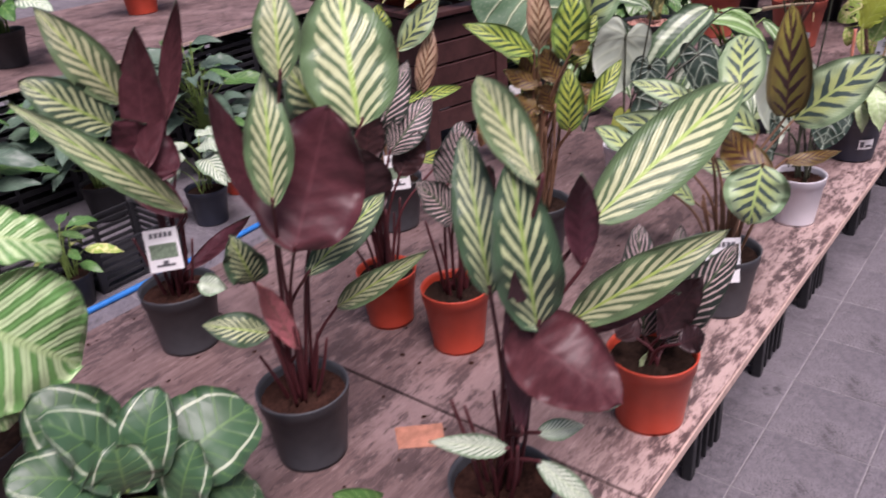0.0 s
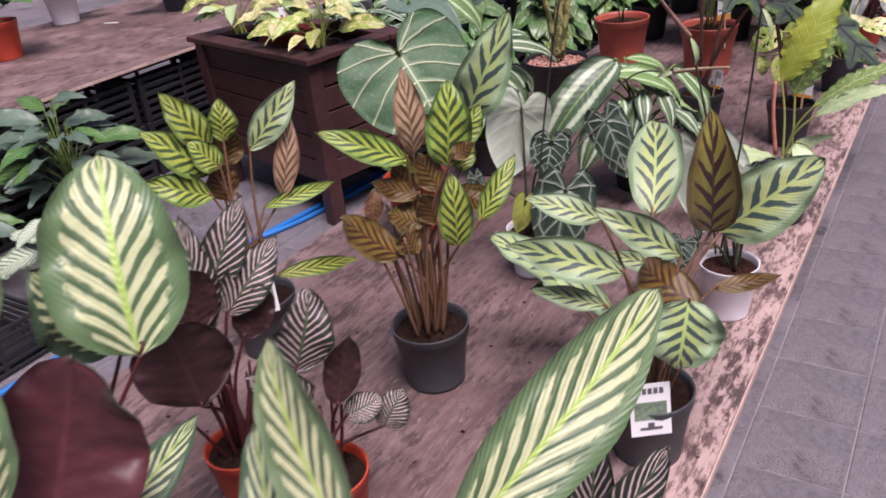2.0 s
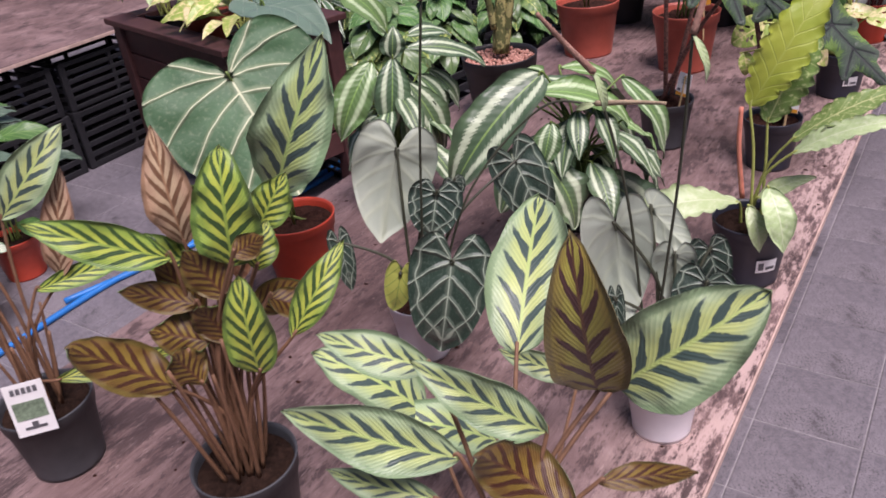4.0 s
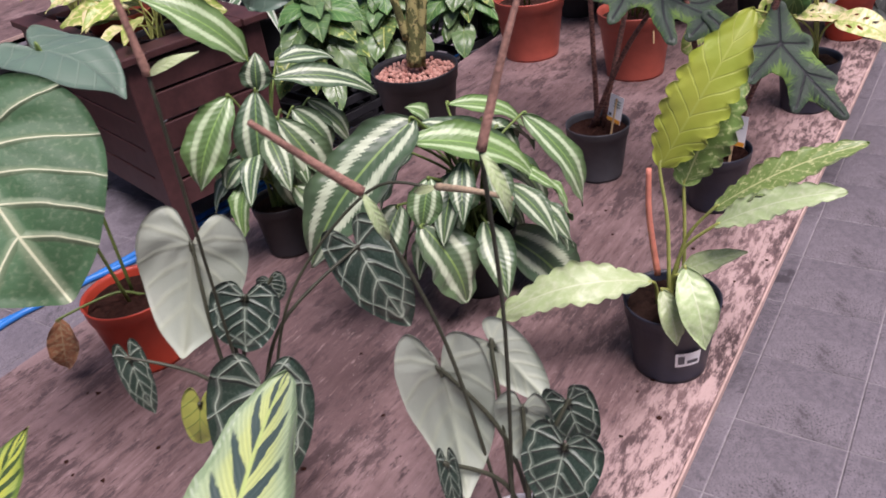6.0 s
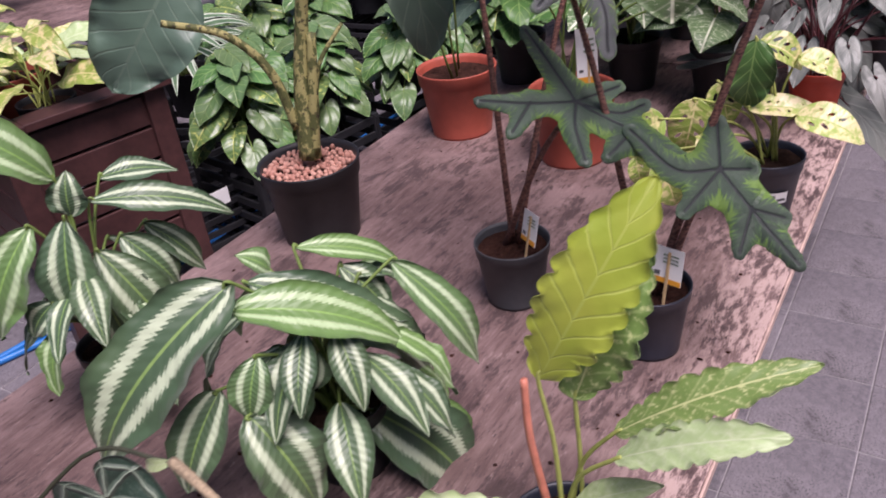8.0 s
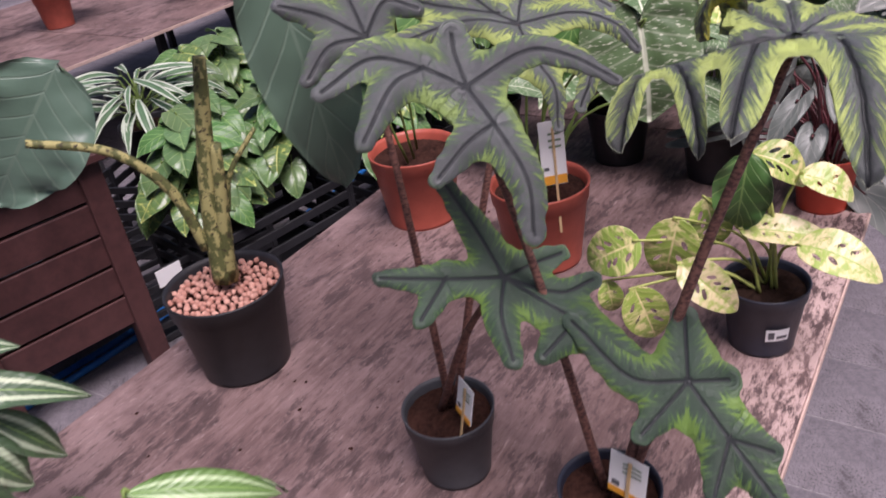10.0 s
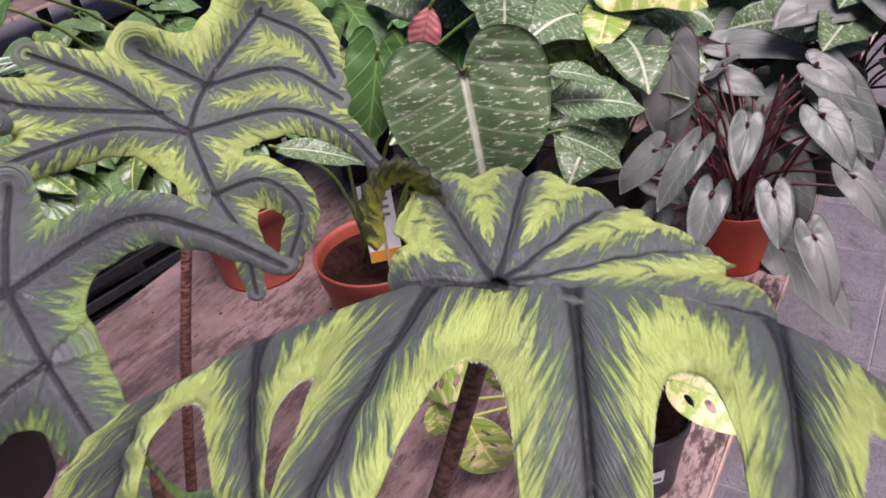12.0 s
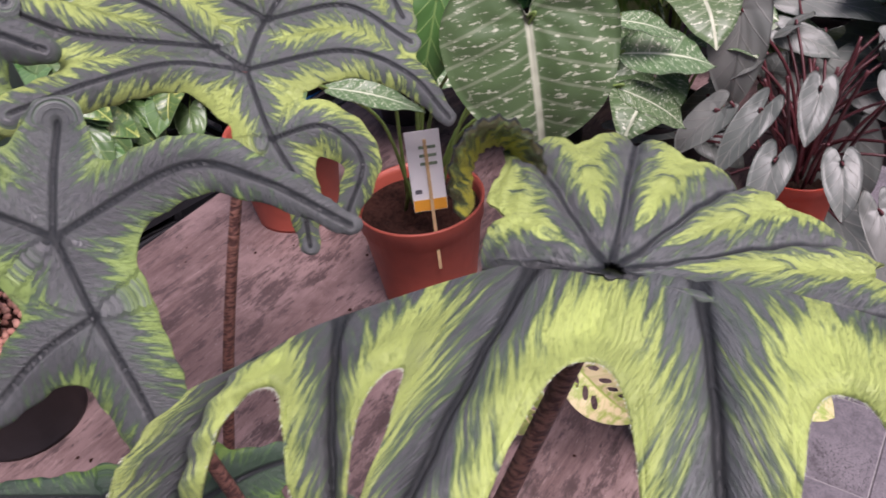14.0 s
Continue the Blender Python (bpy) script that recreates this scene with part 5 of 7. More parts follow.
# peacock plant in the pot with the picture label
leaf(peacock_label, (-0.046, 3.103, 0.938), (-0.048, 3.068, 0.834), 0.111, M_MAK, 'ovate', (0.29, -0.70, 0.65), 0.06)
leaf(peacock_label, (-0.036, 3.130, 0.911), (-0.116, 3.091, 0.993), 0.067, M_MAK, 'ovate', (-0.33, 0.74, -0.59), 0.25)
leaf(peacock_label, (-0.028, 3.167, 0.925), (0.055, 3.206, 0.943), 0.027, M_MAK, 'lance', (-0.23, 0.78, -0.58), 0.06)
leaf(peacock_label, (-0.143, 3.112, 0.954), (-0.298, 3.038, 1.012), 0.065, M_MAK, 'lance', (0.46, -0.69, 0.55), 0.06)
leaf(peacock_label, (-0.078, 3.165, 0.970), (-0.189, 3.112, 1.055), 0.053, M_MAK, 'lance', (0.38, -0.76, 0.53), 0.06)
leaf(peacock_label, (-0.195, 3.153, 1.017), (-0.297, 3.105, 1.059), 0.045, M_MAK, 'lance', (0.48, -0.73, 0.49), 0.06)
leaf(peacock_label, (-0.167, 3.100, 0.898), (-0.270, 3.052, 0.934), 0.034, M_MAK, 'lance', (0.44, -0.67, 0.60), 0.06)
leaf(peacock_label, (-0.142, 3.228, 0.997), (-0.197, 3.404, 1.101), 0.089, M_MAK, 'ovate', (0.37, -0.82, 0.43), 0.06)
leaf(peacock_label, (-0.051, 3.224, 0.986), (-0.036, 3.137, 1.193), 0.074, M_MAK_R, 'ovate', (0.30, -0.83, 0.47), 0.06)
leaf(peacock_label, (-0.044, 3.251, 0.973), (0.083, 3.289, 1.095), 0.101, M_MAK, 'ovate', (0.22, -0.85, 0.48), 0.06)
leaf(peacock_label, (-0.199, 3.503, 0.738), (-0.314, 3.470, 0.776), 0.041, M_MAK, 'lance', (0.35, -0.77, 0.54), 0.06)
leaf(peacock_label, (-0.329, 3.303, 0.776), (-0.420, 3.220, 0.921), 0.087, M_MAK, 'ovate', (0.31, -0.25, 0.92), 0.06)
leaf(peacock_label, (-0.251, 3.347, 0.726), (-0.361, 3.247, 0.813), 0.077, M_MAK, 'ovate', (0.25, -0.25, 0.93), 0.06)

# brown-stemmed plant in the grey pot
leaf(brown_stemmed, (-0.525, 3.130, 1.080), (-0.615, 3.025, 1.158), 0.051, M_LIETZ, 'lance', (0.71, -0.61, 0.37), 0.06)
leaf(brown_stemmed, (-0.529, 3.154, 1.082), (-0.530, 3.153, 1.227), 0.054, M_LIETZ_P, 'lance', (0.67, -0.67, 0.33), 0.06)
leaf(brown_stemmed, (-0.473, 3.168, 1.062), (-0.462, 3.179, 1.202), 0.077, M_LIETZ, 'ovate', (0.62, -0.70, 0.36), 0.06)
leaf(brown_stemmed, (-0.521, 3.296, 1.078), (-0.422, 3.322, 1.281), 0.094, M_MAK, 'lance', (0.58, -0.76, 0.29), 0.06)
leaf(brown_stemmed, (-0.459, 3.153, 0.919), (-0.458, 3.155, 1.050), 0.061, M_LIETZ, 'ovate', (0.59, -0.66, 0.47), 0.06)
leaf(brown_stemmed, (-0.441, 3.201, 0.947), (-0.404, 3.281, 1.048), 0.045, M_LIETZ, 'lance', (0.55, -0.71, 0.44), 0.06)
leaf(brown_stemmed, (-0.516, 3.139, 1.013), (-0.573, 3.081, 1.054), 0.039, M_LIETZ, 'lance', (-0.66, 0.62, -0.43), 0.06)
leaf(brown_stemmed, (-0.536, 3.090, 0.916), (-0.590, 3.007, 1.021), 0.064, M_LIETZ, 'ovate', (-0.68, 0.56, -0.48), 0.06)
leaf(brown_stemmed, (-0.485, 3.156, 1.019), (-0.508, 3.133, 1.095), 0.052, M_LIETZ, 'lance', (-0.63, 0.66, -0.41), 0.06)
leaf(brown_stemmed, (-0.464, 3.191, 1.044), (-0.462, 3.222, 1.095), 0.044, M_LIETZ, 'lance', (0.60, -0.70, 0.40), 0.06)
leaf(brown_stemmed, (-0.533, 3.150, 0.979), (-0.555, 3.128, 1.081), 0.043, M_LIETZ, 'lance', (-0.65, 0.63, -0.42), 0.06)
leaf(brown_stemmed, (-0.456, 3.157, 1.084), (-0.428, 3.185, 1.102), 0.032, M_LIETZ, 'lance', (-0.60, 0.70, -0.39), 0.06)
leaf(brown_stemmed, (-0.516, 3.138, 0.959), (-0.553, 3.088, 0.998), 0.052, M_LIETZ, 'lance', (-0.64, 0.61, -0.46), 0.06)
leaf(brown_stemmed, (-0.509, 3.202, 0.967), (-0.456, 3.256, 0.991), 0.045, M_LIETZ, 'lance', (-0.58, 0.68, -0.45), 0.06)
leaf(brown_stemmed, (-0.538, 3.174, 1.044), (-0.601, 3.110, 1.100), 0.043, M_LIETZ, 'lance', (0.67, -0.63, 0.39), 0.06)
leaf(brown_stemmed, (-0.527, 3.199, 1.082), (-0.542, 3.183, 1.150), 0.051, M_LIETZ, 'lance', (-0.65, 0.68, -0.35), 0.06)
leaf(brown_stemmed, (-0.485, 3.227, 1.076), (-0.454, 3.258, 1.140), 0.051, M_LIETZ, 'lance', (0.59, -0.72, 0.36), 0.06)
leaf(brown_stemmed, (-0.492, 3.149, 0.959), (-0.501, 3.125, 1.027), 0.051, M_LIETZ, 'lance', (-0.62, 0.64, -0.46), 0.06)
leaf(brown_stemmed, (-0.476, 3.208, 0.991), (-0.435, 3.249, 0.958), 0.039, M_LIETZ, 'lance', (-0.57, 0.69, -0.46), 0.06)
leaf(brown_stemmed, (-0.515, 3.111, 0.914), (-0.525, 3.087, 0.975), 0.052, M_LIETZ, 'lance', (-0.63, 0.60, -0.49), 0.06)

# yellow-green plant in the grey pot
leaf(yellow_green, (-0.938, 3.074, 1.029), (-0.978, 2.972, 1.137), 0.077, M_LIETZ, 'lance', (0.83, -0.45, 0.32), 0.06)
leaf(yellow_green, (-0.936, 3.076, 1.070), (-0.969, 3.024, 1.195), 0.066, M_LIETZ, 'lance', (0.83, -0.47, 0.29), 0.06)
leaf(yellow_green, (-0.922, 3.099, 1.083), (-0.917, 3.107, 1.161), 0.056, M_LIETZ, 'lance', (0.81, -0.51, 0.29), 0.06)
leaf(yellow_green, (-0.930, 3.049, 0.989), (-0.980, 2.949, 1.052), 0.064, M_LIETZ, 'lance', (0.83, -0.43, 0.36), 0.06)
leaf(yellow_green, (-0.899, 3.137, 1.052), (-0.840, 3.232, 1.163), 0.064, M_MAK, 'lance', (0.77, -0.56, 0.30), 0.06)
leaf(yellow_green, (-0.876, 3.173, 0.941), (-0.852, 3.213, 1.101), 0.050, M_LIETZ_P, 'lance', (0.75, -0.56, 0.35), 0.06)
leaf(yellow_green, (-0.897, 3.140, 0.931), (-0.816, 3.271, 0.944), 0.034, M_LIETZ, 'lance', (0.73, -0.55, 0.40), 0.06)
leaf(yellow_green, (-0.942, 3.105, 1.025), (-0.925, 3.133, 1.096), 0.058, M_LIETZ, 'lance', (-0.80, 0.51, -0.33), 0.06)
leaf(yellow_green, (-0.863, 3.099, 0.804), (-0.781, 3.271, 0.773), 0.037, M_LIETZ, 'lance', (0.69, -0.53, 0.49), 0.06)
leaf(yellow_green, (-0.916, 3.072, 1.039), (-0.940, 3.032, 1.103), 0.056, M_LIETZ, 'lance', (0.82, -0.47, 0.33), 0.06)
leaf(yellow_green, (-0.931, 3.086, 0.965), (-0.933, 3.081, 1.042), 0.063, M_LIETZ, 'ovate', (-0.80, 0.48, -0.36), 0.06)

# heart-leaved plant in the red pot
leaf(heart_leaved, (-0.785, 3.498, 1.150), (-0.664, 3.480, 0.972), 0.295, M_GLOR, 'heart', (0.72, -0.56, 0.42), 0.05)
leaf(heart_leaved, (-0.880, 3.690, 1.205), (-0.747, 3.714, 1.150), 0.13, M_GREYG, 'heart', (0.05, -0.05, 1.0), 0.10)
leaf(heart_leaved, (-0.996, 3.609, 0.754), (-1.003, 3.584, 0.650), 0.051, M_DRY, 'lance', (0.72, -0.48, 0.50), 0.06)

# veined anthuriums
leaf(anthurium, (-0.435, 3.551, 0.859), (-0.451, 3.509, 0.690), 0.133, M_CLAR, 'heart', (0.51, -0.60, 0.62), 0.06)
leaf(anthurium, (-0.491, 3.609, 0.941), (-0.499, 3.588, 0.860), 0.089, M_CLAR, 'heart', (0.56, -0.65, 0.51), 0.06)
leaf(anthurium, (-0.555, 3.604, 1.009), (-0.578, 3.556, 0.862), 0.138, M_CLAR, 'heart', (-0.61, 0.63, -0.48), 0.06)
leaf(anthurium, (-0.427, 3.761, 0.941), (-0.377, 3.781, 0.797), 0.096, M_CLAR, 'heart', (0.44, -0.74, 0.50), 0.06)
leaf(anthurium, (-0.509, 3.510, 0.840), (-0.525, 3.496, 0.765), 0.048, M_YELL, 'heart', (0.57, -0.57, 0.59), 0.06)
leaf(anthurium, (-0.629, 3.509, 0.873), (-0.610, 3.500, 0.783), 0.040, M_CLAR, 'heart', (0.63, -0.55, 0.55), 0.06)
leaf(anthurium, (-0.480, 3.646, 0.947), (-0.477, 3.648, 0.912), 0.038, M_CLAR, 'heart', (0.54, -0.69, 0.48), 0.06)
leaf(anthurium_pale, (-0.170, 3.572, 0.968), (-0.150, 3.562, 0.812), 0.098, M_CLAR, 'heart', (-0.32, 0.74, -0.60), 0.06)
leaf(anthurium_pale, (-0.050, 3.600, 0.886), (-0.059, 3.575, 0.804), 0.083, M_CLAR, 'heart', (0.21, -0.74, 0.64), 0.06)
leaf(anthurium_pale, (-0.054, 3.619, 0.929), (-0.036, 3.626, 0.855), 0.054, M_CLAR, 'heart', (0.20, -0.78, 0.60), 0.06)
leaf(anthurium_pale, (-0.157, 3.541, 0.868), (-0.147, 3.534, 0.794), 0.023, M_CLAR, 'heart', (0.30, -0.69, 0.66), 0.06)
leaf(anthurium_pale, (-0.173, 3.515, 0.801), (-0.176, 3.492, 0.750), 0.063, M_CLAR, 'heart', (0.32, -0.64, 0.70), 0.06)
leaf(anthurium_pale, (-0.139, 3.622, 0.973), (-0.080, 3.632, 0.907), 0.057, M_CLAR, 'heart', (-0.26, 0.79, -0.56), 0.06)
leaf(anthurium_pale, (-0.095, 3.600, 0.920), (-0.098, 3.598, 0.845), 0.060, M_CLAR, 'heart', (-0.29, 0.74, -0.61), 0.06)
flower(anthurium_pale, [(-0.120, 3.598, 0.745), (-0.085, 3.565, 1.05), (-0.066, 3.527, 1.250)], [(-0.066, 3.527, 1.250), (-0.055, 3.545, 1.308), (-0.042, 3.562, 1.362)], 0.0041, M_SPIKE, (0.020, 0.004, -0.055))
flower(anthurium_pale, [(-0.128, 3.594, 0.745), (-0.150, 3.56, 1.02), (-0.178, 3.517, 1.201)], [(-0.178, 3.517, 1.201), (-0.198, 3.488, 1.240), (-0.218, 3.456, 1.284)], 0.0048, M_SPIKE, (0.012, 0.010, -0.055))
flower(anthurium, [(-0.530, 3.590, 0.740), (-0.475, 3.560, 1.05), (-0.423, 3.530, 1.272)], [(-0.423, 3.530, 1.272), (-0.428, 3.528, 1.330), (-0.434, 3.526, 1.400)], 0.0045, M_SPIKE, (0.045, 0.025, 0.018))
flower(anthurium, [(-0.510, 3.610, 0.740), (-0.455, 3.655, 0.93), (-0.360, 3.730, 1.055), (-0.274, 3.753, 1.065)], [(-0.274, 3.753, 1.065), (-0.214, 3.735, 1.080), (-0.154, 3.716, 1.092)], 0.0048, M_SPIKE_T, (-0.035, -0.005, -0.012))

# silver-striped plants
leaf(silver_stripe, (-0.501, 4.029, 1.003), (-0.630, 3.838, 0.809), 0.117, M_SILV, 'ovate', (0.40, -0.23, 0.89), 0.12)
leaf(silver_stripe, (-0.510, 4.020, 0.966), (-0.362, 4.174, 0.866), 0.073, M_SILV, 'ovate', (0.34, -0.32, 0.88), 0.12)
leaf(silver_stripe, (-0.523, 4.064, 0.976), (-0.367, 4.255, 0.745), 0.078, M_SILV, 'ovate', (0.32, -0.33, 0.89), 0.12)
leaf(silver_stripe, (-0.533, 4.169, 0.964), (-0.440, 4.295, 0.890), 0.040, M_SILV, 'lance', (0.34, -0.37, 0.87), 0.12)
leaf(silver_stripe, (-0.420, 4.229, 0.935), (-0.324, 4.300, 0.730), 0.065, M_SILV, 'lance', (0.27, -0.37, 0.89), 0.12)
leaf(silver_stripe, (-0.482, 4.020, 0.905), (-0.489, 3.984, 0.820), 0.059, M_SILV, 'lance', (0.35, -0.27, 0.90), 0.12)
leaf(silver_stripe, (-0.520, 3.981, 0.868), (-0.545, 3.897, 0.748), 0.072, M_SILV, 'ovate', (0.36, -0.22, 0.91), 0.12)
leaf(silver_stripe, (-0.487, 3.986, 0.833), (-0.417, 4.001, 0.682), 0.100, M_SILV, 'ovate', (0.32, -0.24, 0.92), 0.12)
leaf(silver_stripe, (-0.425, 4.137, 0.739), (-0.319, 4.219, 0.554), 0.120, M_SILV, 'ovate', (0.25, -0.30, 0.92), 0.12)
leaf(silver_stripe, (-0.454, 4.092, 0.869), (-0.460, 4.072, 0.811), 0.050, M_SILV, 'lance', (0.33, -0.30, 0.90), 0.12)
leaf(silver_stripe, (-0.478, 4.053, 0.872), (-0.456, 4.062, 0.811), 0.042, M_SILV, 'lance', (0.33, -0.29, 0.90), 0.12)
leaf(silver_stripe, (-0.462, 4.156, 0.799), (-0.413, 4.207, 0.712), 0.050, M_SILV, 'lance', (0.29, -0.32, 0.90), 0.12)
leaf(silver_stripe, (-0.390, 4.231, 0.701), (-0.357, 4.266, 0.566), 0.054, M_SILV, 'lance', (0.24, -0.32, 0.92), 0.12)
leaf(silver_stripe, (-0.551, 4.136, 0.943), (-0.569, 4.103, 0.985), 0.046, M_SILV, 'lance', (0.39, -0.32, 0.86), 0.12)
leaf(silver_stripe, (-0.488, 4.202, 0.927), (-0.424, 4.225, 0.842), 0.064, M_SILV, 'lance', (0.32, -0.36, 0.88), 0.12)
leaf(silver_stripe_small, (-0.926, 4.101, 1.036), (-1.005, 3.972, 1.200), 0.083, M_SILV, 'lance', (0.49, -0.36, 0.79), 0.12)
leaf(silver_stripe_small, (-0.904, 4.081, 0.988), (-0.910, 4.042, 0.808), 0.085, M_SILV, 'lance', (0.43, -0.34, 0.84), 0.12)
leaf(silver_stripe_small, (-0.935, 4.043, 0.988), (-0.989, 3.944, 0.823), 0.092, M_SILV, 'lance', (0.45, -0.32, 0.83), 0.12)
leaf(silver_stripe_small, (-0.888, 4.100, 0.924), (-0.832, 4.153, 0.723), 0.094, M_SILV, 'lance', (0.40, -0.36, 0.85), 0.12)
leaf(silver_stripe_small, (-0.924, 4.104, 0.975), (-0.916, 4.113, 1.046), 0.062, M_SILV, 'lance', (0.45, -0.37, 0.81), 0.12)
leaf(silver_stripe_small, (-0.905, 4.127, 0.992), (-0.772, 4.289, 0.925), 0.054, M_SILV, 'lance', (0.40, -0.40, 0.82), 0.12)
leaf(silver_stripe_small, (-0.923, 4.168, 1.010), (-0.856, 4.266, 0.995), 0.048, M_SILV, 'lance', (0.42, -0.41, 0.81), 0.12)
leaf(silver_stripe_small, (-0.889, 4.147, 0.925), (-0.845, 4.201, 0.797), 0.073, M_SILV, 'lance', (0.40, -0.37, 0.84), 0.12)
leaf(silver_stripe_small, (-0.889, 4.194, 0.923), (-0.839, 4.255, 0.808), 0.052, M_SILV, 'lance', (0.39, -0.39, 0.83), 0.12)
leaf(silver_stripe_small, (-0.889, 4.083, 0.876), (-0.878, 4.096, 0.717), 0.070, M_SILV, 'lance', (0.40, -0.34, 0.85), 0.12)
leaf(silver_stripe_small, (-0.923, 4.025, 0.865), (-0.955, 3.986, 0.815), 0.054, M_SILV, 'lance', (0.43, -0.32, 0.85), 0.12)

# saw-edged philodendron in the navy pot
leaf(saw_leaf, (-0.112, 4.053, 0.967), (-0.020, 4.113, 1.174), 0.084, M_LIME, 'saw', (0.24, -0.88, 0.42), 0.06)
leaf(saw_leaf, (-0.086, 4.082, 0.930), (-0.033, 4.130, 1.115), 0.078, M_VARG, 'saw', (0.22, -0.87, 0.45), 0.06)
leaf(saw_leaf, (-0.112, 4.032, 0.788), (-0.314, 3.907, 0.760), 0.064, M_PALE, 'saw', (0.19, -0.38, 0.90), 0.15)
leaf(saw_leaf, (-0.042, 4.075, 0.903), (0.127, 4.127, 1.015), 0.047, M_VARG, 'saw', (0.07, -0.49, 0.87), 0.06)
leaf(saw_leaf, (-0.034, 4.056, 0.888), (0.116, 4.071, 0.972), 0.043, M_PALE, 'saw', (0.07, -0.47, 0.88), 0.06)
leaf(saw_leaf, (-0.089, 4.008, 0.798), (-0.054, 3.987, 0.716), 0.036, M_PALE, 'lance', (0.12, -0.40, 0.91), 0.15)
leaf(saw_leaf, (-0.063, 4.026, 0.832), (-0.012, 3.979, 0.729), 0.056, M_PALE, 'lance', (0.11, -0.41, 0.91), 0.15)
leaf(saw_leaf, (-0.086, 4.061, 0.787), (0.003, 4.089, 0.838), 0.037, M_PALE, 'lance', (0.11, -0.43, 0.89), 0.06)
stalk(saw_leaf, 'stake', [(-0.111, 4.054, 0.787), (-0.124, 4.049, 0.890), (-0.126, 4.049, 0.966)], 0.005, 0.004, M_SALMON)

# spotted-stem plant in the gravel pot
stalk(spotted_stem, 'trunk', [(-0.966, 4.686, 0.808), (-0.958, 4.699, 0.971), (-0.931, 4.742, 1.216)], 0.026, 0.011, M_SPOT)
stalk(spotted_stem, 'branch', [(-0.954, 4.687, 0.817), (-0.934, 4.700, 0.953), (-0.923, 4.717, 1.074)], 0.014, 0.01, M_SPOT)
stalk(spotted_stem, 'branch', [(-0.975, 4.673, 0.881), (-0.990, 4.649, 1.009), (-1.028, 4.590, 1.101), (-1.088, 4.496, 1.150)], 0.011, 0.007, M_SPOT)
stalk(spotted_stem, 'branch', [(-0.945, 4.718, 0.940), (-0.932, 4.739, 1.009), (-0.900, 4.789, 1.074)], 0.006, 0.004, M_SPOT)
leaf(terra_plant, (-0.668, 4.674, 1.421), (-0.602, 4.671, 1.051), 0.140, M_GREYG, 'ovate', (0.70, -0.64, 0.31), 0.05)
leaf(terra_plant, (-0.912, 4.636, 1.434), (-0.833, 4.719, 1.330), 0.130, M_GREYG, 'ovate', (0.53, -0.37, 0.76), 0.06)
leaf(terra_plant, (-0.598, 4.821, 1.366), (-0.701, 4.712, 1.305), 0.079, M_GREEN, 'ovate', (0.44, -0.45, 0.78), 0.06)

# variegated climber in the black pot
holed(holed_climber, (-0.292, 5.018, 0.838), (-0.389, 4.999, 0.779), 0.088, M_CREAM_G, (0.34, -0.76, 0.56), 6, 1)
holed(holed_climber, (-0.238, 5.050, 0.874), (-0.260, 5.045, 0.741), 0.091, M_CREAM_G, (0.27, -0.78, 0.56), 4, 2)
holed(holed_climber, (-0.225, 5.022, 0.806), (-0.124, 5.021, 0.731), 0.071, M_CREAM, (0.22, -0.77, 0.59), 7, 3)
holed(holed_climber, (-0.292, 4.988, 0.760), (-0.252, 4.996, 0.650), 0.080, M_CREAM_G, (0.28, -0.73, 0.62), 5, 4)
holed(holed_climber, (-0.144, 5.119, 0.973), (-0.056, 5.137, 0.927), 0.070, M_CREAM_G, (0.10, -0.51, 0.86), 6, 5)
holed(holed_climber, (-0.068, 5.114, 0.949), (0.016, 5.131, 0.914), 0.057, M_CREAM, (0.06, -0.50, 0.86), 4, 6)
holed(holed_climber, (-0.144, 5.078, 0.854), (0.002, 5.108, 0.848), 0.057, M_CREAM, (0.08, -0.47, 0.88), 7, 7)
holed(holed_climber, (-0.053, 5.066, 0.851), (0.075, 5.061, 0.824), 0.079, M_CREAM, (0.05, -0.47, 0.88), 5, 8)
holed(holed_climber, (-0.205, 5.087, 0.899), (-0.181, 5.091, 0.803), 0.071, M_CREAM_G, (0.23, -0.82, 0.53), 6, 9)
leaf(holed_climber, (-0.139, 5.080, 0.993), (-0.152, 5.077, 0.848), 0.092, M_GREEN, 'ovate', (0.20, -0.84, 0.50), 0.08)
holed(holed_climber, (-0.346, 4.998, 0.756), (-0.334, 5.000, 0.686), 0.045, M_CREAM_G, (0.33, -0.73, 0.60), 4, 10)

# speckled monstera behind
leaf(speckled_monstera, (-0.348, 5.172, 1.161), (-0.320, 5.154, 0.990), 0.207, M_SPECK, 'heart', (0.46, -0.76, 0.46), 0.06)
leaf(speckled_monstera, (-0.451, 5.144, 1.185), (-0.467, 5.110, 1.069), 0.077, M_GREEN, 'heart', (0.58, -0.71, 0.40), 0.06)
leaf(speckled_monstera, (-0.317, 5.344, 1.045), (-0.197, 5.441, 1.014), 0.081, M_SPECK, 'lance', (0.19, -0.50, 0.84), 0.06)
leaf(speckled_monstera, (-0.307, 5.326, 1.008), (-0.211, 5.386, 0.938), 0.049, M_SPECK, 'lance', (0.19, -0.47, 0.86), 0.06)
leaf(speckled_monstera, (-0.585, 5.061, 1.077), (-0.475, 5.129, 1.038), 0.044, M_SPECK, 'lance', (0.37, -0.38, 0.85), 0.06)
leaf(speckled_monstera, (-0.335, 5.274, 1.227), (-0.331, 5.253, 1.152), 0.078, M_SPECK, 'heart', (0.45, -0.83, 0.33), 0.06)
leaf(speckled_monstera, (-0.422, 5.233, 1.217), (-0.437, 5.211, 1.149), 0.043, M_PINK, 'lance', (0.53, -0.78, 0.33), 0.06)
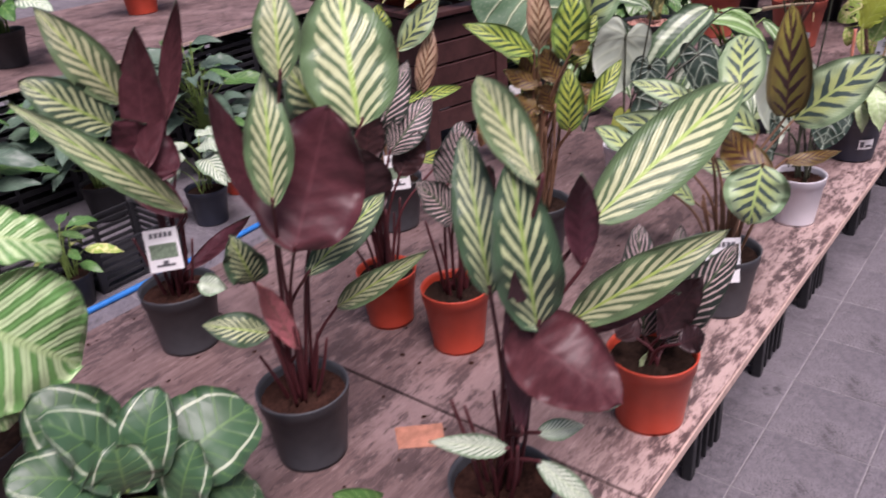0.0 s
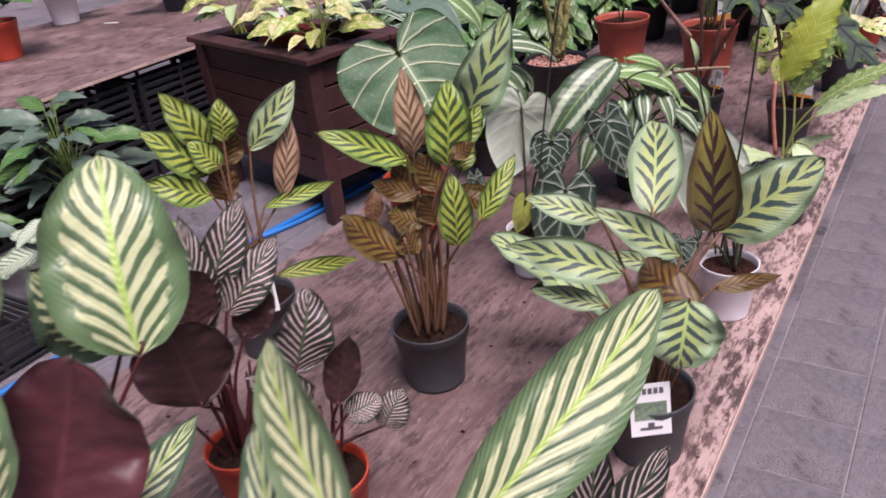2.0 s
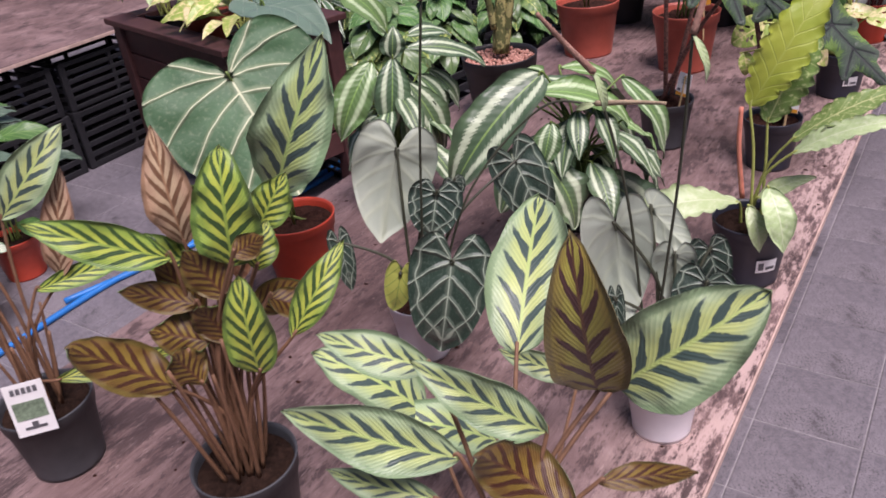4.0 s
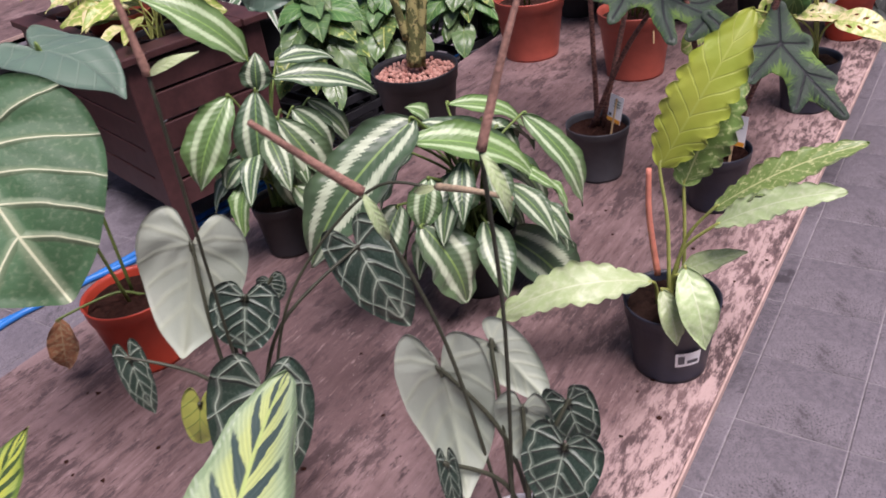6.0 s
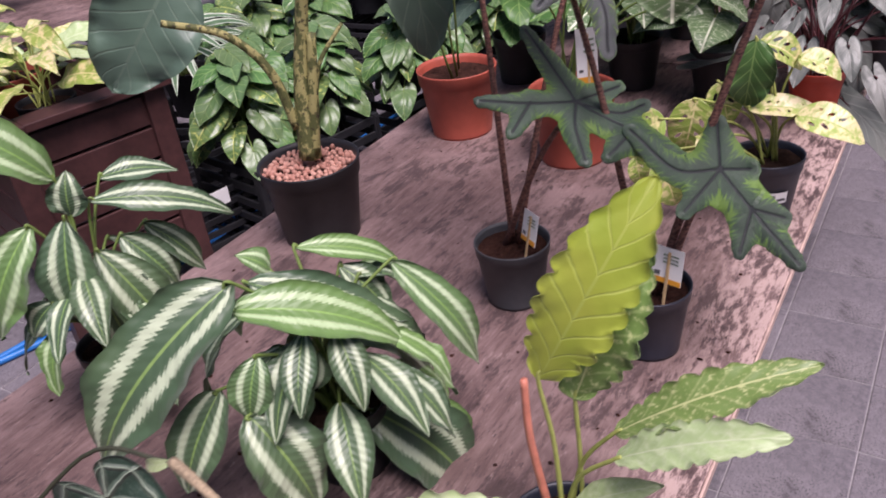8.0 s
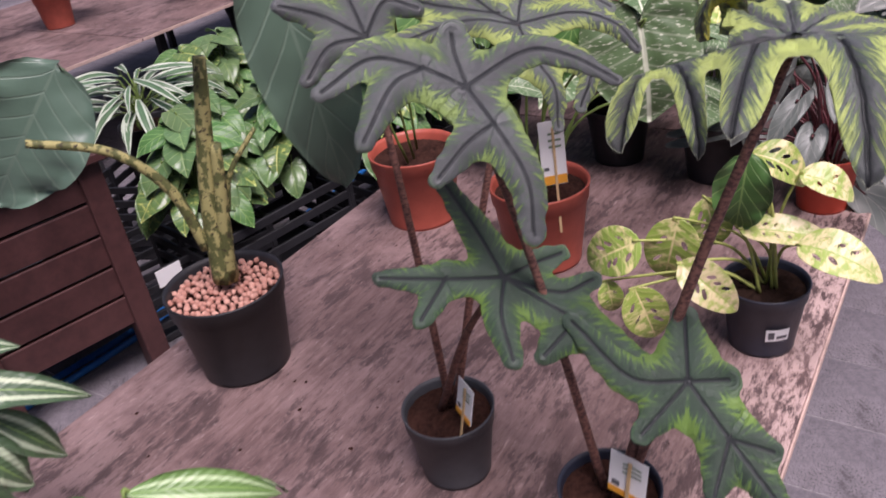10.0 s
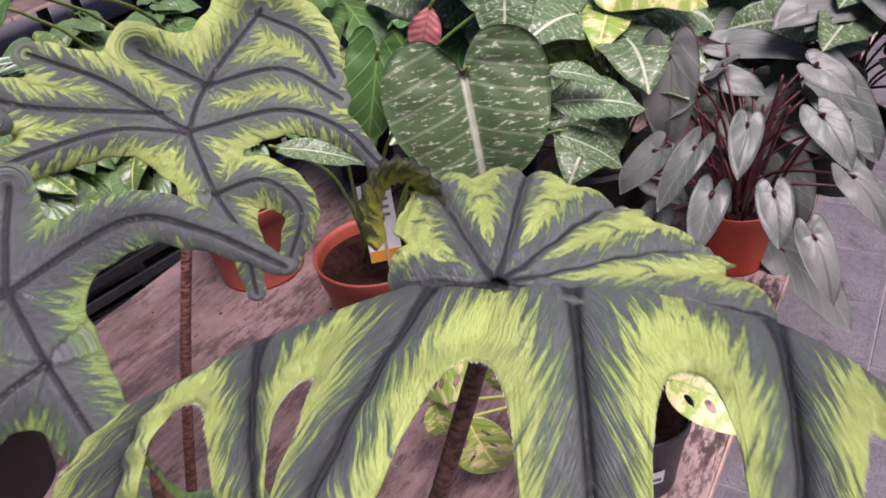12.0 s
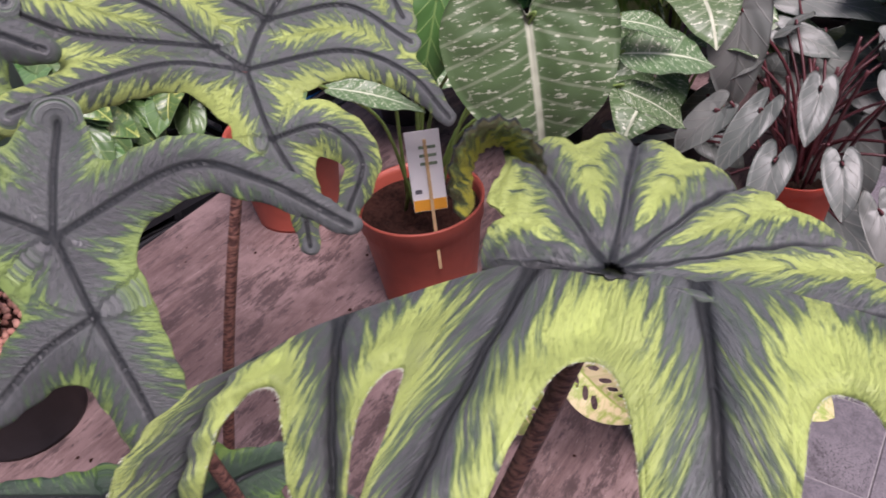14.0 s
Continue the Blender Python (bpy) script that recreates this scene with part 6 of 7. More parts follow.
leaf(speckled_monstera, (-0.313, 5.323, 1.103), (-0.235, 5.394, 1.064), 0.036, M_SPECK, 'lance', (0.21, -0.51, 0.84), 0.06)
leaf(speckled_monstera, (-0.501, 5.113, 1.165), (-0.502, 5.113, 1.221), 0.042, M_CREAM, 'lance', (0.63, -0.70, 0.33), 0.06)

# dark philodendron in the far red pot
leaf(dusky_philodendron, (-0.227, 5.628, 1.012), (-0.217, 5.609, 0.842), 0.095, M_DUSK, 'heart', (0.15, -0.51, 0.85), 0.06)
leaf(dusky_philodendron, (-0.143, 5.743, 0.861), (-0.015, 5.764, 0.762), 0.095, M_DUSK, 'heart', (0.08, -0.51, 0.86), 0.06)
leaf(dusky_philodendron, (-0.176, 5.737, 0.938), (-0.085, 5.752, 0.905), 0.059, M_DUSK, 'heart', (0.10, -0.54, 0.84), 0.06)
leaf(dusky_philodendron, (-0.043, 5.759, 0.845), (0.070, 5.778, 0.777), 0.062, M_DUSK, 'heart', (0.04, -0.52, 0.86), 0.06)
leaf(dusky_philodendron, (-0.178, 5.687, 0.883), (-0.163, 5.689, 0.925), 0.058, M_DUSK, 'heart', (0.12, -0.52, 0.85), 0.06)
leaf(dusky_philodendron, (-0.095, 5.629, 0.732), (-0.070, 5.633, 0.576), 0.095, M_DUSK, 'heart', (0.08, -0.45, 0.89), 0.06)
leaf(dusky_philodendron, (-0.023, 5.661, 0.650), (0.127, 5.666, 0.492), 0.095, M_DUSK, 'heart', (0.02, -0.44, 0.90), 0.06)
leaf(dusky_philodendron, (0.000, 5.767, 0.933), (0.111, 5.785, 0.780), 0.095, M_DUSK, 'heart', (0.02, -0.53, 0.85), 0.06)
leaf(dusky_philodendron, (-0.035, 5.710, 0.786), (0.000, 5.706, 0.657), 0.082, M_DUSK, 'heart', (0.05, -0.48, 0.87), 0.06)
leaf(dusky_philodendron, (-0.184, 5.838, 0.953), (-0.024, 5.864, 0.935), 0.063, M_DUSK, 'heart', (0.09, -0.55, 0.83), 0.06)
leaf(dusky_philodendron, (-0.411, 5.648, 0.743), (-0.238, 5.677, 0.781), 0.061, M_DUSK, 'heart', (0.17, -0.47, 0.87), 0.06)
leaf(dusky_philodendron, (-0.263, 5.662, 0.749), (-0.192, 5.674, 0.708), 0.061, M_DUSK, 'heart', (0.13, -0.47, 0.87), 0.06)
leaf(dusky_philodendron, (-0.359, 5.809, 0.993), (-0.379, 5.805, 0.895), 0.085, M_DUSK, 'heart', (0.19, -0.53, 0.83), 0.06)
leaf(dusky_philodendron, (-0.014, 5.866, 0.955), (0.053, 5.877, 0.956), 0.063, M_DUSK, 'heart', (0.04, -0.56, 0.83), 0.06)
leaf(dusky_philodendron, (-0.252, 5.776, 0.887), (-0.303, 5.767, 0.971), 0.071, M_DUSK, 'heart', (0.16, -0.53, 0.83), 0.06)
leaf(dusky_philodendron, (-0.051, 5.859, 0.840), (0.052, 5.876, 0.865), 0.059, M_DUSK, 'heart', (0.04, -0.54, 0.84), 0.06)

# large leaf hanging over the pebble pot
leaf(spotted_stem, (-1.203, 4.662, 1.215), (-1.340, 4.512, 0.980), 0.222, M_GREYG, 'ovate', (0.78, -0.58, 0.22), 0.05, stem=None)

# plants at the near end
leaf(rosette, (-0.468, 2.093, 0.790), (-0.470, 2.146, 0.899), 0.085, M_ROSE, 'round', (0.42, -0.19, 0.89), 0.1)
leaf(rosette, (-0.473, 2.081, 0.807), (-0.494, 2.023, 0.925), 0.105, M_ROSE, 'round', (0.43, -0.16, 0.89), 0.1)
leaf(rosette, (-0.466, 2.129, 0.772), (-0.441, 2.256, 0.814), 0.139, M_ROSE, 'round', (0.39, -0.22, 0.90), 0.1)
leaf(rosette, (-0.450, 2.056, 0.811), (-0.484, 1.963, 0.893), 0.086, M_ROSE, 'round', (0.43, -0.14, 0.89), 0.1)
leaf(rosette, (-0.526, 2.081, 0.789), (-0.571, 2.044, 0.913), 0.120, M_ROSE, 'round', (0.44, -0.16, 0.88), 0.1)
leaf(rosette, (-0.425, 2.123, 0.760), (-0.395, 2.207, 0.728), 0.083, M_ROSE, 'round', (0.36, -0.20, 0.91), 0.1)
leaf(rosette, (-0.447, 2.064, 0.806), (-0.437, 2.063, 0.878), 0.095, M_ROSE, 'round', (0.41, -0.16, 0.90), 0.1)
leaf(rosette, (-0.428, 2.115, 0.755), (-0.416, 2.149, 0.834), 0.080, M_ROSE, 'round', (0.39, -0.19, 0.90), 0.1)
leaf(rosette, (-0.535, 2.056, 0.794), (-0.571, 2.102, 0.879), 0.103, M_ROSE, 'round', (0.44, -0.16, 0.88), 0.1)
leaf(rosette, (-0.442, 2.165, 0.696), (-0.418, 2.230, 0.676), 0.078, M_ROSE, 'round', (0.35, -0.20, 0.91), 0.1)
leaf(rosette, (-0.439, 2.027, 0.813), (-0.461, 1.968, 0.852), 0.077, M_ROSE, 'round', (0.42, -0.13, 0.90), 0.1)
leaf(rosette, (-0.316, 2.364, 0.564), (-0.340, 2.298, 0.671), 0.053, M_GREEN, 'ovate', (0.29, -0.25, 0.92), 0.08, stem=None)
leaf(orbifolia, (-0.735, 2.035, 0.978), (-0.685, 2.159, 0.841), 0.207, M_ORBI, 'ovate', (0.84, -0.28, 0.46), 0.06)
leaf(orbifolia, (-0.785, 2.084, 1.059), (-0.736, 2.204, 1.001), 0.089, M_ORBI, 'ovate', (0.53, -0.19, 0.83), 0.1)
leaf(orbifolia, (-0.704, 1.992, 0.892), (-0.688, 2.058, 0.816), 0.079, M_ORBI, 'ovate', (0.48, -0.13, 0.87), 0.06)

# the lobed leaves of the two alocasias
fringe(alocasia_b, (-0.004, 4.613, 1.334), [(-0.100, 4.525, 1.321), (-0.089, 4.554, 1.319), (-0.036, 4.617, 1.321), (0.023, 4.629, 1.327), (0.104, 4.638, 1.322), (0.152, 4.632, 1.306)], [(-0.103, 4.465, 1.276), (-0.044, 4.485, 1.268), (-0.016, 4.463, 1.298), (0.076, 4.523, 1.241), (0.137, 4.549, 1.260), (0.187, 4.544, 1.264)], M_ALO)
lobed(alocasia_b, (-0.004, 4.613, 1.330), (0.06, -0.12, 1), [(0.071, 4.688, 1.305), (0.019, 4.701, 1.316), (-0.031, 4.702, 1.330), (-0.070, 4.670, 1.335), (-0.057, 4.606, 1.314), (0.104, 4.646, 1.318)], M_ALO, (-0.16, 4.57, 0.73), 0.80, 0.16, (0.1, -0.99, 0))
curled(alocasia_b, (-0.071, 4.645, 1.327), (0.805, 0.593, 0), 0.034, 0.0215, M_ALO)

webbed(alocasia_b, [(-0.305, 4.558, 1.281), (-0.344, 4.539, 1.304), (-0.390, 4.516, 1.318), (-0.405, 4.456, 1.307), (-0.348, 4.492, 1.303), (-0.354, 4.444, 1.266),
                    (-0.334, 4.588, 1.301), (-0.350, 4.609, 1.314), (-0.270, 4.625, 1.297), (-0.229, 4.644, 1.289), (-0.186, 4.662, 1.260),
                    (-0.268, 4.543, 1.250), (-0.227, 4.529, 1.201), (-0.218, 4.516, 1.147), (-0.283, 4.514, 1.239), (-0.300, 4.482, 1.214)],
       [([0, 1, 2, 3], 0.030, 0.008), ([1, 4, 5], 0.024, 0.008), ([0, 6, 7], 0.022, 0.013), ([0, 8, 9, 10], 0.018, 0.005), ([0, 11, 12, 13], 0.026, 0.010), ([11, 14, 15], 0.020, 0.008)],
       (0.62, -0.55, 0.56), M_ALO_D, (-0.18, 4.58, 0.73))
webbed(alocasia_a, [(-0.346, 4.752, 1.286), (-0.361, 4.796, 1.304), (-0.368, 4.879, 1.332), (-0.317, 4.877, 1.317), (-0.280, 4.857, 1.295), (-0.313, 4.833, 1.307), (-0.263, 4.839, 1.286),
                    (-0.298, 4.806, 1.285), (-0.249, 4.815, 1.273), (-0.220, 4.819, 1.242), (-0.312, 4.731, 1.248), (-0.286, 4.722, 1.220), (-0.283, 4.716, 1.174),
                    (-0.281, 4.754, 1.253), (-0.257, 4.760, 1.227), (-0.262, 4.741, 1.193), (-0.378, 4.717, 1.301), (-0.399, 4.666, 1.306), (-0.429, 4.622, 1.299),
                    (-0.378, 4.753, 1.297), (-0.411, 4.741, 1.326), (-0.448, 4.716, 1.353), (-0.416, 4.789, 1.327), (-0.430, 4.689, 1.325), (-0.452, 4.662, 1.348)],
       [([0, 1, 2], 0.028, 0.026), ([2, 3, 4], 0.024, 0.008), ([1, 5, 6], 0.020, 0.006), ([0, 7, 8, 9], 0.020, 0.005), ([0, 10, 11, 12], 0.020, 0.006), ([10, 13, 14, 15], 0.018, 0.007),
        ([0, 16, 17, 18], 0.017, 0.012), ([0, 19, 20, 21], 0.025, 0.010), ([1, 22], 0.024, 0.018), ([19, 23, 24], 0.022, 0.010)],
       (0.66, -0.55, 0.51), M_ALO, (-0.44, 4.63, 0.73), lime=0.023)
webbed(alocasia_a, [(-0.462, 4.602, 1.311), (-0.500, 4.626, 1.357), (-0.533, 4.645, 1.393), (-0.499, 4.579, 1.340), (-0.517, 4.537, 1.364), (-0.478, 4.558, 1.314), (-0.487, 4.524, 1.289),
                    (-0.451, 4.635, 1.343), (-0.421, 4.653, 1.332), (-0.481, 4.662, 1.378), (-0.461, 4.663, 1.356), (-0.544, 4.585, 1.387)],
       [([0, 1, 2], 0.028, 0.012), ([0, 3, 4], 0.022, 0.007), ([0, 5, 6], 0.020, 0.007), ([0, 7, 8], 0.020, 0.008), ([1, 9, 10], 0.020, 0.007), ([1, 11], 0.022, 0.010)],
       (0.75, -0.50, 0.44), M_ALO_D, (-0.45, 4.63, 0.73))
webbed(alocasia_a, [(-0.284, 4.557, 1.051), (-0.335, 4.585, 1.092), (-0.380, 4.598, 1.139), (-0.344, 4.524, 1.055), (-0.399, 4.480, 1.071), (-0.348, 4.475, 1.032), (-0.268, 4.599, 1.048),
                    (-0.244, 4.621, 1.054), (-0.227, 4.579, 1.030), (-0.201, 4.612, 1.032), (-0.195, 4.554, 1.016), (-0.125, 4.544, 0.985), (-0.082, 4.550, 0.960),
                    (-0.267, 4.515, 1.030), (-0.244, 4.491, 0.994), (-0.210, 4.507, 0.999)],
       [([0, 1, 2], 0.021, 0.008), ([0, 3, 4], 0.020, 0.008), ([3, 5], 0.016, 0.009), ([0, 6, 7], 0.018, 0.009), ([0, 8, 9], 0.018, 0.009), ([0, 10, 11, 12], 0.026, 0.010),
        ([0, 13, 14], 0.022, 0.009), ([10, 15], 0.022, 0.009)],
       (0.45, -0.60, 0.66), M_ALO_G, (-0.46, 4.62, 0.73))
webbed(alocasia_b, [(-0.066, 4.548, 0.976), (-0.084, 4.589, 1.025), (-0.124, 4.532, 0.975), (-0.191, 4.543, 1.019), (-0.015, 4.525, 0.934), (0.055, 4.494, 0.882), (-0.017, 4.486, 0.888),
                    (0.024, 4.537, 0.922), (-0.033, 4.574, 0.969), (-0.098, 4.504, 0.930)],
       [([0, 1], 0.028, 0.010), ([0, 2, 3], 0.024, 0.009), ([0, 4, 5], 0.032, 0.008), ([4, 6], 0.021, 0.007), ([4, 7], 0.021, 0.009), ([0, 8], 0.023, 0.011), ([0, 9], 0.021, 0.010)],
       (0.30, -0.75, 0.58), M_ALO_G, (-0.15, 4.58, 0.73))


# the bundle of bare brown stems
for i in range(16):
    a = i * 2.4
    r = 0.035 * math.sqrt(i / 16)
    foot = Vector((-0.535 + r * math.cos(a), 3.148 + r * math.sin(a), T + 0.11))
    top = foot + Vector((1.6 * r * math.cos(a) + random.uniform(-0.02, 0.02), 1.6 * r * math.sin(a) + random.uniform(-0.02, 0.02), random.uniform(0.16, 0.26)))
    tube("stem", [foot, foot.lerp(top, 0.5) + Vector((0.004, 0, 0)), top], 0.0035, 0.0022, M_STEM_BR, brown_stemmed)

for i in range(16):
    a = i * 2.4
    r = 0.045 * math.sqrt((i + 0.5) / 16)
    foot = Vector((-0.10 + r * math.cos(a), 5.64 + r * math.sin(a), T + 0.10))
    top = foot + Vector((2.2 * r * math.cos(a), 2.2 * r * math.sin(a), random.uniform(0.12, 0.26)))
    tube("stem", [foot, foot.lerp(top, 0.5) + Vector((0, 0, 0.02)), top], 0.0036, 0.0026, M_STEM_RED, dusky_philodendron)

for i in range(22):
    a = i * 2.4
    q = math.sqrt((i + 0.5) / 22)
    out = Vector((math.cos(a), math.sin(a), 0))
    b = Vector((-0.09, 5.66, 0.98 - 0.22 * q * q + random.uniform(-0.03, 0.03))) + out * (0.06 + 0.13 * q)
    d = (out * 0.8 + Vector((0, 0, -0.35 - 0.7 * q))).normalized()
    leaf(dusky_philodendron, b, b + d * random.uniform(0.08, 0.12), random.uniform(0.050, 0.068), M_DUSK, "heart", (0.3 * out.x + 0.1, 0.3 * out.y - 0.5, 0.75), 0.06)

# more bare stems crowd the pots of the striped plants
for pl, n_, mat_ in ((medallion, 11, M_STEM_RED), (maroon_plant, 10, M_STEM_RED), (vittata, 8, M_STEM_RED), (pinstripe_rear, 8, M_STEM_RED), (pinstripe_front, 7, M_STEM_RED), (peacock_label, 9, M_STEM_BR), (yellow_green, 7, M_STEM_BR)):
    root = STEMS[pl][1]
    for i in range(n_):
        a = i * 2.4
        r = 0.028 * math.sqrt((i + 0.5) / n_)
        foot = root + Vector((r * math.cos(a), r * math.sin(a), 0))
        top = foot + Vector((1.3 * r * math.cos(a), 1.3 * r * math.sin(a), random.uniform(0.09, 0.17)))
        tube("stem", [foot, foot.lerp(top, 0.5) + Vector((0.003, 0, 0)), top], 0.0034, 0.0022, mat_, pl)

# labels and stickers
label_card(peacock_label, (-0.085, 3.065, 0.755), 0.062, 0.085, 35, -14, M_CARD, False, True)
label_card(yellow_green, (-0.86, 3.05, 0.79), 0.055, 0.085, 50, -10, M_CARD, False, True)
label_card(alocasia_a, (-0.392, 4.590, 0.795), 0.045, 0.058, -32, -12)
label_card(alocasia_b, (-0.135, 4.548, 0.80), 0.052, 0.06, -12, -10)
label_card(speckled_monstera, (-0.525, 5.175, 0.90), 0.05, 0.13, 40, -6)
label_card(maroon_plant, (-0.895, 2.440, 0.850), 0.060, 0.080, 52, -12, M_CARD, False, True)
sticker(saw_leaf, -48, 0.055, 0.0735, 0.045, 0.028)
sticker(holed_climber, -55, 0.055, 0.073, 0.045, 0.026)


# ---- plants further off, in the gap and along the bench ----
def bush(label, x, y, z, mats, count, length, spread, height, D, potmat, stem, shape="ovate", hang=0.3, group="", droop=0.0):
    """A loose potted plant: leaves on stems in all directions, uneven and open."""
    e = potted(label, x, y, D, D * 0.88, potmat, M_SOIL, stem, z, "potted plant", group)
    for i in range(count):
        a = i * 2.4 + random.uniform(-0.5, 0.5)
        q = math.sqrt((i + 0.5) / count)
        r = spread * q * random.uniform(0.7, 1.1)
        h = z + D * 0.8 + height * (1.05 - 0.75 * q ** 2) * random.uniform(0.75, 1.1) - droop * q * q
        out = Vector((math.cos(a), math.sin(a), 0))
        b = Vector((x, y, h)) + out * r * 0.55
        l = length * random.uniform(0.7, 1.2)
        d = (out * 1.0 + Vector((0, 0, random.uniform(-hang, 0.35 - hang * 0.5) - (0.8 if droop else 0.0) * q))).normalized()
        w = l * {"lance": 0.36, "ovate": 0.55, "heart": 0.80, "strap": 0.12}[shape] * random.uniform(0.85, 1.15)
        leaf(e, b, b + d * l, w, random.choice(mats), "lance" if shape == "strap" else shape, (out.x * 0.4 + 0.25, out.y * 0.4 - 0.35, 0.8), random.uniform(0.02, 0.14))
    return e


GRN = [M_GREEN, M_GREEN, M_GREYG]
notice = box("crate_label", (0.09, 0.002, 0.06), (-1.945, 5.193, 0.28), M_CARD, None, "", 0, 80)
tagged(notice, "white paper label stuck on a black crate", "label")
# in and round the planter
bowl = bush("pale yellow-leaved plant in terracotta bowl", -2.385, 4.87, 0.61, [M_CREAM, M_VARG], 12, 0.16, 0.16, 0.16, 0.24, M_TERRA, M_STEM_YL, "lance")
bush("cream and green dumb cane in the planter", -2.165, 4.84, 0.61, [M_CREAM, M_CREAM_G, M_PALE], 16, 0.20, 0.20, 0.20, 0.18, M_BLACK, M_STEM_YL, "lance")
bush("yellow-leaved cane plant in the planter", -2.80, 4.98, 0.61, [M_PALE, M_CREAM_G], 14, 0.2, 0.2, 0.25, 0.18, M_BLACK, M_STEM_YL, "lance")
label_card(bowl, (-2.315, 4.80, 0.905), 0.055, 0.05, 48, -8)
# crates with trailing plants beyond the bench edge
for i, (cx, cy) in enumerate(((-1.98, 5.62), (-1.80, 6.30), (-1.75, 6.95), (-2.45, 6.2))):
    crate(cx, cy, 0, 0.60, 0.42, 0.36, 80, "black plastic crate of trailing plants")
    for k in range(3):
        bush("trailing pothos with glossy flecked leaves in a crate", cx + random.uniform(-0.16, 0.16), cy - 0.2 + 0.2 * k, 0.37, [M_POTHOS, M_POTHOS, M_POTHOS_V, M_GREEN], 40, 0.125, 0.26, 0.24, 0.13, M_BLACK, M_STEM_GR, "heart", 0.5, "pothos", 0.12)
crate(-2.15, 5.42, 0.0, 0.52, 0.36, 0.28, 75)
strap = bush("white-edged strap-leaved plant in black pot", -2.58, 5.72, 0.34, [M_DRAC], 34, 0.27, 0.22, 0.20, 0.22, M_BLACK, M_STEM_GR, "strap", 0.4)
crate(-2.58, 5.72, 0, 0.5, 0.36, 0.34, 20)
# floor of the gap near the start
bush("small yellow-tipped plant in black pot on the floor", -2.45, 2.92, 0.0, [M_CREAM_G, M_GREEN], 14, 0.13, 0.14, 0.22, 0.15, M_BLACK, M_STEM_GR, "lance")
bush("white-flecked plant in dark pot on the floor", -2.61, 3.67, 0.0, [M_WHITE], 9, 0.20, 0.16, 0.26, 0.19, M_NAVY, M_STEM_GR, "ovate")
bush("red-potted green plant on the floor", -2.78, 3.98, 0.0, GRN, 10, 0.15, 0.14, 0.25, 0.19, M_ORANGE, M_STEM_GR, "lance")
for k, (gx, gy) in enumerate(((-3.08, 4.05), (-3.1, 3.45), (-3.12, 2.85), (-2.95, 2.35))):
    bush("slender-leaved green plant in black pot on the floor", gx, gy, 0.0, [M_GREYG, M_GREYG, M_GREEN], 40, 0.24, 0.28, 0.50, 0.20, M_BLACK, M_STEM_GR, "lance", 0.2, "floor plants")
for k in range(4):
    crate(-2.75 + 0.05 * k, 2.0 + 0.40 * k, 0.0, 0.34, 0.38, 0.18, 0, "low black plastic tray on the floor")
# on the second bench
for px_, py_, d_, mat_ in ((-5.0, 5.5, 0.22, M_WHITEPOT), (-4.4, 5.95, 0.18, M_NAVY), (-4.45, 4.70, 0.24, M_ORANGE), (-3.85, 3.55, 0.2, M_BLACK), (-4.3, 3.1, 0.2, M_BLACK), (-4.2, 6.5, 0.2, M_TERRA), (-3.9, 2.6, 0.2, M_BLACK), (-3.75, 7.2, 0.2, M_BLACK)):
    bush("green foliage plant on the second bench", px_, py_, T, GRN + [M_WHITE], 20, 0.2, 0.22, 0.34, d_, mat_, M_STEM_GR, "ovate", 0.2, "second bench plants")
# the crowded far part of the bench
for px_, py_, mats_, shp, ln, n_, lab in (
        (-0.98, 5.72, [M_GREYG, M_GREEN], "ovate", 0.20, 26, "broad green plant in black pot"),
        (-0.62, 5.75, [M_SPECK, M_GREEN], "heart", 0.19, 22, "cream-speckled monstera in black pot"),
        (-0.36, 5.72, [M_SPECK, M_CREAM_G, M_SPECK], "heart", 0.14, 26, "pale speckled climber in black pot"),
        (-0.98, 6.25, [M_GREEN, M_POTHOS], "heart", 0.15, 30, "glossy green climber in black pot"),
        (-0.60, 6.25, [M_SPECK, M_PALE, M_SPECK], "heart", 0.18, 30, "white-splashed monstera in black pot"),
        (-0.18, 6.30, [M_DUSK, M_PALE, M_SPECK], "heart", 0.15, 44, "dusky-leaved philodendron in black pot"),
        (0.02, 5.98, [M_DUSK, M_DUSK, M_SPECK], "heart", 0.13, 30, "dusky-leaved philodendron with red stems"),
        (-0.85, 6.80, [M_GREEN, M_SPECK], "ovate", 0.2, 26, "mixed green foliage plant in pot"),
        (-0.30, 6.85, [M_DUSK, M_PALE], "heart", 0.2, 28, "grey-green foliage plant in pot"),
        (-0.05, 7.3, [M_PALE, M_DUSK], "heart", 0.2, 26, "pale green foliage plant in black pot"),
        (-0.65, 7.4, [M_GREEN, M_PALE], "heart", 0.2, 26, "fresh green foliage plant in black pot")):
    bush(lab, px_, py_, T, mats_, n_, ln, 0.24, 0.36, 0.17, M_BLACK, M_STEM_RED if M_DUSK in mats_ else M_STEM_GR, shp, 0.45, "far bench plants")
# beyond the gap
for k in range(12):
    bush("leafy green plant in black pot", -1.55 - 0.42 * (k % 6) + random.uniform(-0.1, 0.1), 7.4 + 0.7 * (k // 6), 0.3, [M_POTHOS, M_GREEN, M_GREYG], 26, 0.22, 0.3, 0.6, 0.24, M_BLACK, M_STEM_GR, "ovate", 0.3, "gap plants")
    crate(-1.55 - 0.42 * (k % 6), 7.4 + 0.7 * (k // 6), 0, 0.38, 0.5, 0.3)
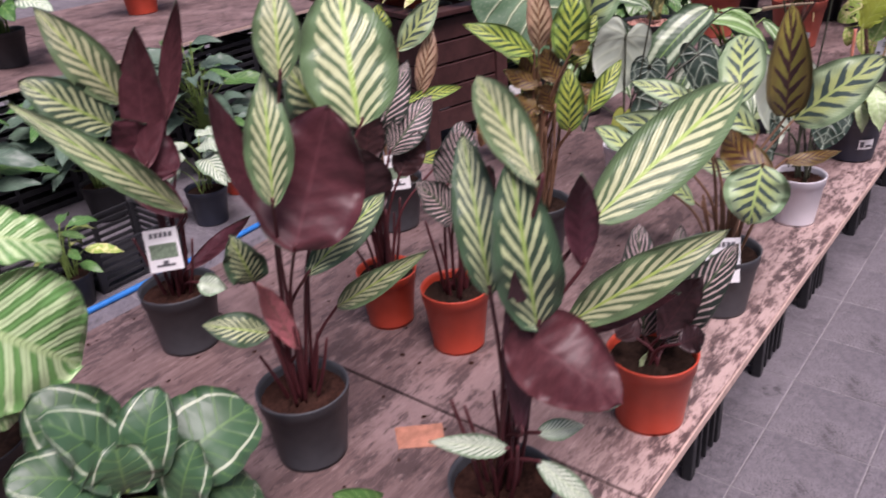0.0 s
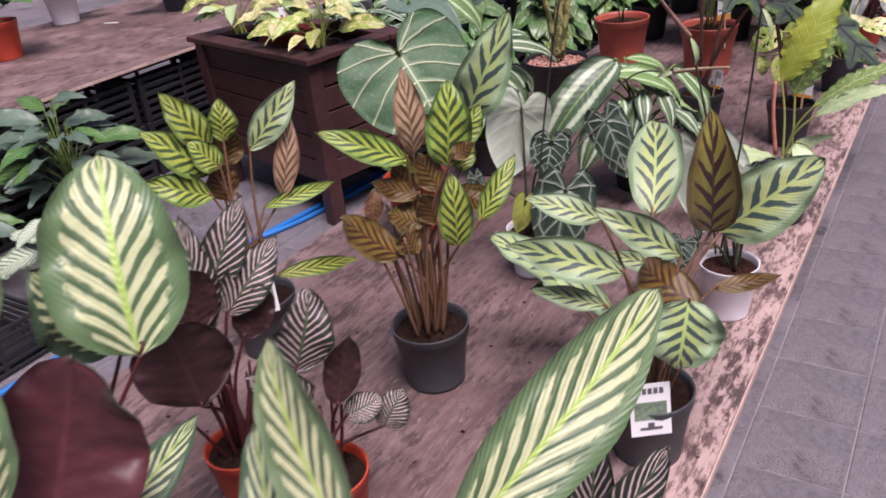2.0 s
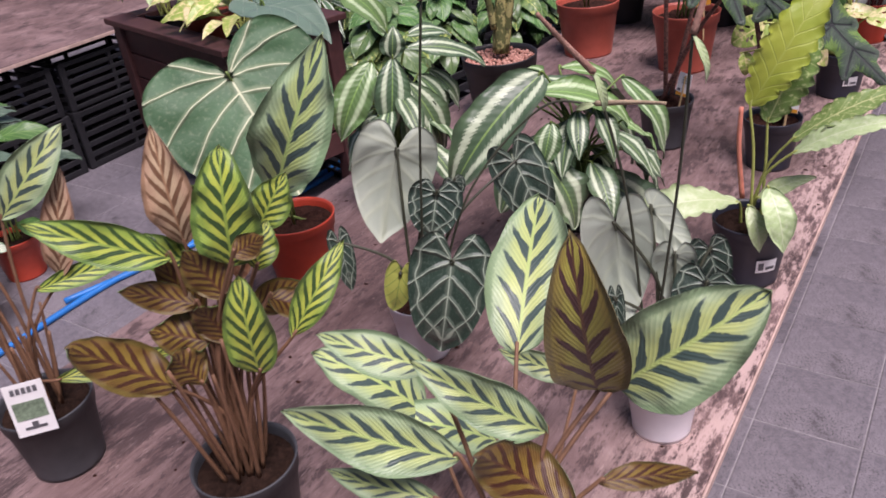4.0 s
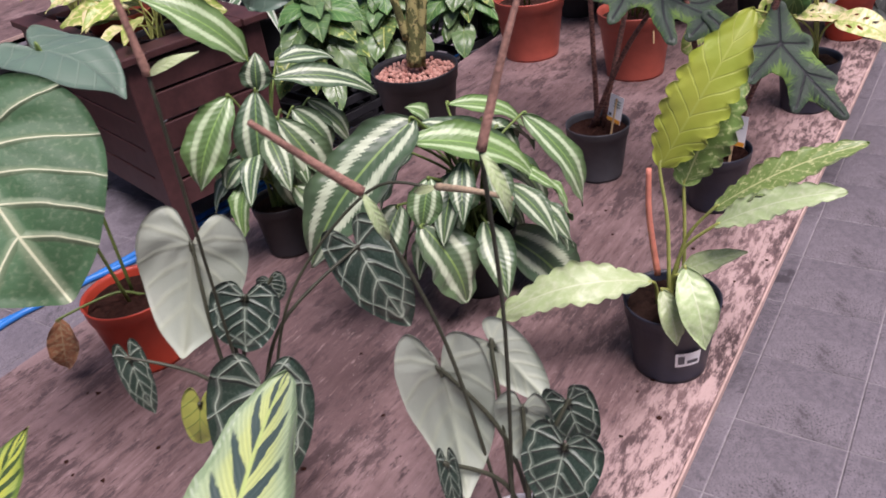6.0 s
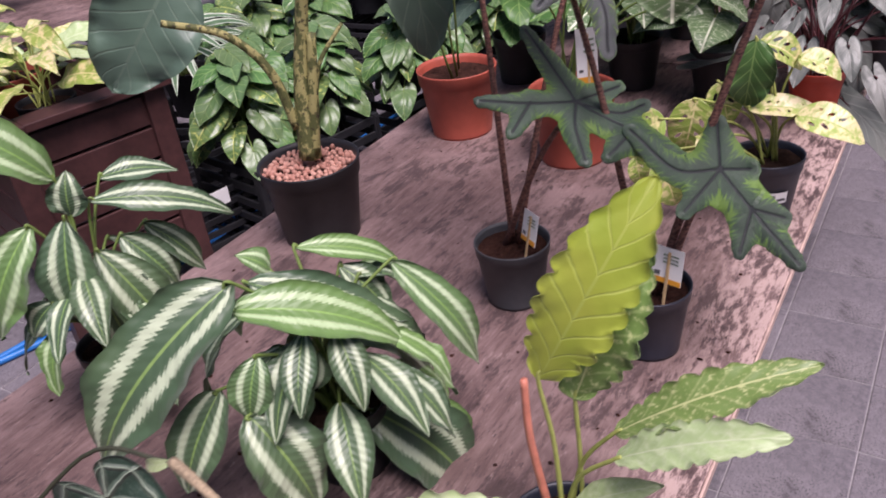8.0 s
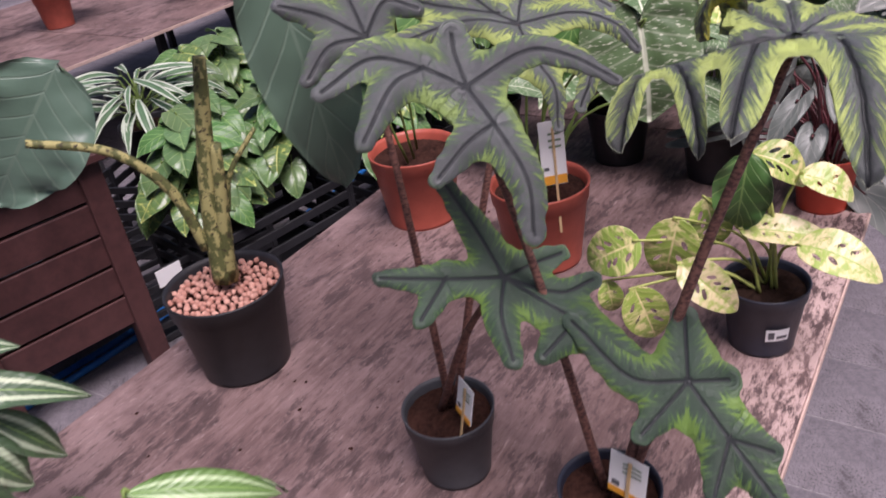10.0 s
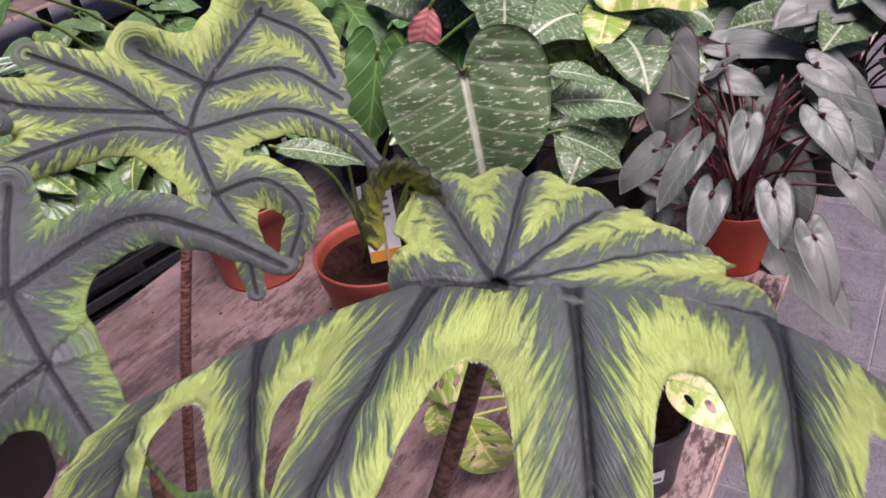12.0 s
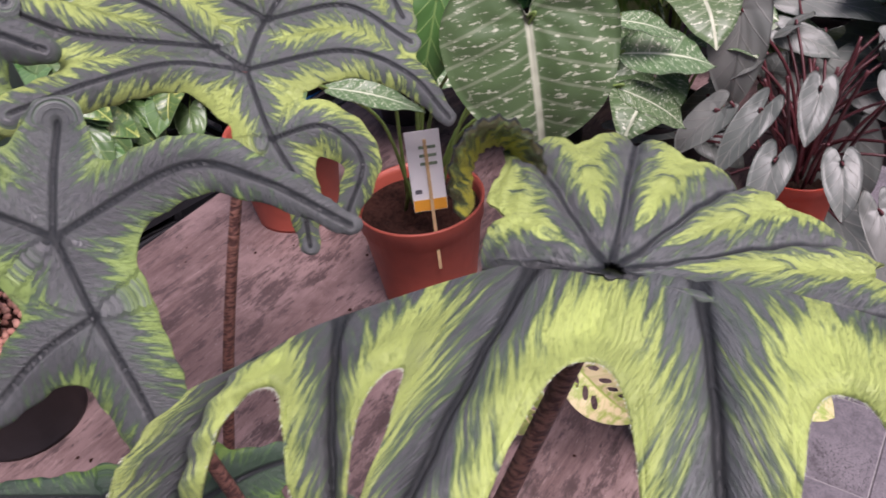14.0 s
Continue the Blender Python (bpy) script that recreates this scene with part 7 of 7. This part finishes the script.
# more leaves low in the silver-banded bushes
for pl, n_, cx, cy, r_ in ((silver_stripe, 26, -0.48, 4.138, 0.13), (silver_stripe_small, 14, -0.931, 4.095, 0.09)):
    for i in range(n_):
        a = i * 2.4
        out = Vector((math.cos(a), math.sin(a), 0))
        b = Vector((cx, cy, T + random.uniform(0.16, 0.30))) + out * r_ * random.uniform(0.3, 0.8)
        d = (out + Vector((0, 0, random.uniform(-1.6, -0.4)))).normalized()
        l = random.uniform(0.10, 0.15)
        if (b + d * l).z < T + 0.01:
            continue
        leaf(pl, b, b + d * l, l * random.uniform(0.36, 0.46), M_SILV, "lance", (out.x * 0.8, out.y * 0.8, 0.6), 0.1)

# a broken bit of terracotta by the board joint
bm = bmesh.new()
bmesh.ops.create_cube(bm, size=1)
for v, k in zip(bm.verts, (1.0, 0.7, 1.2, 0.9, 1.1, 0.8, 0.6, 1.0)):
    v.co = Vector((v.co.x * 0.075 * k, v.co.y * 0.050 * k, (v.co.z + 0.5) * 0.006))
bmesh.ops.bevel(bm, geom=bm.edges[:], offset=0.0012, segments=1, affect="EDGES", profile=0.5)
shard = part("shard", bm, M_CHIP, None)
shard.location, shard.rotation_euler = (-0.357, 2.497, T + 0.0005), (0, 0, 0.7)
tagged(shard, "broken bit of orange terracotta lying on the bench", "shard")
tag = box("plant_tag", (0.10, 0.018, 0.003), (-4.58, 5.54, T + 0.002), M_CARD, None, "", 0.001, 20)
tagged(tag, "white plastic plant tag lying flat on the second bench", "plant tag")

# litter on the bench
lv, lf = [], []
for i in range(260):
    x, y = random.uniform(-1.12, -0.02), random.uniform(1.7, 5.9)
    r, a = random.uniform(0.0015, 0.006), random.uniform(0, 6.28)
    o = len(lv)
    for k in range(5):
        q = a + k * 1.2566
        lv.append((x + r * math.cos(q) * random.uniform(0.5, 1.3), y + r * math.sin(q) * random.uniform(0.4, 1.2), T + 0.0006 + random.uniform(0, 0.0015)))
    lv.append((x, y, T + 0.003))
    lf += [(o + k, o + (k + 1) % 5, o + 5) for k in range(5)]
tagged(mesh("litter", lv, lf, M_SOIL_R, None, "", None, False), "crumbs of soil and dry leaf on the bench", "litter", kind="stuff")

# hall walls far behind and around, plain
for nm, sz, at in (("wall_north", (24, 0.2, 4), (-3, 16, 2)), ("wall_west", (0.2, 26, 4), (-12, 4, 2)), ("wall_south", (24, 0.2, 4), (-3, -8, 2)), ("wall_east", (0.2, 26, 4), (8, 4, 2))):
    w = box(nm, sz, at, M_GREYPOT, None, "", 0.01)
    tagged(w, "plain dark hall wall", "wall", kind="structure")

# ---- floor tiles, laid last ----
floor = new("floor")
tagged(floor, "dark grey square floor tiles with pale joints, stained", "floor", kind="structure")
TILE, X0, Y0 = 0.258, -0.092, 4.606


def tile_mesh(name, cells, z):
    verts, faces = [], []
    h, c = TILE / 2 - 0.0017, 0.0025
    for cx, cy in cells:
        o = len(verts)
        for k, zz in ((h, -0.0045), (h, z - 0.0015), (h - c, z)):
            verts += [(cx - k, cy - k, zz), (cx + k, cy - k, zz), (cx + k, cy + k, zz), (cx - k, cy + k, zz)]
        for r in (0, 4):
            for q in range(4):
                faces.append((o + r + q, o + r + (q + 1) % 4, o + r + 4 + (q + 1) % 4, o + r + 4 + q))
        faces.append((o + 8, o + 9, o + 10, o + 11))
    return verts, faces


tv, tf = tile_mesh("tile", [(0, 0)], 0.0)
proto = None
rest = []
for i in range(-46, 30):
    for j in range(-40, 52):
        cx, cy = X0 + TILE * (i + 0.5), Y0 + TILE * (j + 0.5)
        if (0 <= i < 5 and -13 <= j < 11) or (-9 <= i < -5 and -7 <= j < 5):
            if proto is None:
                proto = mesh("tile", tv, tf, M_FLOOR, floor, "", None, False)
                ob = proto
            else:
                ob = new("tile", proto.data)
                ob.parent = floor
            ob.location = (cx, cy, random.uniform(-0.0012, 0.0005))
        else:
            rest.append((cx, cy))
rv, rf = tile_mesh("tiles", rest, -0.0005)
tagged(mesh("further_tiles", rv, rf, M_FLOOR, floor, "", None, False), kind="stuff")
